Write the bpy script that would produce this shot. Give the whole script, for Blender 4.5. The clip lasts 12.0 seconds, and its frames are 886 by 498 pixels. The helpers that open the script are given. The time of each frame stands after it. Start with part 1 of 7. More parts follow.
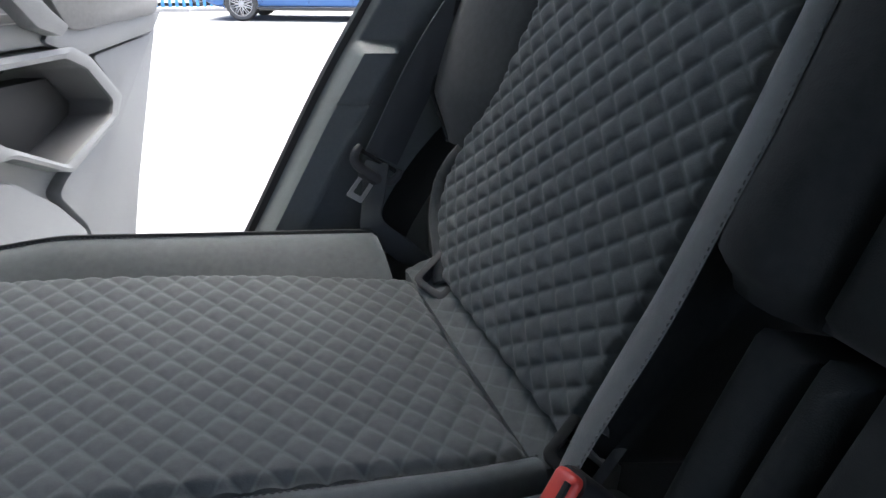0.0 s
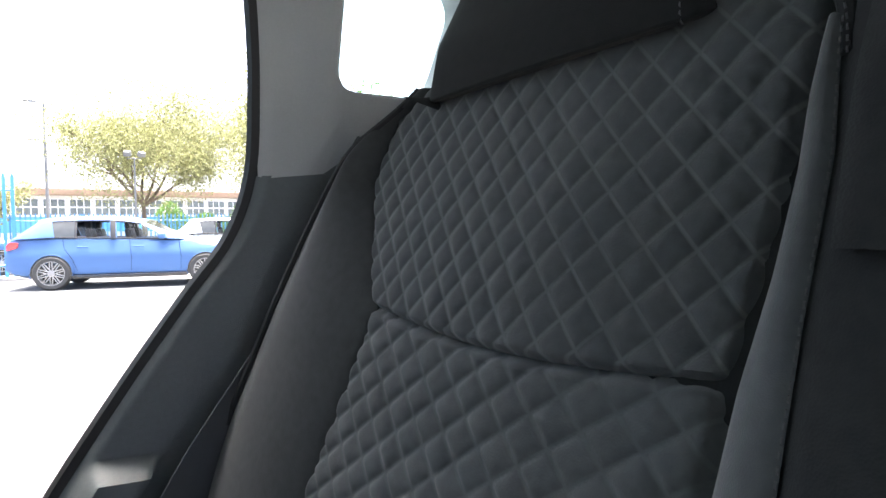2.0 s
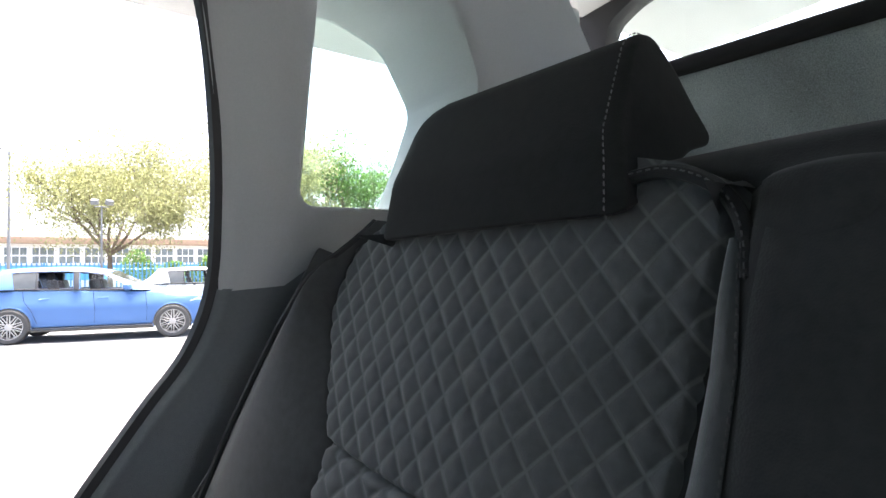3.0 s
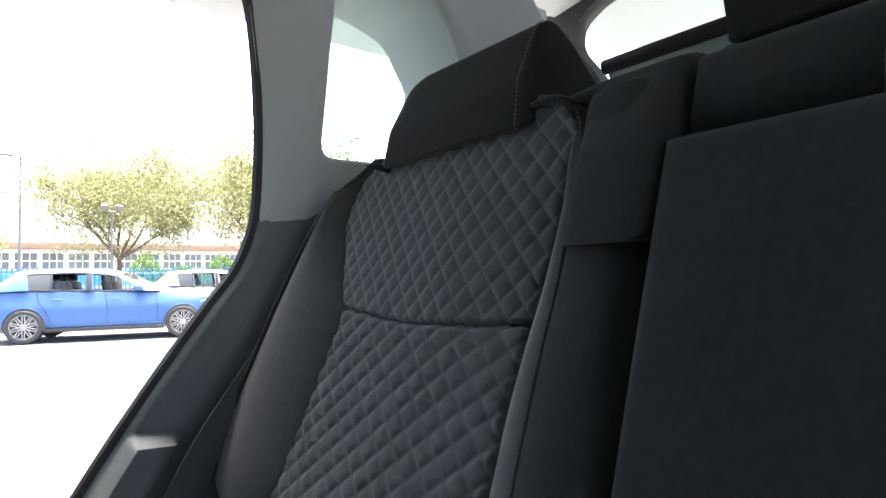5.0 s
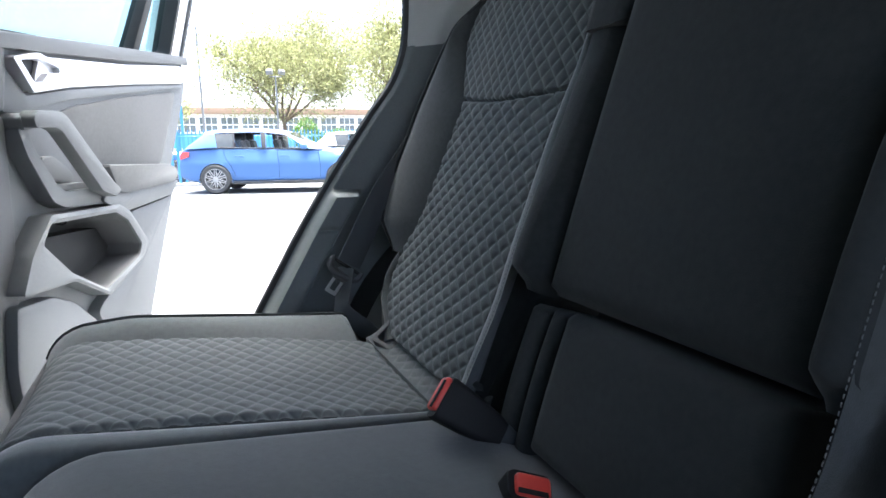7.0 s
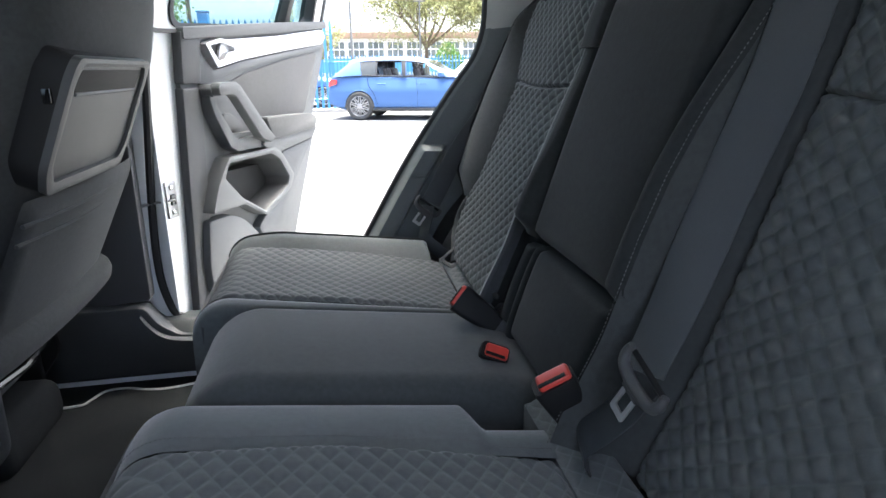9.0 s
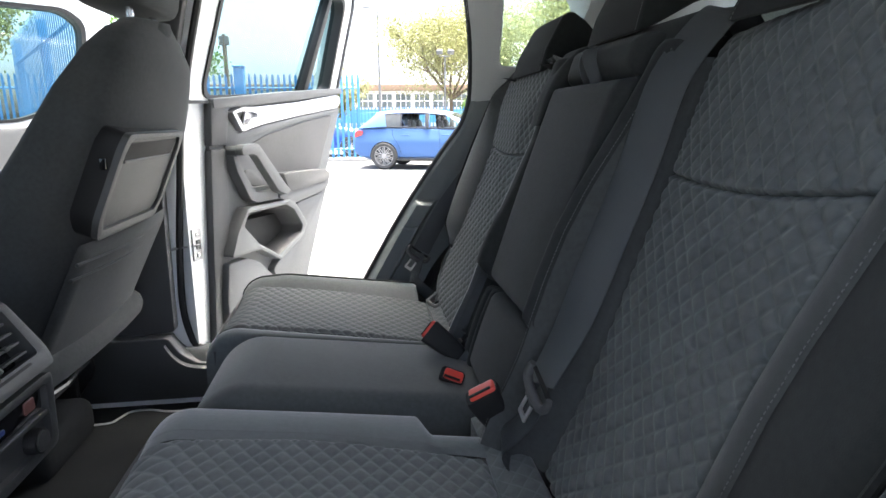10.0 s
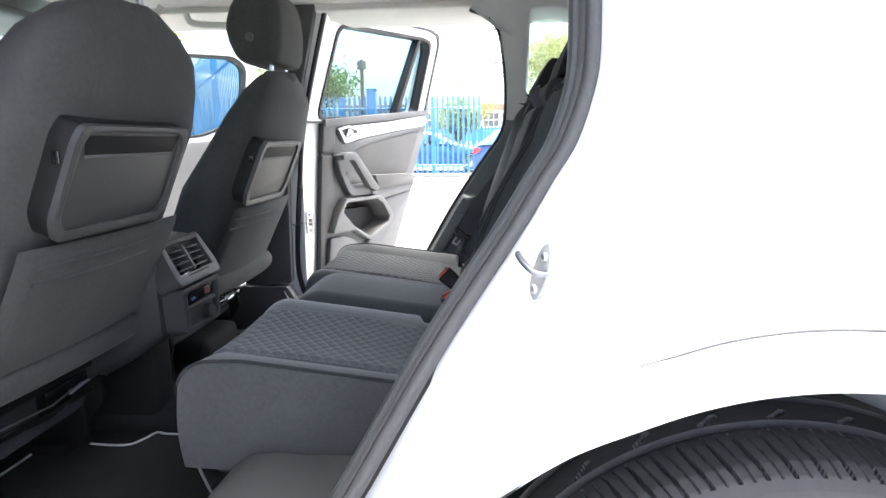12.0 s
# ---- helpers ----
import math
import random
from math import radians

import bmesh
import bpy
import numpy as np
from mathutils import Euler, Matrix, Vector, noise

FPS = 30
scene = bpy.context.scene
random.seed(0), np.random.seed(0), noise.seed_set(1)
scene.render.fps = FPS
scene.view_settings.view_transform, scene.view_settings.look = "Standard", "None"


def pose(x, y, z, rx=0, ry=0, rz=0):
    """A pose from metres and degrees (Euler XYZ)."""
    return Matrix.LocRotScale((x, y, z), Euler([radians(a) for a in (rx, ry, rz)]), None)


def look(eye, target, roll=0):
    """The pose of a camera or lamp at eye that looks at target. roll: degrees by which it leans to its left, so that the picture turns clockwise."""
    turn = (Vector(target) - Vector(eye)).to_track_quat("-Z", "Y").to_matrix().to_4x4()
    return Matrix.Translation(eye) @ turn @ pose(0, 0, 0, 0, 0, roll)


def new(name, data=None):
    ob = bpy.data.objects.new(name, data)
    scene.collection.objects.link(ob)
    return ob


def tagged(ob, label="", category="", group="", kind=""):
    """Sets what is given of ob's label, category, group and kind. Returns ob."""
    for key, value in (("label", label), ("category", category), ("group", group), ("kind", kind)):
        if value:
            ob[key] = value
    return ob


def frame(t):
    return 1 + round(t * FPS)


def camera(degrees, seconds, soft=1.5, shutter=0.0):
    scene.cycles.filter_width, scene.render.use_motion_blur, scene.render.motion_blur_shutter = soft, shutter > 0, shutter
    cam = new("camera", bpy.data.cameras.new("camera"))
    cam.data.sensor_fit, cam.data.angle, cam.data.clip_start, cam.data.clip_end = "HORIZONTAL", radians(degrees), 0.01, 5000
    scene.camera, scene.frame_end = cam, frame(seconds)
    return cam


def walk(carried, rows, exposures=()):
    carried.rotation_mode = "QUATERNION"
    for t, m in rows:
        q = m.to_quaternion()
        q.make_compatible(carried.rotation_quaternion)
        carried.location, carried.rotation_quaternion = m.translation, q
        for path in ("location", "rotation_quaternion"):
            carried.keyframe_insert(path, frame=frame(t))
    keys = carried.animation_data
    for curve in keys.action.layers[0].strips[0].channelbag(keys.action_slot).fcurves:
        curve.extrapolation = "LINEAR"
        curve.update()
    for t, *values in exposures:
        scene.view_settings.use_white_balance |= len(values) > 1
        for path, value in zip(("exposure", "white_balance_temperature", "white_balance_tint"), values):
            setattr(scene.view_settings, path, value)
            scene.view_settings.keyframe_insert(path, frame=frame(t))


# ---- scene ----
cam = camera(74.4, 12.0)
PATH = [
    (0, (-0.233, -0.012, 1.012), (0.399, 1.675, 0.144), 0.7),
    (0.5, (-0.2, 0.059, 1.017), (0.607, 1.773, 0.378), 0.1),
    (1, (-0.165, 0.088, 1.053), (0.796, 1.801, 0.679), -0.2),
    (1.5, (-0.155, 0.103, 1.092), (0.927, 1.775, 0.912), 0.2),
    (2, (-0.118, 0.127, 1.139), (1.058, 1.744, 1.056), -0.7),
    (2.5, (-0.108, 0.123, 1.191), (1.131, 1.693, 1.183), -1.0),
    (3, (-0.114, 0.106, 1.205), (1.136, 1.666, 1.278), -1.0),
    (3.2, (-0.123, 0.095, 1.198), (1.126, 1.655, 1.272), -1.2),
    (5, (-0.21, -0.053, 1.111), (1.024, 1.519, 1.204), -1.1),
    (5.5, (-0.236, -0.116, 1.083), (0.898, 1.531, 1.15), -0.7),
    (6, (-0.259, -0.202, 1.057), (0.777, 1.506, 0.971), -0.7),
    (6.5, (-0.285, -0.271, 1.037), (0.641, 1.489, 0.825), -0.9),
    (7, (-0.322, -0.339, 1.013), (0.476, 1.46, 0.657), -0.8),
    (7.5, (-0.339, -0.415, 1.012), (0.342, 1.399, 0.515), -1.1),
    (7.7, (-0.338, -0.446, 1.015), (0.290, 1.378, 0.489), -1.1),
    (9.3, (-0.26, -0.714, 1.124), (0.06, 1.170, 0.535), -0.5),
    (9.5, (-0.249, -0.749, 1.135), (0.066, 1.144, 0.572), -0.4),
    (10, (-0.217, -0.846, 1.142), (0.054, 1.088, 0.71), -0.4),
    (10.5, (-0.181, -0.955, 1.131), (0.024, 0.999, 0.754), -0.4),
    (11, (-0.134, -1.064, 1.127), (-0.027, 0.899, 0.759), -0.6),
    (11.2, (-0.106, -1.102, 1.127), (-0.056, 0.864, 0.762), -0.7),
    (11.5, (-0.08, -1.186, 1.13), (-0.087, 0.78, 0.763), -0.5),
    (11.6, (-0.059, -1.212, 1.124), (-0.101, 0.755, 0.761), -0.6),
    (12, (0.007, -1.39, 1.126), (-0.137, 0.57, 0.756), -0.5),
]
walk(cam, [(t, look(eye, target, roll)) for t, eye, target, roll in PATH],
     exposures=[(0.0, 3.5, 6100, 5), (1.0, 3.7, 6250, 5), (1.5, 3.85, 6450, 6), (3.2, 3.75, 6450, 7), (5.5, 3.82, 6350, 6), (6.5, 3.8, 6000, 2), (7.5, 3.85, 5900, 2), (9.5, 3.78, 6400, 3), (10.5, 3.9, 6600, 3), (11.0, 3.9, 6550, 4), (12.0, 4.0, 6500, 5)])

# ---------------------------------------------------------------- light
world = bpy.data.worlds.new("hazy_sky")
scene.world = world
world.use_nodes = True
wn, wl = world.node_tree.nodes, world.node_tree.links
wn.clear()
sky = wn.new("ShaderNodeTexSky")
sky.sky_type, sky.sun_disc = "NISHITA", False
sky.sun_elevation, sky.sun_rotation = radians(78), radians(37)
sky.air_density, sky.dust_density, sky.ozone_density = 0.35, 7.0, 0.0
back = wn.new("ShaderNodeBackground")
back.inputs["Strength"].default_value = 0.15
wout = wn.new("ShaderNodeOutputWorld")
wl.new(sky.outputs[0], back.inputs[0])
wl.new(back.outputs[0], wout.inputs[0])

sun = new("sun", bpy.data.lights.new("sun", "SUN"))
sun.data.energy, sun.data.angle, sun.data.color = 1.0, radians(22), (1.0, 0.99, 0.97)
sun.matrix_world = look((0.12 * 20, 0.16 * 20, 0.97 * 20), (0, 0, 0))


# ---------------------------------------------------------------- materials
def material(name, color, rough=0.6, metal=0.0, scale=60.0, vary=0.12, bump=0.0, bump_scale=None, coat=0.0, spec=0.5,
             sheen=0.0, large=4.0, coords="Object", emit=None, island=0.0):
    m = bpy.data.materials.new(name)
    m.use_nodes = True
    n, l = m.node_tree.nodes, m.node_tree.links
    p = n["Principled BSDF"]
    p.inputs["Roughness"].default_value = rough
    p.inputs["Metallic"].default_value = metal
    p.inputs["Coat Weight"].default_value = coat
    p.inputs["Coat Roughness"].default_value = 0.04
    p.inputs["Specular IOR Level"].default_value = spec
    p.inputs["Sheen Weight"].default_value = sheen
    p.inputs["Sheen Roughness"].default_value = 0.5
    tc = n.new("ShaderNodeTexCoord")
    fine, broad = n.new("ShaderNodeTexNoise"), n.new("ShaderNodeTexNoise")
    fine.inputs["Scale"].default_value, fine.inputs["Detail"].default_value = scale, 4
    broad.inputs["Scale"].default_value, broad.inputs["Detail"].default_value = large, 3
    for t in (fine, broad):
        l.new(tc.outputs[coords], t.inputs["Vector"])
    mix = n.new("ShaderNodeMath")
    mix.operation = "ADD"
    l.new(fine.outputs["Fac"], mix.inputs[0])
    l.new(broad.outputs["Fac"], mix.inputs[1])
    ramp = n.new("ShaderNodeMapRange")
    ramp.inputs["From Min"].default_value, ramp.inputs["From Max"].default_value = 0.6, 1.4
    ramp.inputs["To Min"].default_value, ramp.inputs["To Max"].default_value = 1 - vary, 1 + vary
    l.new(mix.outputs[0], ramp.inputs["Value"])
    mul = n.new("ShaderNodeVectorMath")
    mul.operation = "SCALE"
    mul.inputs[0].default_value = color[:3]
    l.new(ramp.outputs[0], mul.inputs["Scale"])
    tint = mul.outputs[0]
    if island:
        geo = n.new("ShaderNodeNewGeometry")
        rm = n.new("ShaderNodeMapRange")
        rm.inputs["To Min"].default_value, rm.inputs["To Max"].default_value = 1 - island, 1 + island
        l.new(geo.outputs["Random Per Island"], rm.inputs["Value"])
        m2 = n.new("ShaderNodeVectorMath")
        m2.operation = "SCALE"
        l.new(tint, m2.inputs[0])
        l.new(rm.outputs[0], m2.inputs["Scale"])
        tint = m2.outputs[0]
    l.new(tint, p.inputs["Base Color"])
    rr = n.new("ShaderNodeMapRange")
    rr.inputs["To Min"].default_value, rr.inputs["To Max"].default_value = max(0.02, rough - 0.06), min(1, rough + 0.06)
    l.new(broad.outputs["Fac"], rr.inputs["Value"])
    l.new(rr.outputs[0], p.inputs["Roughness"])
    if bump:
        bt = n.new("ShaderNodeTexNoise")
        bt.inputs["Scale"].default_value, bt.inputs["Detail"].default_value = bump_scale or scale * 4, 3
        l.new(tc.outputs[coords], bt.inputs["Vector"])
        b = n.new("ShaderNodeBump")
        b.inputs["Strength"].default_value, b.inputs["Distance"].default_value = bump, 0.002
        l.new(bt.outputs["Fac"], b.inputs["Height"])
        l.new(b.outputs[0], p.inputs["Normal"])
    if emit:
        p.inputs["Emission Color"].default_value = (*emit[:3], 1)
        p.inputs["Emission Strength"].default_value = emit[3]
    return m


def cloth(name, color, thread, rough=0.85, rib=900.0, sheen=0.3, quilted=0.0, spec=0.3):
    """Woven seat cloth. The quilted kind has sewn lines, paler than the pads, where the diamond attribute crosses whole numbers."""
    m = material(name, color, rough, scale=140, vary=0.2, sheen=sheen, large=9, spec=spec)
    n, l = m.node_tree.nodes, m.node_tree.links
    p = n["Principled BSDF"]
    tc = n.new("ShaderNodeTexCoord")
    a2 = n.new("ShaderNodeTexVoronoi")
    a2.inputs["Scale"].default_value = rib
    l.new(tc.outputs["Object"], a2.inputs["Vector"])
    b = n.new("ShaderNodeBump")
    b.inputs["Strength"].default_value, b.inputs["Distance"].default_value = 0.2, 0.0006
    l.new(a2.outputs[0], b.inputs["Height"])
    if quilted:
        at = n.new("ShaderNodeAttribute")
        at.attribute_name = "diamond"
        sep = n.new("ShaderNodeSeparateXYZ")
        l.new(at.outputs["Vector"], sep.inputs[0])
        ds = []
        for k in (0, 1):
            pp = n.new("ShaderNodeMath")
            pp.operation = "PINGPONG"
            pp.inputs[1].default_value = 0.5
            l.new(sep.outputs[k], pp.inputs[0])
            ds.append(pp)
        mn = n.new("ShaderNodeMath")
        mn.operation = "MINIMUM"
        l.new(ds[0].outputs[0], mn.inputs[0])
        l.new(ds[1].outputs[0], mn.inputs[1])
        line = n.new("ShaderNodeMapRange")
        line.interpolation_type = "SMOOTHSTEP"
        line.inputs["From Min"].default_value, line.inputs["From Max"].default_value = 0.02, 0.085
        line.inputs["To Min"].default_value, line.inputs["To Max"].default_value = quilted, 0.0
        l.new(mn.outputs[0], line.inputs["Value"])
        base = p.inputs["Base Color"].links[0].from_socket
        mx = n.new("ShaderNodeMix")
        mx.data_type = "RGBA"
        l.new(line.outputs[0], mx.inputs["Factor"])
        l.new(base, mx.inputs[6])
        mx.inputs[7].default_value = (*thread, 1)
        l.new(mx.outputs[2], p.inputs["Base Color"])
        hgt = n.new("ShaderNodeMapRange")
        hgt.interpolation_type = "SMOOTHSTEP"
        hgt.inputs["From Min"].default_value, hgt.inputs["From Max"].default_value = 0.03, 0.16
        l.new(mn.outputs[0], hgt.inputs["Value"])
        b2 = n.new("ShaderNodeBump")
        b2.inputs["Strength"].default_value, b2.inputs["Distance"].default_value = 0.12, 0.0014
        l.new(hgt.outputs[0], b2.inputs["Height"])
        l.new(b2.outputs[0], b.inputs["Normal"])
    l.new(b.outputs[0], p.inputs["Normal"])
    return m


def glass(name, color, rough=0.0):
    m = bpy.data.materials.new(name)
    m.use_nodes = True
    n, l = m.node_tree.nodes, m.node_tree.links
    n.clear()
    out = n.new("ShaderNodeOutputMaterial")
    tr, gl, mx = n.new("ShaderNodeBsdfTransparent"), n.new("ShaderNodeBsdfGlossy"), n.new("ShaderNodeMixShader")
    tr.inputs[0].default_value = (*color, 1)
    gl.inputs["Roughness"].default_value = rough
    fr = n.new("ShaderNodeFresnel")
    fr.inputs[0].default_value = 1.45
    l.new(fr.outputs[0], mx.inputs[0]); l.new(tr.outputs[0], mx.inputs[1]); l.new(gl.outputs[0], mx.inputs[2])
    l.new(mx.outputs[0], out.inputs[0])
    return m


M_QUILT = cloth("quilted_grey_cloth", (0.092, 0.101, 0.102), (0.145, 0.158, 0.160), sheen=0.18, quilted=0.5)
M_QUILTUP = cloth("quilted_grey_cloth_with_pale_seams", (0.078, 0.086, 0.087), (0.150, 0.162, 0.162), sheen=0.18, quilted=0.75)
M_HEAD = cloth("black_headrest_cloth", (0.018, 0.0195, 0.0195), (0.03, 0.03, 0.03), sheen=0.08, spec=0.06)
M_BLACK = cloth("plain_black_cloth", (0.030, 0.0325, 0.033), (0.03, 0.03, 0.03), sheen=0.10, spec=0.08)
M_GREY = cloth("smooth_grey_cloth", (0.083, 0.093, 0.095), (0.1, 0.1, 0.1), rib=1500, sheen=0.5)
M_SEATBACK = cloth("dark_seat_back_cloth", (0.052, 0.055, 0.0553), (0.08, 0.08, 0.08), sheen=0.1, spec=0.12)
# Paler copy of the black cloth: light on the cushion top, put into colour.
M_BLACKTOPLIT = cloth("black_cloth_toplit", (0.062, 0.067, 0.067), (0.03, 0.03, 0.03), sheen=0.3, spec=0.15)
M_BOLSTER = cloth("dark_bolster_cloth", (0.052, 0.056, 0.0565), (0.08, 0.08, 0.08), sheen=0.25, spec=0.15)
M_THREAD = material("pale_thread", (0.11, 0.114, 0.116), 0.8, scale=400)
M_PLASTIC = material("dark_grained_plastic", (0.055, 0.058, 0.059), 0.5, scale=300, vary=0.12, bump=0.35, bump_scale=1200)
M_SILL = material("black_sill_plastic", (0.045, 0.047, 0.048), 0.42, scale=300, vary=0.12, bump=0.25, bump_scale=1200)
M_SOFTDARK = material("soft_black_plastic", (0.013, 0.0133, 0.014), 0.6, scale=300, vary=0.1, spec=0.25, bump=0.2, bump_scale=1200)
M_DOORMID = material("mid_grey_door_plastic", (0.085, 0.088, 0.091), 0.5, scale=250, vary=0.1, bump=0.35, bump_scale=1100)
M_DOORGREY = material("grey_door_plastic", (0.104, 0.108, 0.111), 0.5, scale=250, vary=0.1, bump=0.35, bump_scale=1100)
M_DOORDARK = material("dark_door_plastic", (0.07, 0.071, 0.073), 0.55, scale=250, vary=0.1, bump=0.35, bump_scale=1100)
M_DOORCLOTH = cloth("grey_door_cloth", (0.060, 0.0615, 0.0635), (0.1, 0.1, 0.1), sheen=0.15)
M_SILVER = material("brushed_silver_trim", (0.62, 0.62, 0.64), 0.35, 0.7, scale=200, vary=0.05)
M_CHROME = material("bright_steel", (0.62, 0.62, 0.63), 0.2, 1.0, scale=80, vary=0.08)
# Dark grained plastic as the far pillar shows it lit, paler in base colour.
M_PILLARLIT = material("lit_pillar_plastic", (0.122, 0.137, 0.14), 0.5, scale=250, vary=0.1, bump=0.35, bump_scale=1100)
M_ZINC = material("dull_zinc_plate", (0.45, 0.45, 0.44), 0.5, 0.3, scale=120, vary=0.1)
M_STEEL = material("dull_steel", (0.35, 0.35, 0.36), 0.35, 1.0, scale=120, vary=0.15)
M_TRIM = material("pale_grey_pillar_trim", (0.46, 0.475, 0.475), 0.75, scale=500, vary=0.06, bump=0.3, bump_scale=1500)
M_LINER = material("grey_headliner", (0.62, 0.62, 0.6), 0.95, scale=600, vary=0.1, bump=0.4, bump_scale=900)
M_RUBBER = material("black_rubber_seal", (0.014, 0.014, 0.015), 0.5, scale=90, vary=0.2)
M_SEAL = material("grey_door_seal", (0.066, 0.067, 0.068), 0.6, scale=200, vary=0.15, bump=0.2)
M_PAINT = material("white_car_paint", (0.78, 0.8, 0.81), 0.3, scale=3, vary=0.01, coat=1.0, large=0.7)
M_CARPET = material("black_carpet", (0.030, 0.0325, 0.0335), 0.98, scale=700, vary=0.5, bump=1.0, bump_scale=1500, spec=0.1)
M_EDGE = material("pale_mat_edging", (0.45, 0.45, 0.44), 0.8, scale=500)
M_RED = material("red_plastic", (0.62, 0.06, 0.045), 0.4, scale=80, vary=0.08)
M_BELT = material("dark_seat_belt_webbing", (0.050, 0.056, 0.061), 0.42, scale=900, vary=0.15, bump=0.4, bump_scale=2500)
M_TYRE = material("tyre_rubber", (0.035, 0.034, 0.033), 0.6, scale=60, vary=0.25, bump=0.2)
M_ALLOY = material("silver_alloy", (0.55, 0.55, 0.56), 0.32, 0.9, scale=40, vary=0.06)
M_SPOKE = material("brushed_grey_alloy", (0.33, 0.32, 0.31), 0.4, 0.4, scale=40, vary=0.1)
M_GLASS = glass("tinted_window_glass", (0.24, 0.36, 0.37))
M_QGLASS = glass("tinted_rear_glass", (0.86, 0.95, 0.93))
M_SCREEN = glass("green_tinted_windscreen", (0.34, 0.4, 0.4))
M_COVER = material("speckled_load_cover", (0.33, 0.38, 0.37), 0.85, scale=700, vary=0.7, bump=0.6, bump_scale=700)
M_LATCH = material("polished_latch_steel", (0.62, 0.62, 0.62), 0.35, 0.75, scale=80, vary=0.05)
M_TRAY = material("grey_table_plastic", (0.06, 0.062, 0.0625), 0.38, scale=300, vary=0.1, bump=0.3, bump_scale=1200)
M_CONSOLE = material("dark_console_plastic", (0.042, 0.044, 0.0445), 0.45, scale=300, vary=0.12, bump=0.3, bump_scale=1200)
M_LABEL = material("white_label", (0.75, 0.75, 0.74), 0.6, scale=200)
M_LABELGREY = material("grey_print", (0.3, 0.3, 0.3), 0.6, scale=200)
M_BLUEKEY = material("blue_display", (0.03, 0.045, 0.10), 0.4, scale=100, emit=(0.1, 0.2, 0.9, 0.003))
M_GLOSSBLACK = material("gloss_black", (0.012, 0.012, 0.013), 0.12, scale=60, vary=0.1, coat=0.5)
M_BLUEPAINT = material("bright_blue_car_paint", (0.055, 0.128, 0.295), 0.55, 0.1, scale=6, vary=0.02, coat=0.1)
M_NAVYPAINT = material("deep_blue_car_paint", (0.02, 0.07, 0.33), 0.28, 0.3, scale=6, vary=0.02, coat=1.0)
M_GREYPAINT = material("grey_car_paint", (0.4, 0.42, 0.42), 0.28, 0.5, scale=6, vary=0.02, coat=1.0)
M_CARGLASS = material("dark_car_glass", (0.03, 0.035, 0.036), 0.06, scale=4, vary=0.2, spec=0.8)
M_FENCE = material("blue_powder_coated_steel", (0.065, 0.235, 0.50), 0.45, scale=20, vary=0.12, large=1.5)
M_GROUND = material("pale_tarmac", (0.128, 0.13, 0.13), 0.9, scale=40, vary=0.3, bump=0.8, bump_scale=90, large=0.35)
M_KERB = material("concrete_kerb", (0.33, 0.32, 0.3), 0.9, scale=30, vary=0.2, bump=0.3)
M_BARK = material("bark", (0.13, 0.1, 0.07), 0.9, scale=12, vary=0.35, bump=0.8, bump_scale=30)
M_LEAF = material("spring_leaves", (0.25, 0.255, 0.12), 0.6, scale=3, vary=0.2, island=0.35)
M_LEAFGREEN = material("green_leaves", (0.09, 0.17, 0.035), 0.6, scale=3, vary=0.2, island=0.35)
for leaf in (M_LEAF, M_LEAFGREEN):
    # thin leaves let light through
    ln, ll = leaf.node_tree.nodes, leaf.node_tree.links
    lp = ln["Principled BSDF"]
    tl, lm = ln.new("ShaderNodeBsdfTranslucent"), ln.new("ShaderNodeMixShader")
    ll.new(lp.inputs["Base Color"].links[0].from_socket, tl.inputs["Color"])
    lm.inputs[0].default_value = 0.5
    ll.new(lp.outputs[0], lm.inputs[1])
    ll.new(tl.outputs[0], lm.inputs[2])
    ll.new(lm.outputs[0], ln["Material Output"].inputs["Surface"])
M_BUILDING = material("pale_cladding", (0.62, 0.6, 0.55), 0.8, scale=2, vary=0.05)
M_ROOF = material("brown_fascia", (0.28, 0.19, 0.13), 0.8, scale=3, vary=0.12)
M_WINDOW = material("office_glass", (0.14, 0.16, 0.16), 0.08, scale=0.6, vary=0.4, spec=0.8)
M_WHITEFRAME = material("white_window_frame", (0.8, 0.8, 0.79), 0.5, scale=8, vary=0.03)
M_BLUEPANEL = material("blue_cladding_panel", (0.1, 0.33, 0.6), 0.6, scale=4, vary=0.05)
M_POST = material("galvanised_steel", (0.16, 0.162, 0.162), 0.5, 0.2, scale=15, vary=0.12)
M_TAIL = material("red_tail_lamp", (0.6, 0.05, 0.05), 0.15, scale=20, coat=0.6)


# ---------------------------------------------------------------- mesh tools
def finish(me, mat, sharp=40):
    if mat:
        me.materials.append(mat)
    if len(me.polygons):
        me.polygons.foreach_set("use_smooth", [True] * len(me.polygons))
        me.set_sharp_from_angle(angle=radians(sharp))
    me.update()
    return me


def put(name, me, parent=None, label=""):
    ob = new(name, me)
    if parent is not None:
        ob.parent = parent
    if label:
        ob["label"] = label
    return ob


def raw(name, verts, faces, mat, parent=None, label="", sharp=40, fix=True):
    me = bpy.data.meshes.new(name)
    me.from_pydata([tuple(v) for v in verts], [], faces)
    if fix:
        bm = bmesh.new()
        bm.from_mesh(me)
        bmesh.ops.recalc_face_normals(bm, faces=bm.faces)
        bm.to_mesh(me)
        bm.free()
    return put(name, finish(me, mat, sharp), parent, label)


def part(name, bm, mat, parent=None, label="", sharp=40):
    me = bpy.data.meshes.new(name)
    bmesh.ops.recalc_face_normals(bm, faces=bm.faces)
    bm.to_mesh(me)
    bm.free()
    return put(name, finish(me, mat, sharp), parent, label)


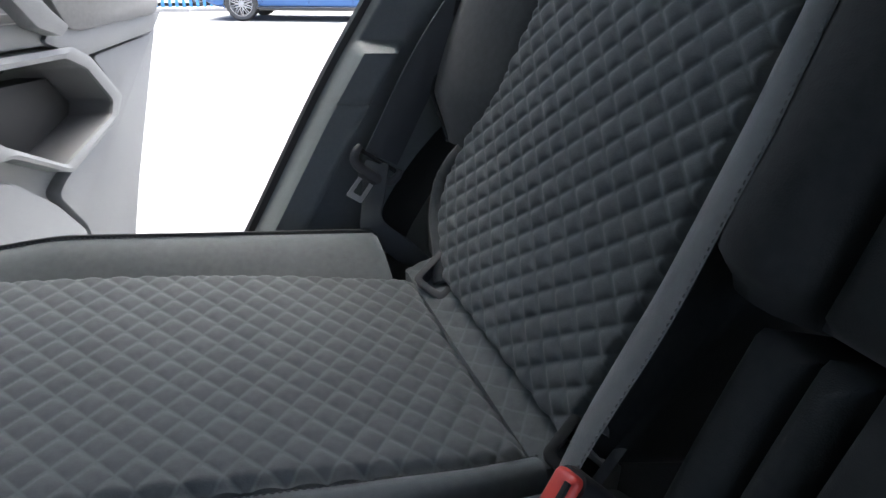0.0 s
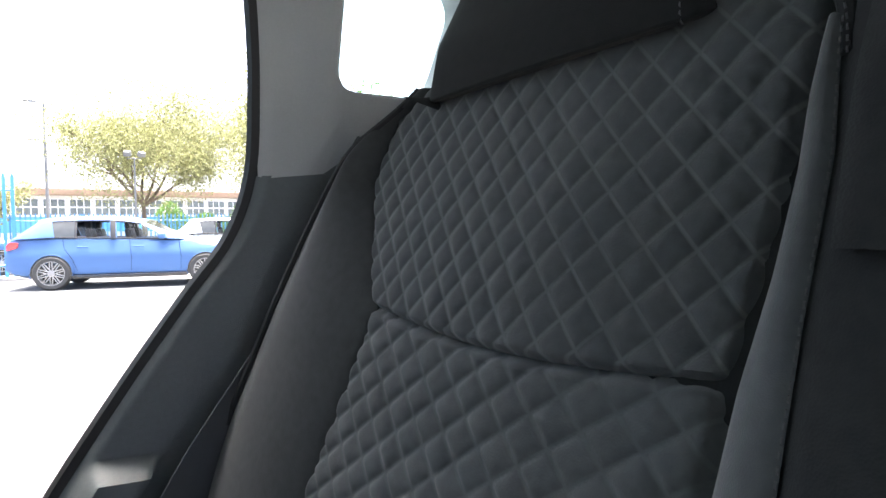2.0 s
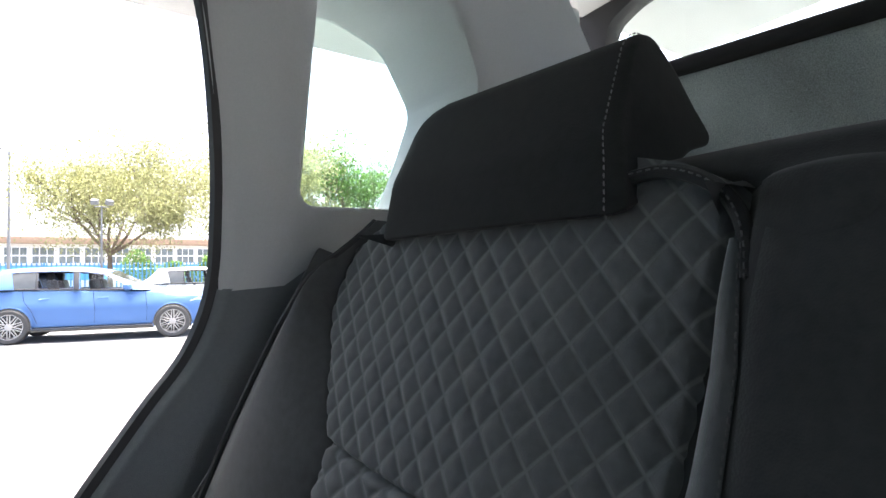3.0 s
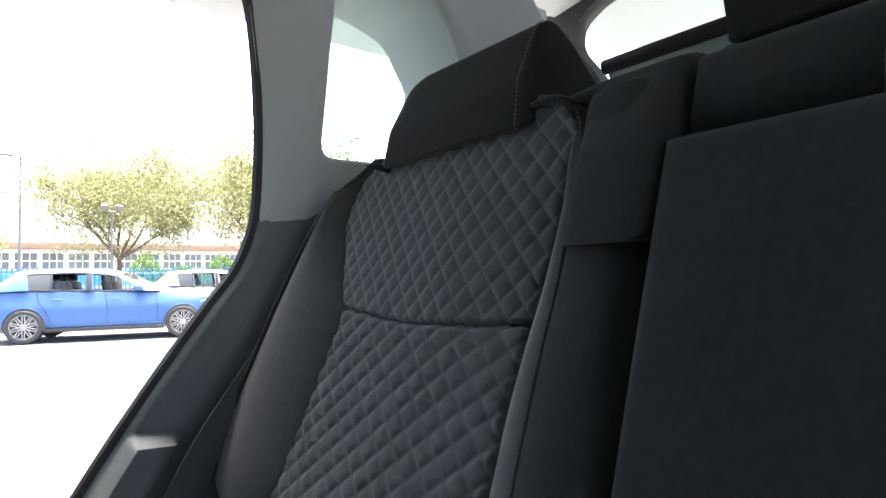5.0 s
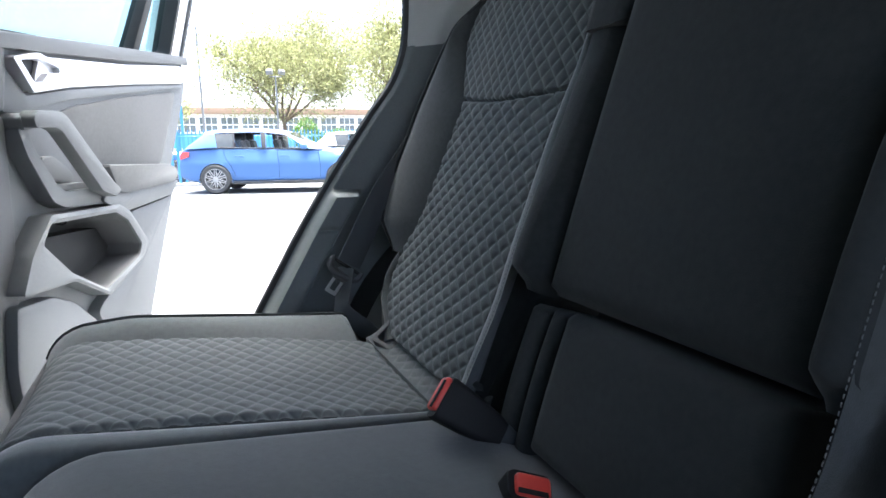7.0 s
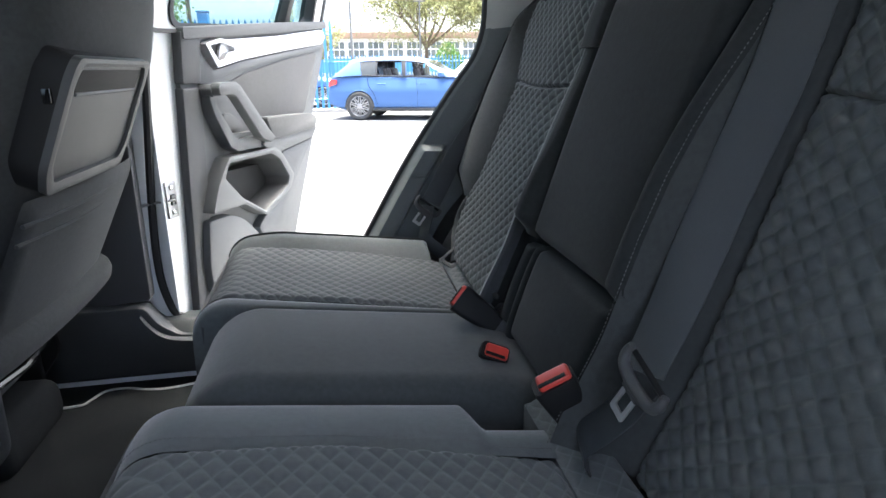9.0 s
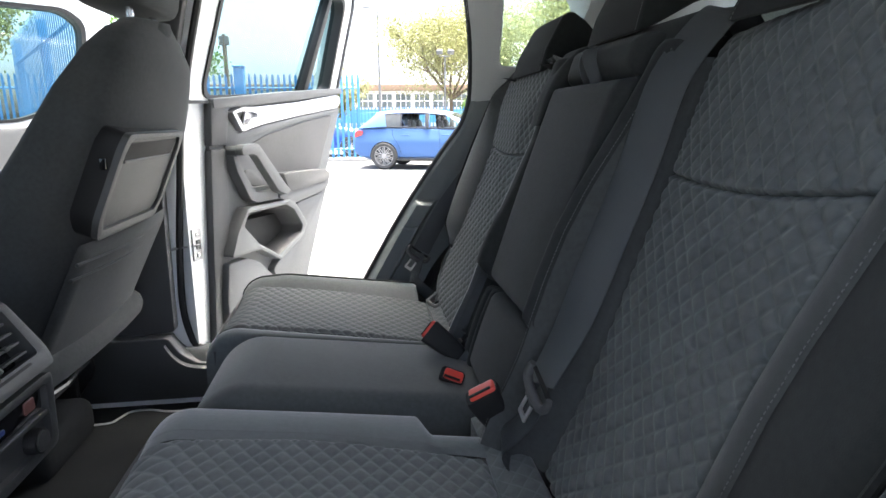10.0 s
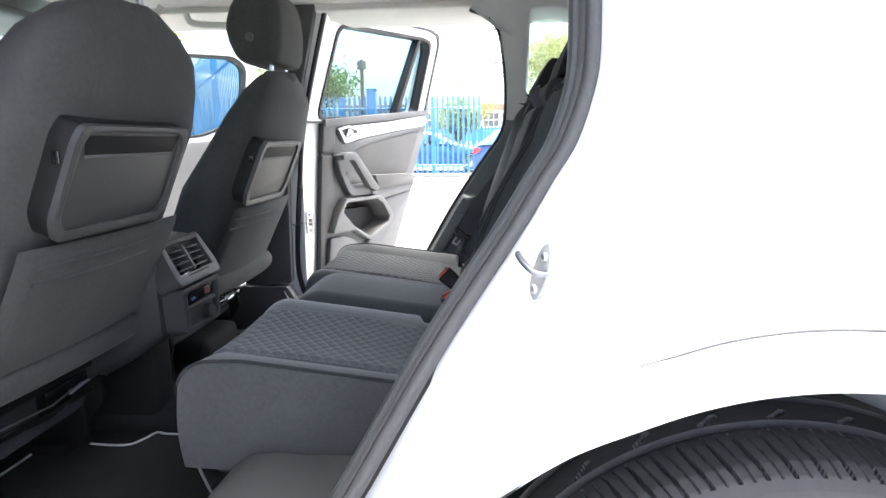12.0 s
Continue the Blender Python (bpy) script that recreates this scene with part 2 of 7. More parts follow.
def thing(name, at, label, category, group="", kind=""):
    ob = new(name)
    ob.location = at
    bpy.context.view_layer.update()
    return tagged(ob, label, category, group, kind)


def adopt(parent):
    """Keeps the children of a thing where they were built."""
    inv = Matrix.Translation(-Vector(parent.location))
    for c in parent.children:
        c.matrix_parent_inverse = inv


def box_bm(size, r=0.0, m=None, seg=3, bm=None):
    bm2 = bmesh.new()
    bmesh.ops.create_cube(bm2, size=1, matrix=Matrix.Diagonal((*size, 1)))
    if r:
        bmesh.ops.bevel(bm2, geom=bm2.edges[:], offset=min(r, min(size) * 0.49), segments=seg, profile=0.5, affect="EDGES")
    if m is not None:
        bmesh.ops.transform(bm2, matrix=m, verts=bm2.verts)
    if bm is None:
        return bm2
    me = bpy.data.meshes.new("tmp")
    bm2.to_mesh(me)
    bm2.free()
    bm.from_mesh(me)
    bpy.data.meshes.remove(me)
    return bm


def box(name, lo, hi, mat, parent=None, r=0.004, label="", seg=3, m=None):
    lo, hi = Vector(lo), Vector(hi)
    t = Matrix.Translation((lo + hi) / 2)
    return part(name, box_bm(hi - lo, r, t if m is None else m @ t, seg), mat, parent, label)


def grid_faces(nu, nv, wrap=False):
    f = []
    for i in range(nu - 1):
        for j in range(nv - (0 if wrap else 1)):
            k = (j + 1) % nv
            f.append((i * nv + j, (i + 1) * nv + j, (i + 1) * nv + k, i * nv + k))
    return f


def sheet(fn, nu, nv):
    return [fn(i / (nu - 1), j / (nv - 1)) for i in range(nu) for j in range(nv)]


def pad(name, front, rear, nu, nv, mat, parent=None, label="", seam=None, sharp=60):
    """A closed cushion: a fine front sheet, a coarse flat rear, and sides between them."""
    vs = sheet(front, nu, nv)
    fs = grid_faces(nu, nv)
    edge = [(i, 0) for i in range(nu)] + [(nu - 1, j) for j in range(1, nv)] + [(i, nv - 1) for i in range(nu - 2, -1, -1)] + [(0, j) for j in range(nv - 2, 0, -1)]
    n0 = len(vs)
    for i, j in edge:
        vs.append(rear(i / (nu - 1), j / (nv - 1)))
    k = len(edge)
    for a in range(k):
        b = (a + 1) % k
        fs.append((edge[a][0] * nv + edge[a][1], edge[b][0] * nv + edge[b][1], n0 + b, n0 + a))
    fs.append(tuple(range(n0, n0 + k)))
    ob = raw(name, vs, fs, mat, parent, label, sharp)
    if seam:
        at = ob.data.attributes.new("diamond", "FLOAT_VECTOR", "POINT")
        vals = []
        for i in range(nu):
            for j in range(nv):
                vals += [*seam(i / (nu - 1), j / (nv - 1)), 0.0]
        vals += [0.5, 0.5, 0.0] * k
        at.data.foreach_set("vector", vals)
    return ob


def loft(name, rings, mat, parent=None, label="", caps=True, closed=True, sharp=40):
    n = len(rings[0])
    vs = [v for r in rings for v in r]
    fs = grid_faces(len(rings), n, closed)
    if caps:
        fs += [tuple(range(n))[::-1], tuple(range((len(rings) - 1) * n, len(rings) * n))]
    return raw(name, vs, fs, mat, parent, label, sharp)


def rrect(w, h, r, n=5):
    """A rounded rectangle round the origin, as a list of (a, b)."""
    out = []
    r = min(r, w * 0.499, h * 0.499)
    for cx, cy, a0 in ((w / 2 - r, h / 2 - r, 0), (-w / 2 + r, h / 2 - r, 90), (-w / 2 + r, -h / 2 + r, 180), (w / 2 - r, -h / 2 + r, 270)):
        for i in range(n + 1):
            a = radians(a0 + 90 * i / n)
            out.append((cx + r * math.cos(a), cy + r * math.sin(a)))
    return out


def spline(pts, n=8):
    """A smooth line through points of any dimension."""
    p = [np.array(q, float) for q in pts]
    p = [2 * p[0] - p[1]] + p + [2 * p[-1] - p[-2]]
    out = []
    for i in range(1, len(p) - 2):
        for k in range(n):
            t = k / n
            out.append(0.5 * (2 * p[i] + (p[i + 1] - p[i - 1]) * t + (2 * p[i - 1] - 5 * p[i] + 4 * p[i + 1] - p[i + 2]) * t * t
                              + (3 * p[i] - p[i - 1] - 3 * p[i + 1] + p[i + 2]) * t ** 3))
    out.append(p[-2])
    return out


def table(pairs):
    """A straight-line table: value at a place."""
    xs, ys = [a for a, _ in pairs], [b for _, b in pairs]
    return lambda x: float(np.interp(x, xs, ys))


def smooth(x):
    x = min(1.0, max(0.0, x))
    return x * x * (3 - 2 * x)


def tube(name, pts, r, mat, parent=None, label="", n=8, flat=1.0, up=(0, 0, 1)):
    """A bar of round or flattened section along a line of points."""
    pts = [Vector(p) for p in pts]
    rings = []
    for i, p in enumerate(pts):
        d = (pts[min(i + 1, len(pts) - 1)] - pts[max(i - 1, 0)]).normalized()
        a = d.cross(Vector(up))
        a = a.normalized() if a.length > 1e-4 else Vector((1, 0, 0))
        b = a.cross(d)
        rr = r(i / (len(pts) - 1)) if callable(r) else r
        rings.append([p + a * rr * math.cos(2 * math.pi * k / n) + b * rr * flat * math.sin(2 * math.pi * k / n) for k in range(n)])
    return loft(name, rings, mat, parent, label)


def strap(name, pts, side, w, t, mat, parent=None, label=""):
    """A flat strap: width along side, thickness across."""
    pts = [Vector(p) for p in pts]
    rings = []
    for i, p in enumerate(pts):
        d = (pts[min(i + 1, len(pts) - 1)] - pts[max(i - 1, 0)]).normalized()
        s = Vector(side(i / (len(pts) - 1)) if callable(side) else side)
        s = (s - d * s.dot(d)).normalized()
        nn = d.cross(s)
        rings.append([p + s * a + nn * b for a, b in rrect(w, t, t * 0.45, 2)])
    return loft(name, rings, mat, parent, label)


def prism(name, poly, to3d, d0, d1, mat, parent=None, r=0.004, label="", seg=2):
    """A plate with the outline poly between the depths d0 and d1, with rounded edges."""
    bm = bmesh.new()
    bot = [bm.verts.new(to3d(a, b, d0)) for a, b in poly]
    top = [bm.verts.new(to3d(a, b, d1)) for a, b in poly]
    n = len(poly)
    bm.faces.new(bot)
    bm.faces.new(top[::-1])
    for i in range(n):
        bm.faces.new((bot[i], top[i], top[(i + 1) % n], bot[(i + 1) % n]))
    bmesh.ops.recalc_face_normals(bm, faces=bm.faces)
    if r:
        es = [e for e in bm.edges if e.calc_face_angle(0) > 0.6]
        bmesh.ops.bevel(bm, geom=es, offset=r, segments=seg, profile=0.5, affect="EDGES", clamp_overlap=True)
    return part(name, bm, mat, parent, label)


def ray_poly(c, ang, poly):
    """Where the ray from c at an angle leaves the polygon."""
    d = (math.cos(ang), math.sin(ang))
    best = None
    for i in range(len(poly)):
        (x1, y1), (x2, y2) = poly[i], poly[(i + 1) % len(poly)]
        ex, ey = x2 - x1, y2 - y1
        den = d[0] * ey - d[1] * ex
        if abs(den) < 1e-9:
            continue
        t = ((x1 - c[0]) * ey - (y1 - c[1]) * ex) / den
        s = ((x1 - c[0]) * d[1] - (y1 - c[1]) * d[0]) / den
        if t > 0 and -1e-6 <= s <= 1 + 1e-6 and (best is None or t > best):
            best = t
    return c[0] + d[0] * best, c[1] + d[1] * best


def rounded(poly, r, n=4):
    """The polygon with its corners rounded."""
    out = []
    k = len(poly)
    for i in range(k):
        p0, p1, p2 = (np.array(poly[(i + s) % k], float) for s in (-1, 0, 1))
        a, b = p0 - p1, p2 - p1
        la, lb = np.linalg.norm(a), np.linalg.norm(b)
        q = min(r, la * 0.45, lb * 0.45)
        s, e = p1 + a / la * q, p1 + b / lb * q
        for j in range(n + 1):
            t = j / n
            out.append(tuple((1 - t) ** 2 * s + 2 * t * (1 - t) * p1 + t * t * e))
    return out


def ring_plate(name, outer, inner, c, to3d, d0, d1, mat, parent=None, label="", n=72, lip=0.0):
    """A frame: the plate between two outlines, d0 to d1 deep."""
    angs = sorted(set([round(2 * math.pi * i / n, 5) for i in range(n)] + [round(math.atan2(b - c[1], a - c[0]) % (2 * math.pi), 5) for a, b in outer + inner]))
    o = [ray_poly(c, a, outer) for a in angs]
    i_ = [ray_poly(c, a, inner) for a in angs]
    mid = [((p[0] * 0.5 + q[0] * 0.5), (p[1] * 0.5 + q[1] * 0.5)) for p, q in zip(o, i_)]
    k = len(angs)
    rows = [(o, d0), (o, d1), (mid, d1 + lip), (i_, d1), (i_, d0)]
    vs = [to3d(a, b, d) for pts, d in rows for a, b in pts]
    fs = []
    for rI in range(5):
        r2 = (rI + 1) % 5
        for j in range(k):
            j2 = (j + 1) % k
            fs.append((rI * k + j, rI * k + j2, r2 * k + j2, r2 * k + j))
    return raw(name, vs, fs, mat, parent, label)


def stitches(name, pts, mat, parent=None, pitch=0.0047, size=(0.0029, 0.0009, 0.0007), up=(0, 0, 1)):
    """A row of small raised stitches along a line."""
    pts = [Vector(p) for p in pts]
    vs, fs = [], []
    carry = 0.0
    for a, b in zip(pts, pts[1:]):
        d = b - a
        L = d.length
        if L < 1e-6:
            continue
        d /= L
        s = d.cross(Vector(up)).normalized()
        w = s.cross(d)
        x = carry
        while x < L:
            c = a + d * x
            k = len(vs)
            for dz in (0, 1):
                f = 1.0 if dz == 0 else 0.55
                for sx, sy in ((-1, -1), (1, -1), (1, 1), (-1, 1)):
                    vs.append(c + d * sx * size[0] / 2 * f + s * sy * size[1] / 2 * f + w * size[2] * (dz - 0.3))
            fs += [(k, k + 1, k + 2, k + 3), (k + 4, k + 5, k + 6, k + 7)] + [(k + q, k + (q + 1) % 4, k + 4 + (q + 1) % 4, k + 4 + q) for q in range(4)]
            x += pitch
        carry = x - L
    return raw(name, vs, fs, mat, parent, "", 30)


def diamond(p, r, w, h):
    """The two sewing-line numbers of a place on the cloth; whole numbers are lines."""
    return 200.0 + p / w + r / h, 200.0 + p / w - r / h


def quilt(p, r, w, h, depth):
    """Diamond quilting: the height of softly raised pads between sewn lines."""
    a, b = diamond(p, r, w, h)
    f = lambda m: 1 - (1 - min(1, 2 * abs(m - round(m)))) ** 3.0
    return depth * (f(a) * f(b) - 1)


# ---------------------------------------------------------------- the estate car's shell
XR, ZR = 0.10, 1.08          # a point of the rear backrest's face
LEAN = 1 / 3.0
BN = Vector((-0.949, 0, 0.316))   # the way the backrest faces


def on_back(y, z, off=0.0):
    return Vector((XR + (z - ZR) * LEAN, y, z)) + BN * off


def cush_z(x):
    return 0.70 + (-0.05 - x) * 0.12


shell = thing("car_shell", (0, 0, 0.16), "white family car body seen through its open rear doors", "car body")

# floor, tunnel and sills
box("floor_pan", (-1.9, -0.74, 0.37), (0.55, 0.78, 0.40), M_CARPET, shell, 0.004)
box("rear_floor_step", (-0.42, -0.70, 0.39), (0.55, 0.74, 0.56), M_CARPET, shell, 0.03)
box("tunnel", (-1.9, -0.088, 0.39), (-0.5, 0.10, 0.47), M_CARPET, shell, 0.03)
for sgn, y0 in ((1, 0.03), (-1, 0.0)):
    yy = lambda v, s=sgn, o=y0: o + s * v
    sill = [(yy(0.66), 0.40), (yy(0.66), 0.50), (yy(0.685), 0.525), (yy(0.74), 0.52), (yy(0.80), 0.49), (yy(0.87), 0.46), (yy(0.89), 0.36), (yy(0.80), 0.30), (yy(0.68), 0.33)]
    prism("sill", rounded(sill, 0.015), lambda a, b, d: Vector((d, a, b)), -2.0, -0.02, M_PAINT, shell, 0.0)
    scuff = [(yy(0.64), 0.44), (yy(0.64), 0.512), (yy(0.672), 0.545), (yy(0.745), 0.538), (yy(0.755), 0.52), (yy(0.70), 0.50)]
    prism("scuff_plate", rounded(scuff, 0.012), lambda a, b, d: Vector((d, a, b)), -1.95, -0.20, M_PLASTIC, shell, 0.0)

# roof and headliner
def roof_fn(z0, crown):
    def f(u, v):
        x, y = -1.75 + 2.85 * u, -0.70 + 1.46 * v
        c = 1 - ((y - 0.03) / 0.73) ** 2
        e = max(0.0, (-1.15 - x) / 0.6) ** 2 * 0.06 - max(0.0, min(0.45, x - 0.30)) * 0.22
        return Vector((x, y, z0 + crown * c - e))
    return f


liner = raw("headliner", sheet(roof_fn(1.565, 0.04), 40, 24), grid_faces(40, 24), M_LINER, shell, "pale grey woven headliner")
raw("roof_panel", sheet(roof_fn(1.615, 0.055), 40, 24), grid_faces(40, 24), M_PAINT, shell)
for y0, y1, nm in ((-0.86, -0.68, "roof_rail"), (0.735, 0.90, "roof_rail")):
    prism(nm, rounded([(y0, 1.50), (y0, 1.58), ((y0 + y1) / 2, 1.635), (y1, 1.63), (y1, 1.56), (y1, 1.545)] if y0 < 0 else [(0.655, 1.556), (0.655, 1.60), (0.78, 1.635), (0.90, 1.58), (0.90, 1.54), (0.76, 1.545)], 0.01), lambda a, b, d: Vector((d, a, b)), -1.5, 0.9 if y0 < 0 else 0.60, M_PAINT if y0 < 0 else M_LINER, shell, 0.0)

# grab handle and sun visors on the headliner
gh = [(-1.02, 0.66, 1.555), (-1.00, 0.655, 1.525), (-0.93, 0.65, 1.515), (-0.84, 0.65, 1.515), (-0.79, 0.655, 1.53), (-0.77, 0.66, 1.557)]
tube("grab_handle", spline(gh, 4), 0.009, M_LINER, shell, n=8, flat=1.3)
gh2 = [(p[0] - 0.28, p[1] - 0.10, p[2] + 0.004) for p in gh]
tube("grab_handle", spline(gh2, 4), 0.009, M_LINER, shell, n=8, flat=1.3)
box("sun_visor", (-1.62, 0.14, 1.52), (-1.46, 0.56, 1.545), M_LINER, shell, 0.01)
box("sun_visor", (-1.62, -0.52, 1.52), (-1.46, -0.10, 1.545), M_LINER, shell, 0.01)

# rear door opening, far side: edge line of the opening from the seat up to the roof
EDGE = [(-0.30, 0.56), (-0.222, 0.69), (-0.124, 0.863), (-0.052, 0.977), (0.012, 1.07), (0.052, 1.125), (0.074, 1.187), (0.077, 1.26), (0.074, 1.33), (0.062, 1.43), (0.045, 1.49), (0.005, 1.53), (-0.05, 1.552)]
edge_line = [(float(p[0]), float(p[1])) for p in spline(EDGE, 6)]
ez = [p[1] for p in edge_line]
ex = [p[0] for p in edge_line]
edge_x = lambda z: float(np.interp(z, ez, ex))
edge_y = table([(0.55, 0.76), (0.69, 0.75), (0.93, 0.735), (1.19, 0.714), (1.5, 0.67), (1.6, 0.66)])
inward = table([(0.6, 0.012), (0.95, 0.012), (1.1, 0.02), (1.19, 0.025), (1.28, 0.045), (1.5, 0.05)])


def trim_side(sgn, mid, dx, ledge=0.932, lip=0.0):
    """The trim between the rear door opening and the seat: dark below, pale above, with the quarter window."""
    Y = lambda y: mid + sgn * (y - 0.03)

    def dark(u, v):
        z = 0.52 + (1.19 - 0.52) * u
        z0 = z
        w = 0.36 * v ** 1.4
        x = edge_x(z) + w + dx - lip * (1 - smooth((z - 1.0) / 0.16))
        if z > 1.15:
            k = smooth((w - 0.03) / 0.10)
            z += k * 0.035 * (z - 1.15) / 0.042
        y = edge_y(z0) - 0.010 * smooth(w / 0.012) - inward(z0) * smooth(w / 0.07)
        b = smooth((ledge - z0) / 0.012) * smooth((w - 0.006) / 0.012) * smooth((0.068 - w) / 0.012)
        y -= b * 0.032
        y += 0.004 * math.exp(-((z0 - 0.862) / 0.003) ** 2) * smooth((w - 0.006) / 0.012) * smooth((0.068 - w) / 0.012)
        return Vector((x, Y(y), z))
    # Same trim both sides; the far one's light is painted in as paler plastic.
    raw("lower_pillar_trim", sheet(dark, 170, 60), grid_faces(170, 60), M_PILLARLIT if sgn > 0 else M_PLASTIC, shell, "dark grained plastic pillar trim", 50)
    outer = [(edge_x(1.19) + 0.004, 1.187), (edge_x(1.25), 1.25), (edge_x(1.35), 1.35), (edge_x(1.48), 1.48), (edge_x(1.53), 1.53), (-0.05, 1.556), (-0.05, 1.57), (0.5, 1.58), (0.62, 1.45), (0.50, 1.2), (0.22, 1.225), (0.165, 1.215), (0.135, 1.192)]
    hole = rounded([(0.139, 1.272), (0.147, 1.536), (0.236, 1.541), (0.315, 1.516), (0.366, 1.43), (0.330, 1.335), (0.300, 1.275)], 0.02)
    c = (0.215, 1.39)
    inner = [(c[0] + (a - c[0]) * 0.985, c[1] + (b - c[1]) * 0.985) for a, b in hole]

    def p3(a, b, d):
        w = a - edge_x(b)
        y = edge_y(b) - 0.010 * smooth(w / 0.012) - inward(b) * smooth(w / 0.07)
        return Vector((a + dx, Y(y + d), b))
    n = 96
    angs = sorted(set([2 * math.pi * i / n for i in range(n)] + [math.atan2(b - c[1], a - c[0]) % (2 * math.pi) for a, b in outer + hole]))
    o, h = [ray_poly(c, a, outer) for a in angs], [ray_poly(c, a, hole) for a in angs]
    rings = []
    for t in (0, 0.03, 0.1, 0.2, 0.35, 0.5, 0.7, 0.85, 0.94):
        rings.append([p3(p[0] * (1 - t) + q[0] * t, p[1] * (1 - t) + q[1] * t, 0) for p, q in zip(o, h)])
    rings.append([p3(q[0], q[1], 0.004) for q in h])
    rings.append([p3(q[0] * 0.99 + c[0] * 0.01, q[1] * 0.99 + c[1] * 0.01, 0.012) for q in h])
    rings.append([Vector((q[0] * 0.96 + c[0] * 0.04 + 0.012 + dx, Y(0.785), q[1] * 0.96 + c[1] * 0.04)) for q in h])
    loft("upper_pillar_trim", rings, M_TRIM, shell, "pale grey moulded pillar trim round the quarter window", caps=False, sharp=50)
    pane = [Vector((q[0] + 0.012 + dx, Y(0.78), q[1])) for q in h]
    g = raw("quarter_window_pane", pane + [p + Vector((0, sgn * 0.004, 0)) for p in pane], [tuple(range(len(pane))), tuple(range(len(pane), 2 * len(pane)))], M_QGLASS, shell)
    g.visible_shadow = False
    # rubber seal along the edge of the opening
    if sgn < 0:
        return
    sl = [Vector((x + 0.002 + dx, Y(edge_y(z) + 0.008), z)) for x, z in edge_line]
    tube("door_opening_seal", sl, 0.0095, M_RUBBER, shell, n=8, up=(0, 1, 0))


trim_side(1, 0.03, 0.0)
trim_side(-1, 0.012, 0.062, 0.968, 0.022)

# near quarter panel: white jamb and body side with the wheel arch
ARCH_C, ARCH_R = (0.31, 0.525), 0.404


def quarter(sgn, mid, name, dx):
    Y = lambda y: mid + sgn * y
    prof = [(0.0, 0.705), (0.005, 0.718), (0.013, 0.727), (0.028, 0.734), (0.045, 0.744), (0.056, 0.752), (0.071, 0.765), (0.091, 0.783), (0.115, 0.802), (0.134, 0.823), (0.148, 0.858), (0.162, 0.888), (0.19, 0.903), (0.27, 0.912), (0.5, 0.916), (0.9, 0.90), (1.15, 0.84)]
    pr = spline(prof, 7)
    pr_w, pr_y = [float(p[0]) for p in pr], [float(p[1]) for p in pr]
    nz = 130
    vs = []
    for i in range(nz):
        z = 0.34 + ((1.50 if sgn < 0 else 1.20) - 0.34) * i / (nz - 1)
        e = edge_x(max(0.56, min(z, 1.56))) + (0 if z > 0.56 else (z - 0.56) * 0.5) - (0.0145 * smooth((z - 1.0) / 0.17) if sgn < 0 else 0)
        for w, y in pr:
            q = 1 + 0.55 * smooth((0.955 - z) / 0.07)
            if w < 0.3:
                y = float(np.interp(w * q, pr_w, pr_y))
            k = 1 - min(1, max(0, (w - 0.15) / 0.25))
            x = (e + dx) * k + (1 - k) * 0.09 + w
            tum = -0.13 * max(0, z - 1.12) ** 1.5 * (1 if w > 0.1 else 0.3)
            y2 = y + tum - 0.012 * math.exp(-((z - 1.05) / 0.02) ** 2) * smooth((w - 0.2) / 0.1)
            flare = smooth((0.43 - math.hypot(x - ARCH_C[0], z - ARCH_C[1])) / 0.012) * 0.008 * smooth((w - 0.14) / 0.03)
            vs.append([x, y2 + flare, z])
    nv = len(pr)
    rows_x = [[vs[i * nv + j][0] for j in range(nv)] for i in range(nz)]
    rows_y = [[vs[i * nv + j][1] for j in range(nv)] for i in range(nz)]
    z_lo, z_st = vs[0][2], vs[nv][2] - vs[0][2]

    def skin(x, z):
        f = min(nz - 1.001, max(0.0, (z - z_lo) / z_st))
        i = int(f)
        f -= i
        return float(np.interp(x, rows_x[i], rows_y[i])) * (1 - f) + float(np.interp(x, rows_x[i + 1], rows_y[i + 1])) * f
    fs = grid_faces(nz, nv)
    inside = [math.hypot(v[0] - ARCH_C[0], v[2] - ARCH_C[1]) < ARCH_R and k % len(pr) > 8 for k, v in enumerate(vs)]
    fs = [f for f in fs if not all(inside[k] for k in f)]
    for k, v in enumerate(vs):
        if inside[k]:
            d = math.hypot(v[0] - ARCH_C[0], v[2] - ARCH_C[1])
            v[0], v[2] = ARCH_C[0] + (v[0] - ARCH_C[0]) / d * ARCH_R, ARCH_C[1] + (v[2] - ARCH_C[1]) / d * ARCH_R
            v[1] = skin(v[0], v[2])
    raw(name, [(v[0], Y(v[1]), v[2]) for v in vs], fs, M_PAINT, shell, "white painted door jamb and body side", 35)
    # rolled arch lip and the thin joint of the arch moulding
    lip = []
    for a in range(-20, 201, 2):
        x, z = ARCH_C[0] + ARCH_R * math.cos(radians(a)), ARCH_C[1] + ARCH_R * math.sin(radians(a))
        lip.append(Vector((x, Y(skin(x, z) - 0.003), z)))
    tube("arch_lip", lip, 0.006, M_PAINT, shell, n=8, up=(0, 1, 0))
    if sgn < 0:
        joint = [(0.14, 0.933), (0.167, 0.943), (0.209, 0.959), (0.251, 0.969), (0.293, 0.973), (0.34, 0.972), (0.40, 0.964), (0.46, 0.948)]
        tube("moulding_joint", [Vector((x, Y(skin(x, z) + 0.0003), z)) for x, z in spline(joint, 5)], 0.0011, M_SEAL, shell, n=5, up=(0, 1, 0))
    # wheel housing
    rings = []
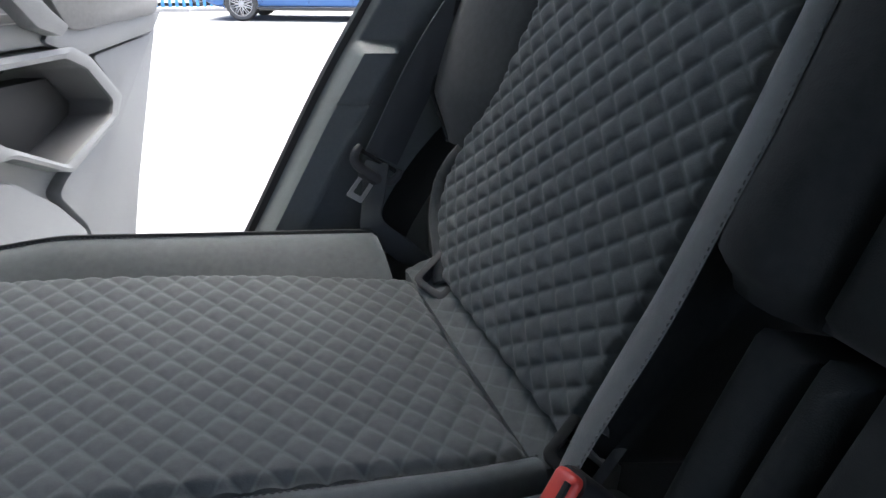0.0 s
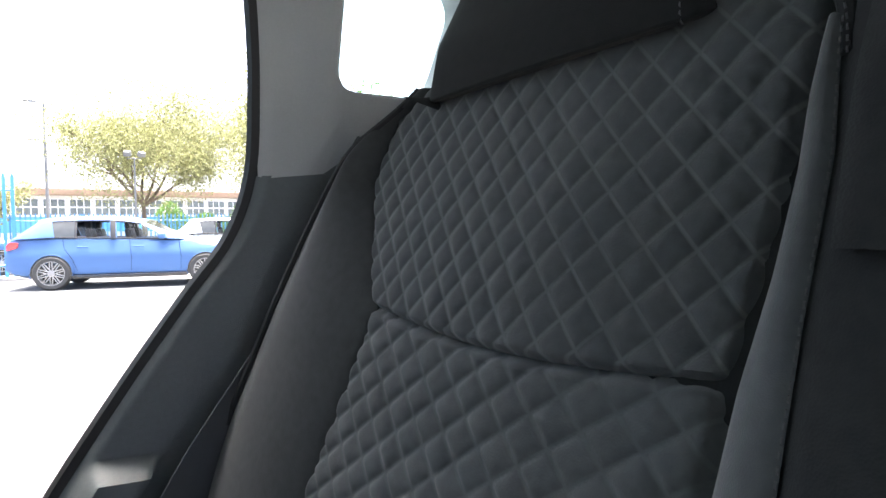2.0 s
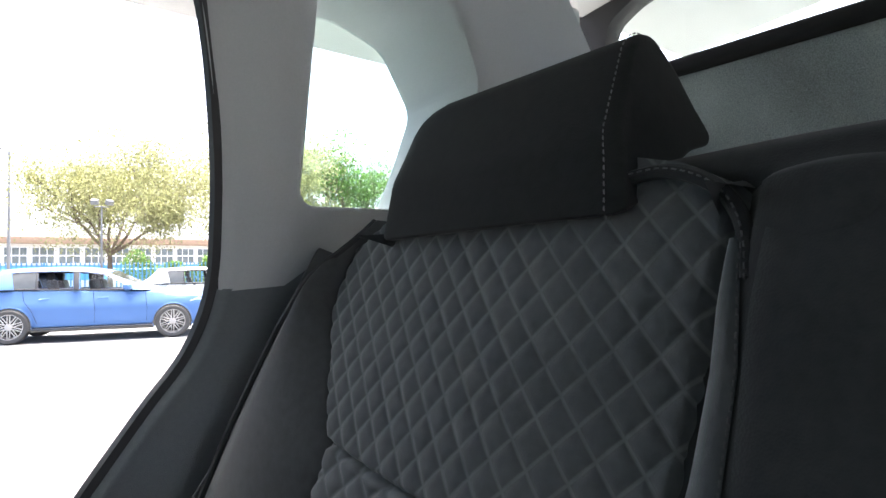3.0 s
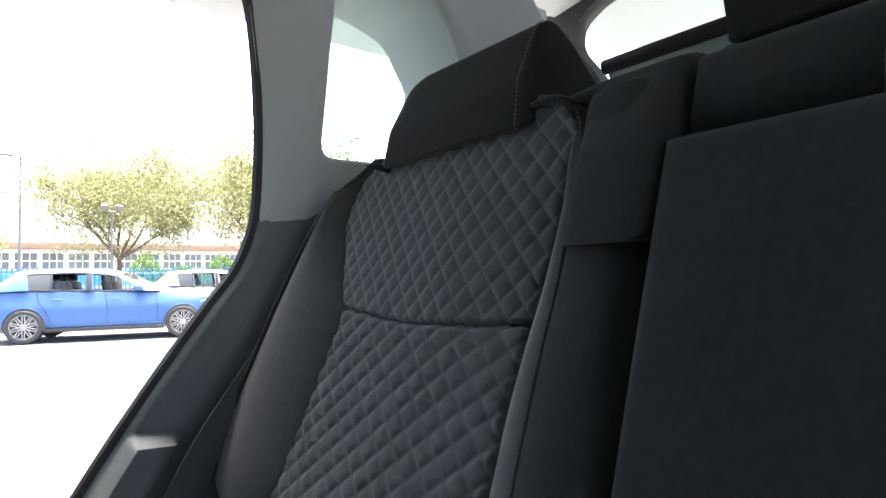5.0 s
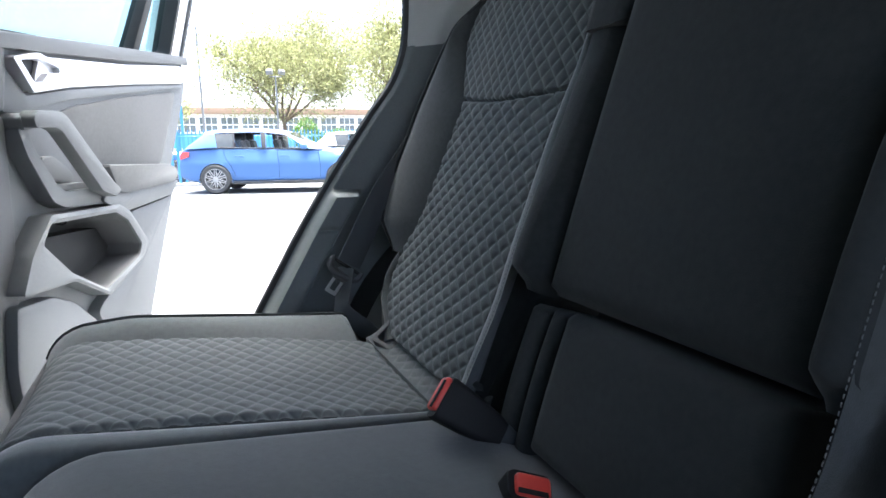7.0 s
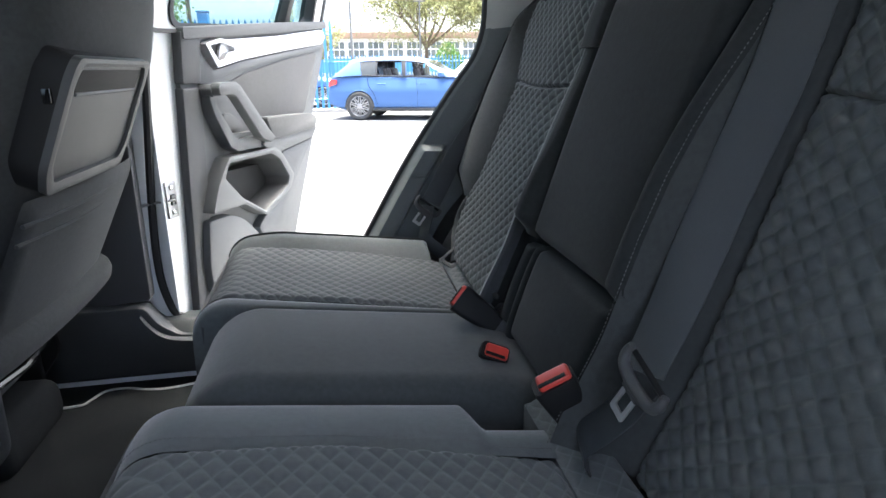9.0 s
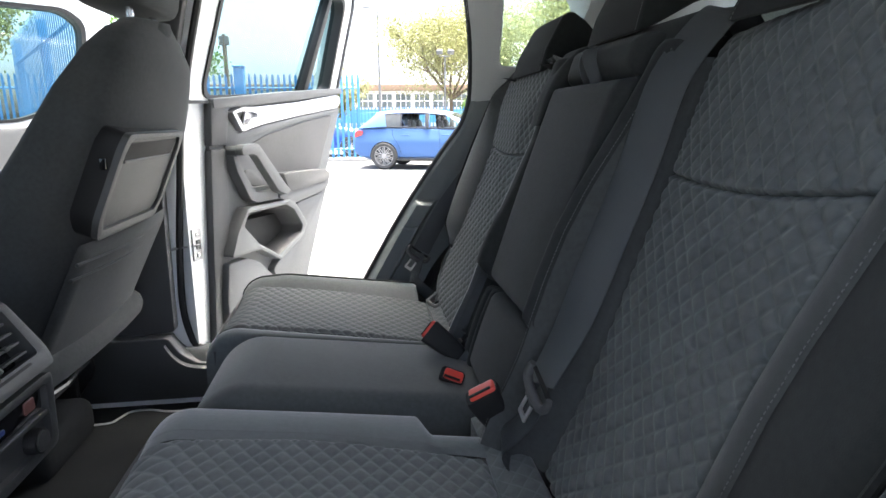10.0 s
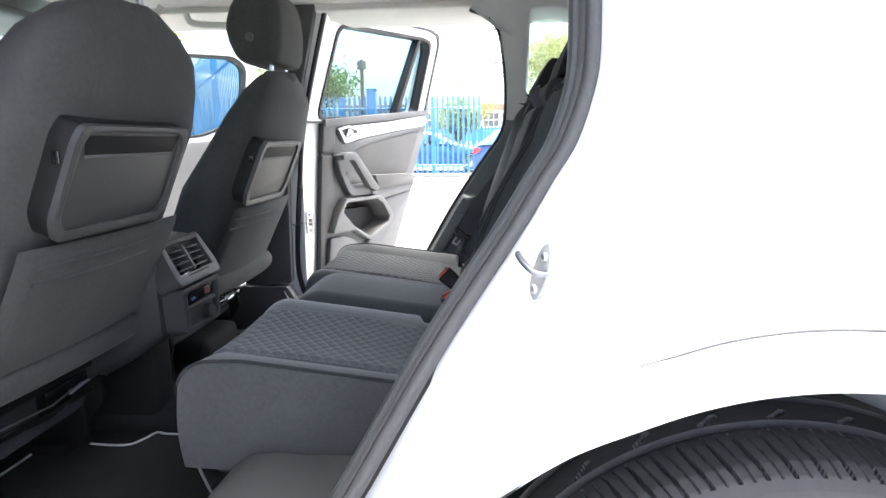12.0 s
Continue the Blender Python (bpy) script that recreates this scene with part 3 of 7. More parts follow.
    for y in (0.905, 0.88, 0.70, 0.56):
        rings.append([Vector((ARCH_C[0] + ARCH_R * 0.995 * math.cos(radians(a)), Y(y), ARCH_C[1] + ARCH_R * 0.995 * math.sin(radians(a)))) for a in range(-20, 201, 5)])
    loft("wheel_arch_liner", rings, M_SOFTDARK, shell, caps=False, closed=False)


quarter(-1, -0.01, "quarter_panel", 0.066)
quarter(1, 0.06, "quarter_panel", 0.02)

# rubber seals round the near opening: a dark channel, a thin rib and a broad flap against the white jamb
def along(name, sec, mat, label=""):
    rings = [[Vector((x + a - 0.0145 * smooth((z - 1.0) / 0.17), b + 0.12 * (max(0.7, min(z, 1.17)) - 1.0) + 0.05 * max(0.0, z - 1.2), z)) for a, b in sec] for x, z in edge_line]
    return loft(name, rings, mat, shell, label, caps=False, closed=False, sharp=60)


along("opening_trim", [(0.066, -0.650), (0.052, -0.668), (0.044, -0.680), (0.0395, -0.690), (0.038, -0.700), (0.038, -0.712), (0.0405, -0.721), (0.049, -0.723)], M_PLASTIC, "grey plastic edge of the pillar trim")
along("seal_channel", [(0.041, -0.714), (0.052, -0.718), (0.080, -0.722)], M_RUBBER)
along("seal_rib", [(0.0475, -0.717), (0.0455, -0.725), (0.0465, -0.733), (0.050, -0.737), (0.0535, -0.735), (0.055, -0.720)], M_SEAL, "thin grey rubber rib")
along("wide_door_seal", [(0.0545, -0.721), (0.0525, -0.733), (0.0535, -0.740), (0.058, -0.7445), (0.064, -0.745), (0.070, -0.741), (0.074, -0.728)], M_SEAL, "grey rubber door seal")
# kick-up of the near sill trim
rings = []
for y, g in ((-0.50, -0.02), (-0.52, 0.0), (-0.60, 0.006), (-0.70, 0.0), (-0.74, -0.012)):
    rings.append([Vector((x, y, z + g)) for x, z in spline([(-0.44, 0.44), (-0.435, 0.52), (-0.42, 0.575), (-0.39, 0.605), (-0.34, 0.615), (-0.25, 0.612), (-0.15, 0.62)], 5)])
loft("sill_end_trim", rings, M_PLASTIC, shell, "dark plastic trim at the end of the sill", caps=False, closed=False)
prism("sill_end_face", [(-0.44, 0.40), (-0.435, 0.52), (-0.42, 0.57), (-0.39, 0.60), (-0.34, 0.61), (-0.15, 0.615), (-0.15, 0.40)], lambda a, b, d: Vector((a, d, b)), -0.735, -0.51, M_PLASTIC, shell, 0.01)

# striker on the near jamb
striker = thing("door_striker", (0.071, -0.775, 0.985), "bright steel door striker loop bolted to the white jamb", "door striker")
SN = Vector((-0.9, -0.43, 0)).normalized()
SU = Vector((0.43, -0.9, 0)).normalized()
SL = (SU * 0.46 + Vector((0, 0, 0.917))).normalized()
SW = SN.cross(SL)


def st3(a, b, d):
    return Vector((0.071, -0.775, 0.985)) + SN * 0.004 + (SW * a + SL * b + SN * d) * 1.04


plate = [(math.cos(t) * 0.0128, math.copysign(abs(math.sin(t)) ** 0.9, math.sin(t)) * 0.036) for t in [2 * math.pi * i / 36 for i in range(36)]]
prism("striker_plate", plate, st3, -0.010, 0.003, M_ZINC, striker, 0.0012)
tube("striker_loop", [st3(*p) for p in spline([(-0.010, 0.007, 0.001), (-0.0095, 0.007, 0.009), (-0.004, 0.007, 0.015), (0.010, 0.007, 0.018), (0.022, 0.007, 0.018), (0.026, 0.007, 0.016)], 5)], 0.0038, M_STEEL, striker, n=10)
for s in (-1, 1):
    tube("striker_screw", [st3(0.0, s * 0.021, 0.002), st3(0.0, s * 0.021, 0.0055)], lambda t: 0.0066 - 0.0015 * t, M_LATCH, striker, n=16)
    tube("screw_socket", [st3(0.0, s * 0.021, 0.005), st3(0.0, s * 0.021, 0.0059)], 0.0032, M_STEEL, striker, n=8)
adopt(striker)

# near rear wheel
def ring_of(prof, c, n, wav=None):
    rings = []
    for k in range(n):
        a = 2 * math.pi * k / n
        rings.append([Vector((c[0] + r * math.cos(a), c[1] + y, c[2] + r * math.sin(a))) for r, y in prof])
    rings.append(rings[0])
    return rings


WC = (0.32, -0.775, 0.505)
tp = [(0.252, -0.102), (0.262, -0.112), (0.285, -0.118), (0.303, -0.112), (0.314, -0.102), (0.322, -0.09), (0.331, -0.06), (0.333, -0.049), (0.327, -0.047), (0.327, -0.037), (0.335, -0.035), (0.342, -0.010), (0.336, -0.008), (0.336, 0.002), (0.344, 0.004), (0.344, 0.034), (0.337, 0.036), (0.337, 0.046), (0.341, 0.048), (0.335, 0.085), (0.315, 0.11), (0.262, 0.11), (0.252, 0.10)]
def tread(a, r, y):
    """Slanted shoulder cuts, broad and fine by turns, and short notches in the inner ribs."""
    ph = (a * 78 / (2 * math.pi) - (y + 0.05) * 11.0) % 1.0
    d = 0.0
    if -0.104 < y < -0.050:
        taper = 0.55 + 0.45 * smooth((-0.052 - y) / 0.03)
        if ph < 0.16 * taper:
            d = 0.0065
        elif 0.54 < ph < 0.60:
            d = 0.003
    ph2 = (a * 30 / (2 * math.pi) + y * 22) % 1.0
    if -0.034 < y < -0.020 and ph2 < 0.09:
        d = 0.005
    if 0.010 < y < 0.024 and ph2 < 0.09:
        d = 0.005
    return r - d


fine = []
for (r0, y0), (r1, y1) in zip(tp, tp[1:]):
    k = 10 if y0 > -0.113 and y1 < 0.0 and r0 > 0.30 else 1
    fine += [(r0 + (r1 - r0) * q / k, y0 + (y1 - y0) * q / k) for q in range(k)]
fine.append(tp[-1])
trings = []
for k in range(1800):
    a = 2 * math.pi * k / 1800
    trings.append([Vector((WC[0] + tread(a, r, y) * math.cos(a), WC[1] + y, WC[2] + tread(a, r, y) * math.sin(a))) for r, y in fine])
trings.append(trings[0])
wheel = loft("wheel", trings, M_TYRE, shell, "black treaded tyre on a silver rim", caps=False, closed=False)
rp = [(0.257, -0.108), (0.251, -0.112), (0.243, -0.108), (0.236, -0.08), (0.22, -0.02), (0.22, 0.09), (0.252, 0.10)]
loft("rim", ring_of(rp, WC, 72), M_ALLOY, wheel, "silver alloy rim", caps=False, closed=False)
bm = bmesh.new()
for k in range(5):
    a = 2 * math.pi * k / 5 + 0.3
    box_bm((0.24, 0.03, 0.05), 0.012, Matrix.Translation(WC) @ Matrix.Rotation(-a, 4, "Y") @ Matrix.Translation((0.13, -0.075, 0)), 2, bm)
box_bm((0.09, 0.04, 0.09), 0.018, Matrix.Translation((WC[0], WC[1] - 0.075, WC[2])), 2, bm)
part("spokes", bm, M_ALLOY, wheel)

# far B pillar: trim inside, white jamb outside
prism("pillar_trim", rounded([(-0.90, 0.60), (-0.84, 0.95), (-0.80, 1.20), (-0.67, 1.575), (-0.565, 1.575), (-0.665, 1.20), (-0.712, 0.98), (-0.716, 0.75), (-0.718, 0.598), (-0.895, 0.585)], 0.012),
      lambda a, b, d: Vector((a, d - 0.10 * max(0, b - 1.05), b)), 0.70, 0.735, M_DOORDARK, shell, 0.012, "dark plastic lower centre pillar trim")
prism("white_pillar", rounded([(-0.90, 0.45), (-0.82, 0.95), (-0.78, 1.20), (-0.66, 1.58), (-0.53, 1.58), (-0.635, 1.26), (-0.672, 1.05), (-0.698, 0.8), (-0.703, 0.65), (-0.69, 0.568), (-0.66, 0.533), (-0.60, 0.50)], 0.012),
      lambda a, b, d: Vector((a, d - 0.10 * max(0, b - 1.05), b)), 0.737, 0.80, M_PAINT, shell, 0.012, "white painted centre pillar")
tube("pillar_seal", [Vector((a, 0.742 - 0.10 * max(0, b - 1.05), b)) for a, b in spline([(-0.52, 0.520), (-0.60, 0.522), (-0.645, 0.526), (-0.672, 0.538), (-0.69, 0.566), (-0.704, 0.65), (-0.699, 0.789), (-0.68, 0.98), (-0.662, 1.124), (-0.62, 1.30), (-0.545, 1.56)], 6)], 0.0095, M_RUBBER, shell, n=8, up=(0, 1, 0))
prism("foot_panel", rounded([(-1.5, 0.42), (-1.5, 0.60), (-0.93, 0.594), (-0.726, 0.594), (-0.70, 0.55), (-0.66, 0.522), (-0.55, 0.512), (-0.55, 0.42)], 0.012), lambda a, b, d: Vector((a, d, b)), 0.668, 0.715, M_SILL, shell, 0.014)
# lighter moulded sill end that flares up to the pillar
rings = []
for q in range(9):
    t = q / 8
    y, g = 0.655 + 0.095 * t, 0.018 * math.sin(t * math.pi * 0.5)
    rings.append([Vector((x, y, z + g * (0.4 + 0.6 * smooth((x + 0.80) / 0.2)))) for x, z in spline([(-0.735, 0.575), (-0.722, 0.552), (-0.70, 0.528), (-0.67, 0.514), (-0.62, 0.508), (-0.55, 0.506)], 5)])
loft("sill_flare", rings, M_TRAY, shell, "grey moulded sill end below the pillar", caps=False, closed=False)
prism("near_pillar", rounded([(-0.95, 0.45), (-0.86, 0.95), (-0.82, 1.20), (-0.70, 1.58), (-0.56, 1.58), (-0.66, 1.20), (-0.70, 0.95), (-0.72, 0.55), (-0.62, 0.49)], 0.012),
      lambda a, b, d: Vector((a, d, b)), -0.76, -0.68, M_DOORDARK, shell, 0.01)

# front of the cabin: closed near door, dashboard, windscreen
prism("near_front_door_panel", rounded([(-1.85, 0.42), (-0.80, 0.42), (-0.74, 0.8), (-0.76, 1.12), (-1.85, 1.06)], 0.03), lambda a, b, d: Vector((a, d, b)), -0.86, -0.74, M_DOORDARK, shell, 0.02)
prism("near_front_door_pillar", [(-1.85, 1.06), (-1.78, 1.06), (-1.20, 1.55), (-1.25, 1.60)], lambda a, b, d: Vector((a, d, b)), -0.80, -0.72, M_DOORDARK, shell, 0.01)
prism("front_pillar", [(-1.95, 1.04), (-1.86, 1.04), (-1.28, 1.56), (-1.33, 1.60)], lambda a, b, d: Vector((a, d, b)), 0.69, 0.78, M_DOORDARK, shell, 0.01)
prism("dashboard", rounded([(-2.25, 0.40), (-2.25, 1.02), (-1.85, 1.06), (-1.58, 1.02), (-1.55, 0.86), (-1.75, 0.70), (-1.80, 0.40)], 0.04), lambda a, b, d: Vector((a, d, b)), -0.74, 0.78, M_SOFTDARK, shell, 0.02)
raw("windscreen_pane", [(-2.1, -0.70, 1.03), (-2.1, 0.76, 1.03), (-1.38, 0.68, 1.565), (-1.38, -0.62, 1.565)], [(0, 1, 2, 3)], M_SCREEN, shell)
raw("front_side_pane", [(-1.85, -0.79, 1.05), (-0.80, -0.79, 1.10), (-0.70, -0.75, 1.55), (-1.22, -0.75, 1.56)], [(0, 1, 2, 3)], M_SCREEN, shell)

# rear bulkhead, luggage space, tailgate with its window
def tail3(a, b, d):
    return Vector((0.98 + d - (b - 1.1) * 0.42, a, b))


ring_plate("tailgate", [(-0.70, 0.5), (0.78, 0.5), (0.78, 1.74), (-0.72, 1.74)], rounded([(-0.60, 1.16), (0.655, 1.16), (0.69, 1.52), (0.735, 1.595), (0.715, 1.635), (0.65, 1.66), (-0.60, 1.70)], 0.03), (0.03, 1.42), tail3, 0.0, 0.04, M_SOFTDARK, shell, "dark tailgate trim round the rear window")
g = raw("rear_window_pane", [tail3(a, b, 0.02) for a, b in ((-0.62, 1.14), (0.72, 1.14), (0.72, 1.72), (-0.62, 1.72))], [(0, 1, 2, 3)], M_QGLASS, shell)
g.visible_shadow = False
for y in (-0.66, 0.72):
    prism("luggage_side", [(0.30, 0.5), (0.30, 1.2), (0.5, 1.2), (0.62, 1.45), (0.5, 1.57), (0.75, 1.57), (1.0, 1.1), (1.0, 0.5)], lambda a, b, d: Vector((a, d, b)), y - 0.01, y + 0.01, M_TRIM, shell, 0.0)
adopt(shell)

# load cover behind the seats, hooked up under the tailgate
cover = thing("load_cover", (0.75, 0.03, 1.14), "grey speckled load cover hooked up behind the rear seats", "load cover")
raw("cover_sheet", sheet(lambda u, v: tail3(-0.60 + 1.25 * v, 1.14 + 0.382 * u, -0.03 - 0.02 * math.sin(u * 3.14)), 12, 12), grid_faces(12, 12), M_COVER, cover)
tube("cover_bar", [tail3(-0.62, 1.526, -0.03), tail3(0.655, 1.526, -0.03)], 0.015, M_SOFTDARK, cover, n=12)
adopt(cover)


# ---------------------------------------------------------------- rear seats
def wedge_headrest(parent, Y, v0, v1, x0, z0, sgn, high=0.116):
    """A low headrest pushed down onto the backrest: sloping front, flat stitched flank, rounded outer corner."""
    W = v1 - v0
    rings, qs = [], (0, 0.004, 0.012, 0.022, 0.035, 0.06, 0.15, 0.3, 0.5, 0.65, 0.76, 0.84, 0.90, 0.94, 0.97, 0.985, 0.995, 1.0)
    for q in qs:
        d = min(q, 1 - q) * W
        r = 0.006 if q < 0.5 else 0.012
        inset = 0.006 * (1 - math.sqrt(max(0.0, 1 - (1 - min(1, d / r)) ** 2)))
        out = 1 - math.sqrt(max(0.0, 1 - max(0.0, (q - 0.82) / 0.18) ** 2))
        drop = 0.024 * out
        swell = 0.003 * math.sin(q * math.pi)
        k = high / 0.116
        base = 0.003 * (1 - q)
        poly = [(0.0 + base * 0.6 - swell, base), (0.016 - swell, 0.045), (0.051, 0.108 * k - drop), (0.060, 0.115 * k - drop), (0.072, 0.116 * k - drop), (0.098, 0.100 * k - drop * 0.8),
                (0.122, 0.074 * k - drop * 0.5), (0.129, 0.062), (0.122, 0.054), (0.098, 0.048), (0.030, 0.010 + base), (0.012, 0.002 + base)]
        ring = rounded(poly, 0.009, 3)
        cx, cz = 0.065, 0.06
        v = v0 + W * q
        pts = []
        for a, b in ring:
            L = math.hypot(a - cx, b - cz)
            flare = 0.020 * (1 - q) ** 3 * (1 - smooth(b / 0.09)) - 0.026 * q ** 3 * smooth(b / 0.10)
            pts.append(Vector((x0 + a - (a - cx) / L * inset, Y(v - flare), z0 + b - (b - cz) / L * inset)))
        rings.append(pts)
    head = loft("headrest", rings, M_HEAD, parent, "black cloth headrest pushed down", sharp=32)
    ring = rings[4]
    mid_p = Vector((x0 + 0.065, ring[0].y, z0 + 0.06))
    stitches("headrest_seam", [p + (p - mid_p).normalized() * 0.0012 for p in ring[1:19]], M_THREAD, head, up=(0, sgn, 0))
    return head


def backrest(sgn, mid, label, near=False):
    """An outer rear backrest with quilted cloth, bolster, grey edge strip and headrest. v is the distance from the middle."""
    Y = lambda v: mid + sgn * v
    seat = thing("car_bench_seat", (0.0, Y(0.36), 0.70), label, "car seat", "rear seats")
    v_in = table([(0.70, 0.214), (0.80, 0.214), (0.90, 0.209), (0.95, 0.207), (0.99, 0.208), (1.03, 0.211), (1.08, 0.211), (1.12, 0.205), (1.186, 0.200), (1.225, 0.192), (1.25, 0.188)])
    v_st = table([(0.70, 0.172), (0.80, 0.168), (0.90, 0.165), (0.93, 0.166), (0.951, 0.170), (0.979, 0.176), (1.02, 0.181), (1.062, 0.183), (1.10, 0.185), (1.16, 0.183), (1.215, 0.1855), (1.25, 0.184)])
    v_out = table([(0.70, 0.458), (0.722, 0.484), (0.75, 0.53), (0.79, 0.556), (0.84, 0.547), (0.89, 0.514), (0.95, 0.499), (1.0, 0.488), (1.07, 0.474), (1.12, 0.50), (1.174, 0.525), (1.22, 0.513), (1.25, 0.46)])
    if near:
        v_in = table([(0.70, 0.180), (0.83, 0.184), (1.0, 0.184), (1.10, 0.187), (1.195, 0.186), (1.25, 0.186)])
        v_st = table([(0.70, 0.138), (0.832, 0.142), (0.99, 0.141), (1.06, 0.138), (1.195, 0.150), (1.25, 0.156)])
        v_out = table([(0.70, 0.455), (0.80, 0.465), (0.86, 0.470), (0.943, 0.477), (0.994, 0.485), (1.071, 0.502), (1.154, 0.522), (1.214, 0.530), (1.25, 0.50)])
    v_bol = table([(0.82, 0.565), (0.84, 0.60), (0.87, 0.625), (0.92, 0.634), (0.97, 0.627), (1.0, 0.618), (1.06, 0.602), (1.107, 0.583), (1.148, 0.564), (1.20, 0.53), (1.245, 0.485)])
    if near:
        v_bol = table([(0.82, 0.54), (0.84, 0.56), (0.87, 0.575), (0.925, 0.588), (1.005, 0.603), (1.094, 0.618), (1.18, 0.625), (1.218, 0.60), (1.245, 0.55)])
    # the quilted face lies behind the raised edge strip: deeply on the near backrest, a little on the far one
    sunk = table([(0.96, 0.0), (1.0, 0.002), (1.04, 0.008), (1.085, 0.015), (1.16, 0.014), (1.21, 0.006), (1.25, 0.0)])
    ridge = table([(0.70, 0.037), (0.90, 0.036), (0.93, 0.033), (0.951, 0.029), (0.979, 0.022), (1.02, 0.016), (1.062, 0.012), (1.10, 0.007), (1.16, 0.008), (1.20, 0.012), (1.25, 0.014)])
    hollow = lambda v, z: sunk(z) * (1 - smooth((v - 0.20) / 0.12))
    if near:
        ridge = table([(0.70, 0.040), (0.93, 0.042), (0.99, 0.039), (1.037, 0.031), (1.12, 0.013), (1.19, 0.0), (1.26, -0.008)])
        hollow = lambda v, z: 0.048 * (1 - min(1.0, max(0.0, (v - 0.19) / 0.33)))
    seam_z = lambda v: (1.093 if near else 1.078) - 0.010 * math.sin(math.pi * min(1, max(0, (v - 0.195) / 0.30)))

    top_z = table([(0.10, 1.252), (0.179, 1.252), (0.184, 1.224), (0.20, 1.236), (0.235, 1.25), (0.27, 1.258), (0.5, 1.258), (0.56, 1.25)])
    if near:
        top_z = table([(0.10, 1.245), (0.17, 1.245), (0.26, 1.248), (0.5, 1.248), (0.56, 1.235)])

    def face(v, z):
        """How far the face stands proud: hollow in the middle, rolled back at the top."""
        t = min(0.045 if near else 0.03, max(0.0, z - top_z(v) + 0.03))
        return -(14.0 if near else 7.0) * t * t + 0.010 * smooth((0.84 - z) / 0.12)

    def quilt_panel(name, lo, hi, nu, nv, qw, qh):
        def vz(u, w):
            z0 = lo if isinstance(lo, float) else None
            v0 = 0.195 + 0.305 * w
            za = lo if isinstance(lo, float) else seam_z(v0)
            zb = top_z(v0) + 0.004 if isinstance(hi, float) else seam_z(v0)
            z = za + (zb - za) * u
            return v_in(z) + (v_out(z) - v_in(z)) * w, z

        def edge_dip(u, w, v, z):
            dv = min((v - v_in(z)), (v_out(z) - v))
            dz = u * 0.3 if name.startswith("upper") else min(u, 1 - u) * 0.3
            return -0.006 * (1 - smooth(dv / 0.008)) - 0.007 * (1 - smooth(dz / 0.0045))

        def front(u, w):
            v, z = vz(u, w)
            h = quilt(v, z * 1.054, qw, qh, 0.0036 if near else 0.0026 if name.startswith("upper") else 0.0036)
            return on_back(Y(v), z, face(v, z) + 0.012 - hollow(v, z) + h * smooth((1.262 - z) / 0.03) + edge_dip(u, w, v, z))

        def rear(u, w):
            v, z = vz(u, w)
            return on_back(Y(v), z, face(v, z) - 0.03 - hollow(v, z))
        pad(name, front, rear, nu, nv, M_QUILTUP if name.startswith("upper") and not near else M_QUILT, seat, "grey diamond-quilted cloth", lambda u, w: diamond(vz(u, w)[0], vz(u, w)[1] * 1.054, qw, qh))
    quilt_panel("lower_quilted_panel", 0.705, seam_z, 200, 180, 0.0300, 0.0250)
    quilt_panel("upper_quilted_panel", seam_z, 1.262, 110, 180, 0.0235, 0.0264)

    # outer bolster
    def bolster(u, w):
        z = 0.828 + (1.243 - 0.828) * u
        a, b = v_out(z) - 0.004, v_bol(z)
        k = smooth(u / 0.12) * smooth((1 - u) / 0.15)
        if near:
            a += 0.033
        if near and w < 0.6:
            q = w / 0.6
            v = a + (b - a) * q
            off = 0.008 + 0.012 * k * math.sin(min(1.0, q * 1.1) * math.pi / 2) - 0.006 * max(0, q - 0.8) * 5
        elif near:
            q = (w - 0.6) / 0.4
            v = b + 0.006 * math.sin(q * math.pi)
            off = 0.002 + 0.012 * k - q * 0.10
        elif w < 0.6:
            q = w / 0.6
            v = a + (b - a) * q
            off = 0.004 + (0.020 * k + 0.010) * math.sin(min(1.0, q * 1.15) * math.pi / 2) ** 0.8 - 0.008 * max(0, q - 0.8) * 5 * 0.5
        else:
            q = (w - 0.6) / 0.4
            v = b + 0.008 * math.sin(q * math.pi)
            off = 0.004 + (0.020 * k + 0.010) - 0.004 - q * 0.10
        return on_back(Y(v), z, off + face(v, z))
    # Near bolster takes a darker cloth: its shade is put into the colour.
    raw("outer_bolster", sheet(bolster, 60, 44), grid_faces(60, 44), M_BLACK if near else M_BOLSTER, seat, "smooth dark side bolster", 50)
    pip = []
    for i in range(50):
        p = bolster(i / 49, 0.6)
        pip.append(p + BN * 0.002)
    tube("piping", pip, 0.003, M_BLACK, seat, n=6)
    if near:
        # thin grey strip and stitching between quilt and bolster
        def side_strip(u, w):
            z = 0.80 + (1.212 - 0.80) * u
            v = v_out(z) - 0.002 + 0.033 * w
            return on_back(Y(v), z, 0.002 + 0.006 * math.sin(w * math.pi) + 0.008 * w + face(v, z))
        raw("side_strip", sheet(side_strip, 60, 8), grid_faces(60, 8), M_BOLSTER, seat, "smooth grey edge strip", 60)
        stitches("stitching", [side_strip(i / 80, 0.97) + BN * 0.004 for i in range(81)], M_THREAD, seat, up=tuple(BN))
    # lower outer flank
    flank = [(0.56, 0.70), (0.60, 0.74), (0.607, 0.79), (0.585, 0.845), (0.62, 0.86), (0.60, 1.0), (0.56, 1.2), (0.5, 1.24), (0.2, 1.255), (0.135, 1.252), (0.132, 0.86), (0.165, 0.855), (0.19, 0.72), (0.2, 0.70)]
    prism("seat_shell", flank, lambda a, b, d: on_back(Y(a), b, d + face(a, b)), -0.15 if near else -0.12, -0.075 if near else -0.004, M_BLACK, seat, 0.012)
    lobe = []
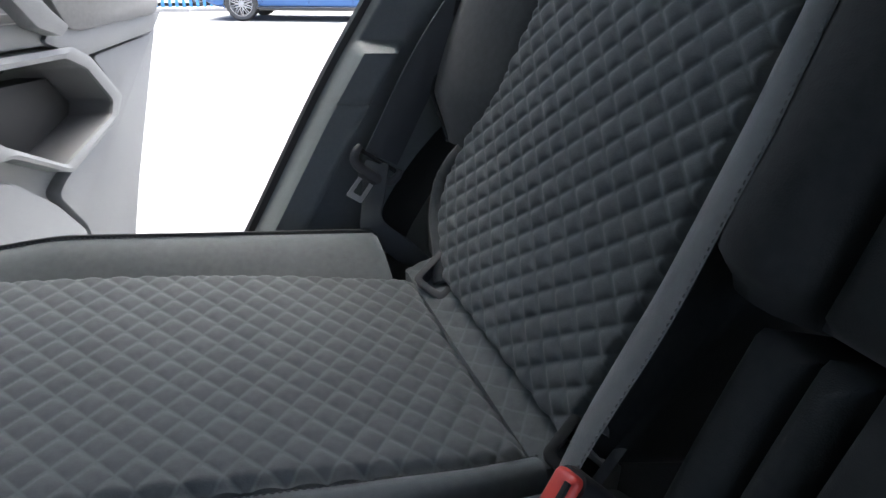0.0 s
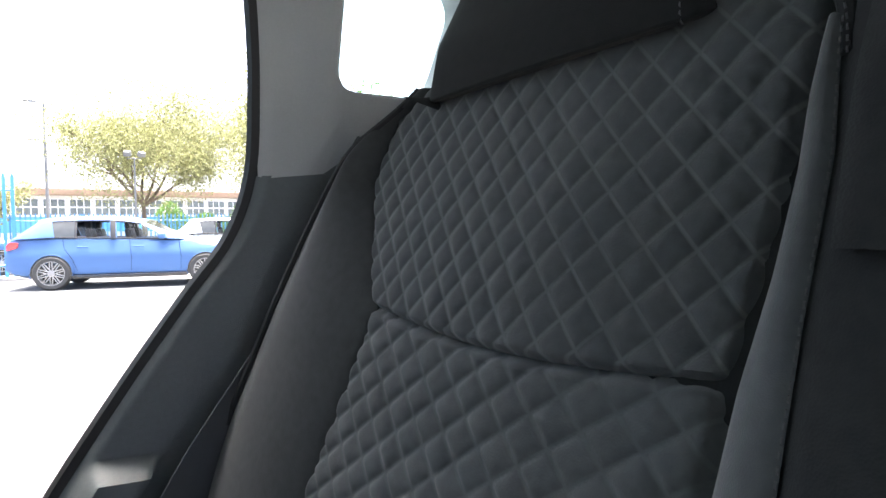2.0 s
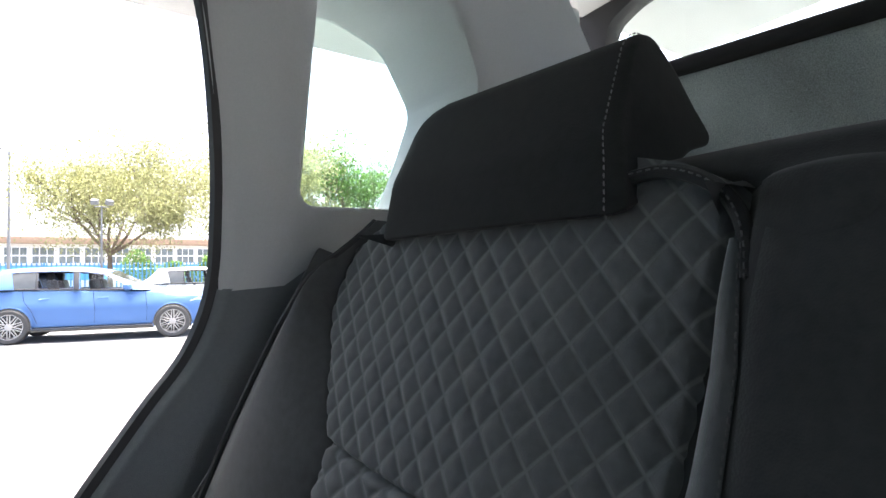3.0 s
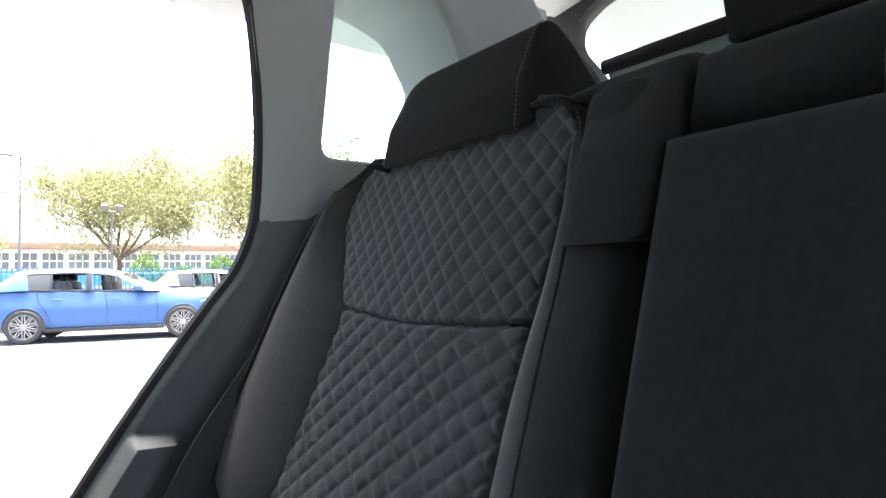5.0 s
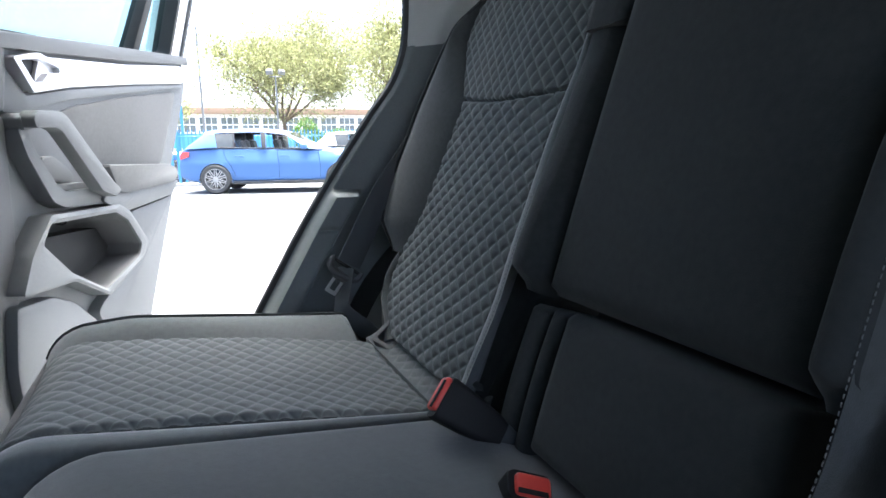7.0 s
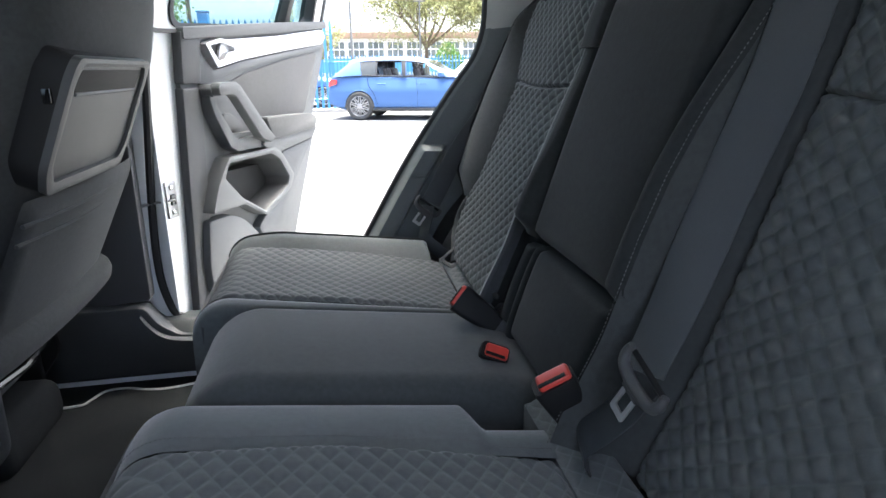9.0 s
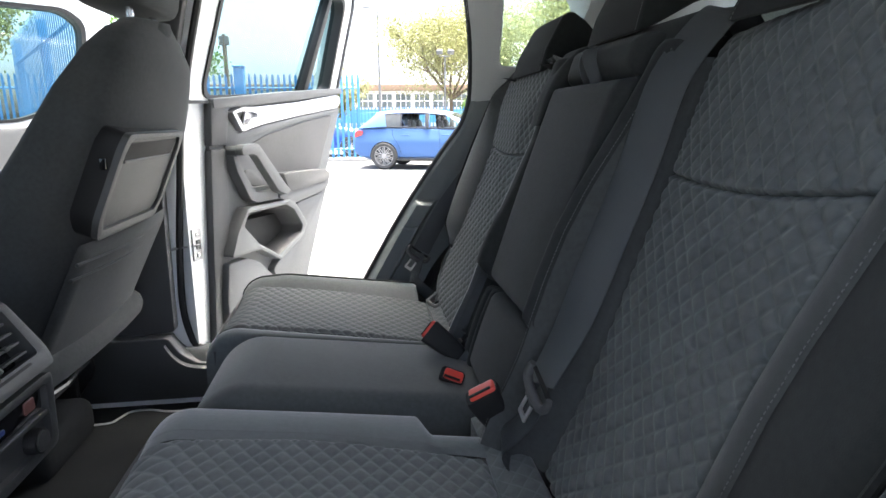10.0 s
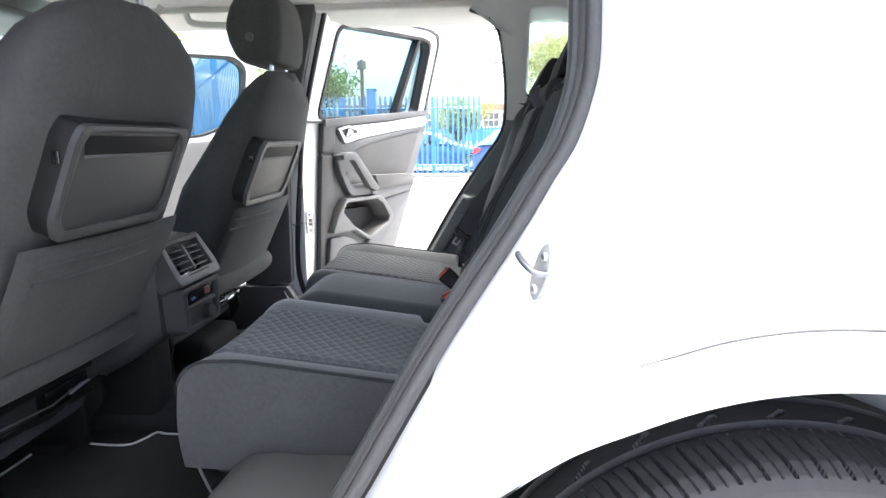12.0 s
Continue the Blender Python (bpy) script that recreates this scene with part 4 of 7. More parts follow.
    for z, v, r in ((0.70, 0.475, 0.016), (0.725, 0.500, 0.02), (0.75, 0.542, 0.022), (0.78, 0.565, 0.02), (0.805, 0.562, 0.014), (0.825, 0.548, 0.006)):
        lobe.append((on_back(Y(v), z, 0.002 + face(v, z)), r))
    tube("lower_roll", spline([tuple(p) for p, _ in lobe], 5), 0.012, M_BOLSTER, seat, n=10)

    # inner grey strip, stitching and black border
    def strip(u, w):
        z = 0.705 + ((1.222 if near else 1.212) - 0.705) * u
        v = v_in(z) + 0.001 + (v_st(z) - v_in(z)) * w
        off = (0.006 - sunk(z)) * (1 - w) + ridge(z) * w + 0.008 * math.sin(w * math.pi)
        if near:
            off = -0.040 + (ridge(z) + 0.040) * w ** 2.2
        return on_back(Y(v), z, off + face(v, z) - 0.014 * (w < 0.02))
    # One cloth in two tones: shaded dark near, lit grey far.
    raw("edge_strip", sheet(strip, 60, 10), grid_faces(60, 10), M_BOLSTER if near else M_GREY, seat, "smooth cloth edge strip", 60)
    stitches("stitching", [strip(i / 80, 1.0) + BN * 0.0025 for i in range(81)], M_THREAD, seat, up=tuple(BN))

    def border(u, w):
        z = 0.852 + (1.255 - 0.852) * u
        a, b_in = v_st(z) + 0.003, 0.118 if not near else 0.114
        v = a + (b_in - a) * min(1, w / 0.6)
        off = ridge(z) - 0.002 * (w < 0.04)
        q = min(1, w / 0.6)
        off += 0.010 * math.sin(q * math.pi) - 0.016 * max(0, q - 0.7) / 0.3
        if w > 0.6:
            off -= (w - 0.6) / 0.4 * 0.13
        e = smooth(u / 0.06) * smooth((1 - u) / 0.05)
        return on_back(Y(v), z, face(v, z) + off * 1.0 - 0.03 * (1 - e))
    raw("inner_border", sheet(border, 60, 30), grid_faces(60, 30), M_BLACK, seat, "dark cloth inner border", 60)

    # rounded top behind the headrest
    def top(u, w):
        v0 = 0.19
        v = v0 + (0.46 - v0) * u
        a = w * math.pi * 0.62
        e = min(1.0, min(u, 1 - u) / 0.06) ** 0.5
        hgt = 0.030 * e
        p = on_back(Y(v), 1.226 + 0.006 * (1 - u), -0.045 * e + 0.022)
        return p + Vector((0.075 * (1 - math.cos(a)) - 0.02, 0, hgt * math.sin(min(a, math.pi / 2) if a < math.pi / 2 else math.pi / 2) - 0.06 * max(0, a - math.pi / 2)))
    if not near:
        raw("top_roll", sheet(top, 24, 20), grid_faces(24, 20), M_BLACK, seat, "", 60)

    if not near:
        # black shoulder that rolls over between headrest and middle seat
        rings = []
        for v, low, high, s in ((0.113, 0.012, 0.012, 0.86), (0.115, 0.005, 0.005, 0.94), (0.12, 0.0, 0.0, 0.985), (0.13, 0.0, 0.0, 1.0), (0.15, 0.0, 0.0, 1.0), (0.165, 0.001, 0.001, 1.0), (0.175, 0.003, 0.001, 1.0), (0.184, 0.008, 0.002, 1.0), (0.192, 0.016, 0.003, 1.0), (0.21, 0.028, 0.009, 1.0), (0.24, 0.042, 0.018, 1.0), (0.27, 0.05, 0.024, 0.99)):
            sink = 0.03 * smooth((v - 0.174) / 0.010)
            prof = [(0.088 + low + sink, 1.13), (0.103 + low + sink, 1.18), (0.119 + low + sink * 0.6, 1.212), (0.138 + high + (low - high) * 0.5 + sink * 0.3, 1.238), (0.152 + high, 1.25), (0.162 + high * 0.7, 1.259), (0.184 + high * 0.4, 1.265), (0.21, 1.263), (0.235, 1.25), (0.245, 1.22), (0.215, 1.13)]
            rings.append([Vector((0.17 + (a - 0.17) * s, Y(v), 1.2 + (b - 1.2) * s)) for a, b in spline(prof, 3)])
        loft("shoulder", rings, M_BLACK, seat, "rounded black cloth shoulder", sharp=60)
        curve = [(0.183, 1.196), (0.185, 1.210), (0.190, 1.224), (0.200, 1.236), (0.214, 1.244), (0.230, 1.248), (0.250, 1.247)]
        line = [on_back(Y(float(v)), float(z), 0.010) for v, z in spline(curve, 6)]
        tube("top_piping", line, 0.0038, M_BLACK, seat, n=8)
        stitches("stitching", [p + BN * 0.0042 for p in line], M_THREAD, seat, up=tuple(BN))

    # headrest: a sloping wedge with a stitched side
    if near:
        wedge_headrest(seat, Y, 0.250, 0.461, 0.163, 1.235, sgn)
        prism("top_roll", rounded([(0.165, 1.10), (0.196, 1.20), (0.206, 1.226), (0.222, 1.240), (0.25, 1.24), (0.268, 1.225), (0.268, 1.10)], 0.014), lambda a, b, d: Vector((a, Y(d), b)), 0.165, 0.53, M_BLACK, seat, 0.006)
    else:
        wedge_headrest(seat, Y, 0.262, 0.455, 0.127, 1.227, sgn)
    adopt(seat)
    return seat


backrest(1, 0.03, "grey quilted cloth outer rear backrest with black headrest")
backrest(-1, -0.018, "grey quilted cloth rear backrest beside the open door", True)

# middle section with folded armrest
mid = thing("car_centre_seat", (0.0, 0.025, 0.70), "plain black cloth toned paler for light from above middle backrest with folded armrest", "car seat", "rear seats")


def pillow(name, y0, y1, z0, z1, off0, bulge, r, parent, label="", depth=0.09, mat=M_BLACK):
    def f(u, w):
        z, y = z0 + (z1 - z0) * u, y0 + (y1 - y0) * w
        d = min(min(u, 1 - u) * (z1 - z0), min(w, 1 - w) * (y1 - y0))
        e = math.sqrt(max(0.0, 1 - (1 - min(1, d / r)) ** 2))
        return on_back(y, z, off0 - r * (1 - e) + bulge * math.sin(u * math.pi) ** 0.6 * math.sin(w * math.pi) ** 0.6)
    return pad(name, f, lambda u, w: on_back(y0 + (y1 - y0) * w, z0 + (z1 - z0) * u, off0 - depth), 40, 40, mat, parent, label, sharp=60)


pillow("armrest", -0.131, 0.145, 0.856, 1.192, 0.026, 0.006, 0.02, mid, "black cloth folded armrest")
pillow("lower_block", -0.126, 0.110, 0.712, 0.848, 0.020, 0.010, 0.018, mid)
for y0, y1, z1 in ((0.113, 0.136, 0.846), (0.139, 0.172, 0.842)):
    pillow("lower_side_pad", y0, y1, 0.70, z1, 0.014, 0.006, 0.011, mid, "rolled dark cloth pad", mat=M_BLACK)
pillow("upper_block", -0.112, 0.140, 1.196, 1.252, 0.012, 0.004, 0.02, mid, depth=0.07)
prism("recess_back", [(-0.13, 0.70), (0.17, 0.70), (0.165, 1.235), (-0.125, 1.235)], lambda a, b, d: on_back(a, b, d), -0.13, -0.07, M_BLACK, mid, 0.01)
wedge_headrest(mid, lambda v: v, -0.040, 0.122, 0.158, 1.254, 1, 0.122)
prism("top_roll", rounded([(0.13, 1.10), (0.166, 1.225), (0.178, 1.256), (0.20, 1.272), (0.232, 1.27), (0.25, 1.25), (0.25, 1.10)], 0.014), lambda a, b, d: Vector((a, d, b)), -0.152, 0.142, M_BLACK, mid, 0.006)
strap("pull_loop", spline([tuple(on_back(0.030, 1.192, 0.006)), tuple(on_back(0.024, 1.215, 0.026)), tuple(on_back(0.008, 1.232, 0.030)), tuple(on_back(-0.004, 1.214, 0.030)), tuple(on_back(-0.006, 1.190, 0.008))], 5), (0.9, 0.0, 0.4), 0.020, 0.003, M_BELT, mid, "black webbing pull loop")
adopt(mid)


def cushion(name, y_in, y_out, kind, label):
    """A rear seat cushion. Outer ones are quilted, with a raised bolster at the outer side."""
    sgn = 1 if y_out > y_in else -1
    seat = thing(name, (-0.28, (y_in + y_out) / 2, 0.56), label, "car seat cushion", "rear seat cushions")
    W = abs(y_out - y_in)
    Y = lambda v: y_in + sgn * v

    def drop(x):
        """Rounded front edge."""
        t = max(0.0, -0.455 - x)
        return 0.0 if t <= 0 else 0.065 - math.sqrt(max(0.0, 0.065 ** 2 - min(t, 0.065) ** 2))

    def top(x, v, extra=0.0):
        return cush_z(x) - drop(x) + extra
    if kind == "outer":
        vo_at = (lambda u: 0.306 + 0.040 * min(1.0, u)) if sgn > 0 else (lambda u: W - 0.085)

        def xz(u):
            """Along the cushion from the rear seam over the front edge."""
            if u < 0.9:
                return -0.062 - (0.455 - 0.062) * u / 0.9
            a = (u - 0.9) / 0.1 * math.pi / 2 * 0.82
            return -0.455 - 0.065 * math.sin(a)

        def vi_at(u):
            """The seam between quilt and inner border runs aslant."""
            x = xz(u)
            return 0.024 + 0.075 * max(0.0, -0.11 - x) if sgn > 0 else 0.094 + 0.11 * max(0.0, x + 0.30)

        def edge_at(x):
            """The inner edge steps back round the buckles."""
            return 0.0 if sgn > 0 else 0.062 * smooth((x + 0.150) / 0.020)

        def front(u, w):
            vo, vi = vo_at(u), vi_at(u)
            x, v = xz(u), vi + (vo - vi) * w
            s = (0.455 - 0.062) * u / 0.9
            h = quilt(v, s, 0.0310, 0.0240, 0.0028)
            dv = min(v - vi, vo - v)
            dip = -0.006 * (1 - smooth(dv / 0.010)) - 0.006 * (1 - smooth(u * 0.4 / 0.01))
            belly = 0.008 * math.sin(min(1, u) * math.pi) - 0.006 * math.sin(w * math.pi)
            return Vector((x, Y(v), top(x, v) + h + dip + belly))
        pad("quilted_panel", front, lambda u, w: Vector((xz(u), Y(vi_at(u) + (vo_at(u) - vi_at(u)) * w), 0.60)), 200, 180, M_QUILT, seat, "grey diamond-quilted cloth",
            lambda u, w: diamond(vi_at(u) + (vo_at(u) - vi_at(u)) * w, (0.455 - 0.062) * u / 0.9, 0.0310, 0.0240))

        def bol(u, w):
            x = min(xz(u), -0.085)
            v0, v1 = vo_at(u) - 0.002, W
            e = smooth(u / 0.05)
            rise = (0.020 if sgn < 0 else 0.024) * smooth(u / (0.08 if sgn < 0 else 0.07)) * (1 - 0.6 * smooth((u - 0.75) / 0.25))
            if w < 0.5:
                q = w / 0.5
                return Vector((x, Y(v0 + (v1 - v0) * q), top(x, v0) - 0.005 + (rise + 0.004) * math.sin(q * math.pi / 2)))
            q = (w - 0.5) / 0.5
            return Vector((x, Y(v1 + 0.012 * math.sin(q * math.pi)), top(x, v1) - 0.001 + rise - q * (0.20 - drop(x))))
        # Far bolster coloured as lit, near one as shaded; the cloth is the same.
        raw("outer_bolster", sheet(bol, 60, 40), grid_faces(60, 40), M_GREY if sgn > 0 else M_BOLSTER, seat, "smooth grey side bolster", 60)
        raw("bolster_end", [bol(0, w / 20) for w in range(11)] + [Vector((-0.06, Y(W), 0.60)), Vector((-0.06, Y(vo_at(0)), 0.60))], [tuple(range(13))], M_BLACK, seat)
        line = [bol(i / 60, 0.5) + Vector((0, 0, 0.001)) for i in range(61)]
        tube("piping", line, 0.0028, M_BLACK, seat, n=6)
        stitches("stitching", [bol(i / 60, 0.46) + Vector((0, 0, 0.0015)) for i in range(2, 61)], M_THREAD, seat)

        def inner(u, w):
            x = xz(u)
            if w < 0.55:
                q = w / 0.55
                v = vi_at(u) + (edge_at(x) - vi_at(u)) * q
                return Vector((x, Y(v), top(x, v) - 0.003 + 0.007 * math.sin(q * math.pi) - 0.006 * smooth((q - 0.8) / 0.2)))
            q = (w - 0.55) / 0.45
            return Vector((x, Y(edge_at(x) + 0.002 - 0.006 * math.sin(q * math.pi)), top(x, 0) - 0.009 - q * (0.17 - drop(x))))
        raw("inner_border", sheet(inner, 110, 24), grid_faces(110, 24), M_GREY, seat, "smooth cloth inner border", 60)
        stitches("stitching", [inner(i / 60, 0.09) + Vector((0, 0, 0.002)) for i in range(61)], M_THREAD, seat)
        # front skirt
        def skirt(u, w):
            v = -0.002 + (W + 0.004) * w
            z = 0.70 - 0.19 * u
            e = 0.02 * (1 - math.sqrt(max(0.0, 1 - (1 - min(1, min(w, 1 - w) * W / 0.03)) ** 2)))
            x = -0.517 - 0.010 * math.sin(u * math.pi) + 0.03 * u * u + e
            return Vector((x, Y(v), z + 0.02 * (1 - u)))
        raw("front_skirt", sheet(skirt, 20, 40), grid_faces(20, 40), M_BOLSTER, seat, "dark cloth front of the cushion", 60)
        # quilted strip between cushion and backrest
        RW = W - 0.14 if sgn < 0 else 0.32

        def rearstrip(u, w):
            v = 0.01 + RW * w
            x = -0.064 + 0.070 * u
            h = quilt(v, x, 0.0310, 0.0240, 0.002)
            return Vector((x, Y(v), cush_z(-0.06) - 0.004 + 0.014 * math.sin(u * math.pi * 0.7) - 0.03 * smooth((u - 0.75) / 0.25) + h * (1 if 0.1 < u < 0.8 else 0)))
        pad("rear_strip", rearstrip, lambda u, w: Vector((-0.064 + 0.07 * u, Y(0.01 + RW * w), 0.62)), 26, 90, M_QUILT, seat, "", lambda u, w: diamond(0.01 + RW * w, -0.064 + 0.07 * u, 0.0310, 0.0240))
    else:
        def front(u, w):
            v = W * w
            FR, FX = 0.085, -0.405
            if u < 0.8:
                x = -0.02 - (-FX - 0.02) * u / 0.8
                z = cush_z(x)
            else:
                a = (u - 0.8) / 0.2
                if a < 0.5:
                    t = a / 0.5 * math.pi / 2
                    x, z = FX - FR * math.sin(t), cush_z(FX) - FR * (1 - math.cos(t))
                else:
                    x, z = FX - FR + 0.02 * (a - 0.5), cush_z(FX) - FR - (a - 0.5) / 0.5 * 0.11
            d = min(w, 1 - w) * W
            r = 0.035
            e = r * (1 - math.sqrt(max(0.0, 1 - (1 - min(1, d / r)) ** 2)))
            k = smooth((u - 0.78) / 0.1)
            return Vector((x + e * k, Y(v), z + 0.012 - e * 0.9 * (1 - k) + 0.008 * math.sin(w * math.pi) * (1 - k) - 0.01 * smooth((0.12 - u) / 0.12)))
        # Same cloth as the middle backrest, colour raised to stand in for top light.
        pad("cover", front, lambda u, w: Vector((-0.02 - 0.46 * u, Y(W * w), 0.58)), 90, 50, M_BLACKTOPLIT, seat, "plain black cloth toned paler for light from above", sharp=60)
    box("base", (-0.47, min(Y(0.01), Y(W - 0.01)), 0.545), (0.0, max(Y(0.01), Y(W - 0.01)), 0.64), M_BLACK, seat, 0.01)
    adopt(seat)
    return seat


cushion("rear_cushion", 0.232, 0.612, "outer", "grey quilted cloth outer rear seat cushion")
cushion("rear_cushion", -0.036, -0.487, "outer", "grey quilted cloth rear cushion beside the open door")
box("cushion_side_trim", (-0.46, 0.60, 0.50), (-0.04, 0.735, 0.682), M_SOFTDARK, None, 0.02)
tagged(bpy.data.objects["cushion_side_trim"], "black plastic trim between the far cushion and door sill", "seat trim")
cushion("middle_cushion", 0.229, -0.034, "middle", "plain black cloth toned paler for light from above middle seat cushion")


# ---------------------------------------------------------------- belts and buckles
def axes(at, x, z):
    """A pose from a place, a sideways and an upward direction."""
    z = Vector(z).normalized()
    x = Vector(x)
    x = (x - z * x.dot(z)).normalized()
    y = z.cross(x)
    m = Matrix((x, y, z)).transposed().to_4x4()
    return Matrix.Translation(at) @ m


def buckle(at, wide, axis, label, size=1.0):
    b = thing("belt_buckle", at, label, "seat belt buckle", "seat belt buckles")
    m = axes(at, wide, axis)
    rings = []
    for z, w, d in ((-0.075, 0.030, 0.018), (-0.06, 0.036, 0.024), (-0.03, 0.042, 0.027), (-0.004, 0.046, 0.029), (0.0, 0.044, 0.027)):
        rings.append([m @ Vector((a * size, c * size, z * size)) for a, c in rrect(w, d, 0.007, 4)])
    body = loft("body", rings, M_SOFTDARK, b, sharp=50)
    part("release_button", box_bm((0.036 * size, 0.021 * size, 0.01 * size), 0.004, m @ Matrix.Translation((0.002 * size, 0, 0.001 * size))), M_RED, b, "red release button")
    part("slot", box_bm((0.030 * size, 0.0045 * size, 0.002), 0.0005, m @ Matrix.Translation((0, -0.0075 * size, 0.0062 * size))), M_SOFTDARK, b)
    strap("stalk", [m @ Vector((0, 0, -0.07 * size)), m @ Vector((0.002, 0, -0.10 * size)), m @ Vector((0.01, 0.0, -0.135 * size))], m.to_3x3() @ Vector((1, 0, 0)), 0.028 * size, 0.006, M_BELT, b)
    adopt(b)
    return b


buckle((-0.103, 0.166, 0.763), (0.71, 0.25, 0.66), (-0.75, 0.3, 0.6), "black seat belt buckle with red button on the far cushion edge")
buckle((-0.079, 0.037, 0.731), (0.86, -0.15, -0.40), (0.1, -0.65, 0.75), "low black buckle with red button sunk in the middle cushion", 0.9)
buckle((-0.070, -0.149, 0.791), (0.86, -0.16, 0.5), (-0.5, -0.1, 0.85), "upright black buckle with red button beside the near cushion", 1.03)


def tongue(parent, m):
    """A latch plate of bright steel in a dark moulded grip with hooked ends."""
    ring_plate("latch_plate", rounded([(-0.011, -0.034), (0.011, -0.034), (0.0105, 0.0), (-0.0105, 0.0)], 0.003), rounded([(-0.0062, -0.027), (0.0062, -0.027), (0.006, -0.006), (-0.006, -0.006)], 0.002), (0, -0.017),
               lambda a, b, d: m @ Vector((a, d, b)), -0.0012, 0.0012, M_LATCH, parent, "bright steel latch plate")
    bar = spline([(-0.030, 0, 0.026), (-0.031, 0, 0.016), (-0.026, 0, 0.007), (-0.012, 0, 0.003), (0.012, 0, 0.003), (0.026, 0, 0.007), (0.031, 0, 0.016), (0.030, 0, 0.026)], 5)
    tube("grip", [m @ Vector(p) for p in bar], lambda t: 0.0062 - 0.0022 * abs(2 * t - 1) ** 2, M_DOORDARK, parent, "dark moulded grip", n=10, up=tuple(m.to_3x3() @ Vector((0, 1, 0))))
    part("grip_root", box_bm((0.026, 0.008, 0.012), 0.003, m @ Matrix.Translation((0, 0, -0.001))), M_DOORDARK, parent)
    tube("grip_crossbar", [m @ Vector((-0.028, 0.004, 0.021)), m @ Vector((0.028, 0.004, 0.021))], 0.0028, M_SOFTDARK, parent, n=8)


far_belt = thing("seat_belt", (-0.05, 0.66, 0.69), "dark seat belt hanging beside the far backrest", "seat belt", "seat belts")
strap("webbing", spline([(0.20, 0.665, 1.245), (0.16, 0.672, 1.17), (0.09, 0.665, 1.04), (0.0, 0.655, 0.92), (-0.066, 0.648, 0.806)], 6), (0.8, 0.15, -0.6), 0.047, 0.002, M_BELT, far_belt)
strap("lower_webbing", spline([(-0.070, 0.652, 0.80), (-0.080, 0.642, 0.755), (-0.085, 0.625, 0.728), (-0.055, 0.615, 0.70), (-0.03, 0.605, 0.675)], 6), (0.6, -0.4, 0.6), 0.034, 0.003, M_BELT, far_belt)
tongue(far_belt, axes((-0.0826, 0.645, 0.786), (0.8, 0.05, -0.6), (0.6, 0.0, 0.8)))
adopt(far_belt)

near_belt = thing("seat_belt", (0.0, -0.24, 0.74), "dark belt lying over the near backrest with its latch plate", "seat belt", "seat belts")
strap("webbing", spline([(0.250, -0.176, 1.235), (0.222, -0.177, 1.264), (0.197, -0.179, 1.255), tuple(on_back(-0.184, 1.19, -0.007)), tuple(on_back(-0.187, 1.09, -0.007)), tuple(on_back(-0.186, 0.98, -0.004)), tuple(on_back(-0.198, 0.89, 0.006)), tuple(on_back(-0.224, 0.824, 0.030))], 6),
      lambda t: tuple(Vector((0.25, -0.95, 0.0)).lerp(Vector((0.645, -0.73, -0.215)), smooth(t / 0.35)).lerp(Vector((0.0, -0.95, -0.25)), smooth((t - 0.75) / 0.25))), 0.048, 0.002, M_BELT, near_belt)
strap("lower_webbing", spline([tuple(on_back(-0.230, 0.825, 0.024)), tuple(on_back(-0.215, 0.79, 0.022)), tuple(on_back(-0.195, 0.755, 0.024)), tuple(on_back(-0.18, 0.72, 0.03)), (-0.02, -0.175, 0.68)], 6), (0.2, 1, 0.25), 0.045, 0.002, M_BELT, near_belt)
tongue(near_belt, axes(on_back(-0.236, 0.812, 0.040), (0.05, -0.88, -0.30), (0.28, -0.34, 0.90)))
adopt(near_belt)

outer_belt = thing("seat_belt", (-0.03, -0.65, 0.80), "dark seat belt hanging along the near pillar trim", "seat belt", "seat belts")
strap("webbing", spline([(0.20, -0.632, 1.262), (0.165, -0.638, 1.212), (0.128, -0.643, 1.147), (0.089, -0.643, 1.070), (0.048, -0.643, 0.985), (0.016, -0.643, 0.935), (-0.015, -0.640, 0.87), (-0.030, -0.636, 0.80)], 6), (0.88, -0.1, -0.46), 0.047, 0.002, M_BELT, outer_belt)
adopt(outer_belt)

for (x, y, z), lab in (((-0.040, 0.505, 0.722), "dark plastic child seat anchor frame beside the belt"), ((-0.034, 0.236, 0.724), "dark plastic child seat anchor frame by the middle seat"), ((0.012, -0.165, 0.698), "dark plastic child seat anchor frame behind the near cushion")):
    z -= 0.010
    an = thing("anchor_frame", (x, y, z - 0.02), lab, "anchor frame", "child seat anchors")
    m = axes((x, y, z), (0.86, 0.5, 0.0), (-0.38, -0.5, 0.78)) if y > 0 else pose(x, y, z, 0, 52, 0)
    ring_plate("frame", rounded([(-0.023, -0.021), (0.023, -0.021), (0.023, 0.021), (-0.023, 0.021)], 0.007), rounded([(-0.016, -0.014), (0.016, -0.014), (0.016, 0.014), (-0.016, 0.014)], 0.004), (0, 0), lambda a, b, d: m @ Vector((a, b, d)), -0.02, 0.008, M_CONSOLE, an, lip=0.001)
    tube("anchor_bar", [m @ Vector((0.002, -0.02, -0.006)), m @ Vector((0.002, 0.02, -0.006))], 0.0035, M_STEEL, an)
    part("socket_back", box_bm((0.036, 0.032, 0.004), 0.001, m @ Matrix.Translation((0, 0, -0.018))), M_SOFTDARK, an)
    adopt(an)


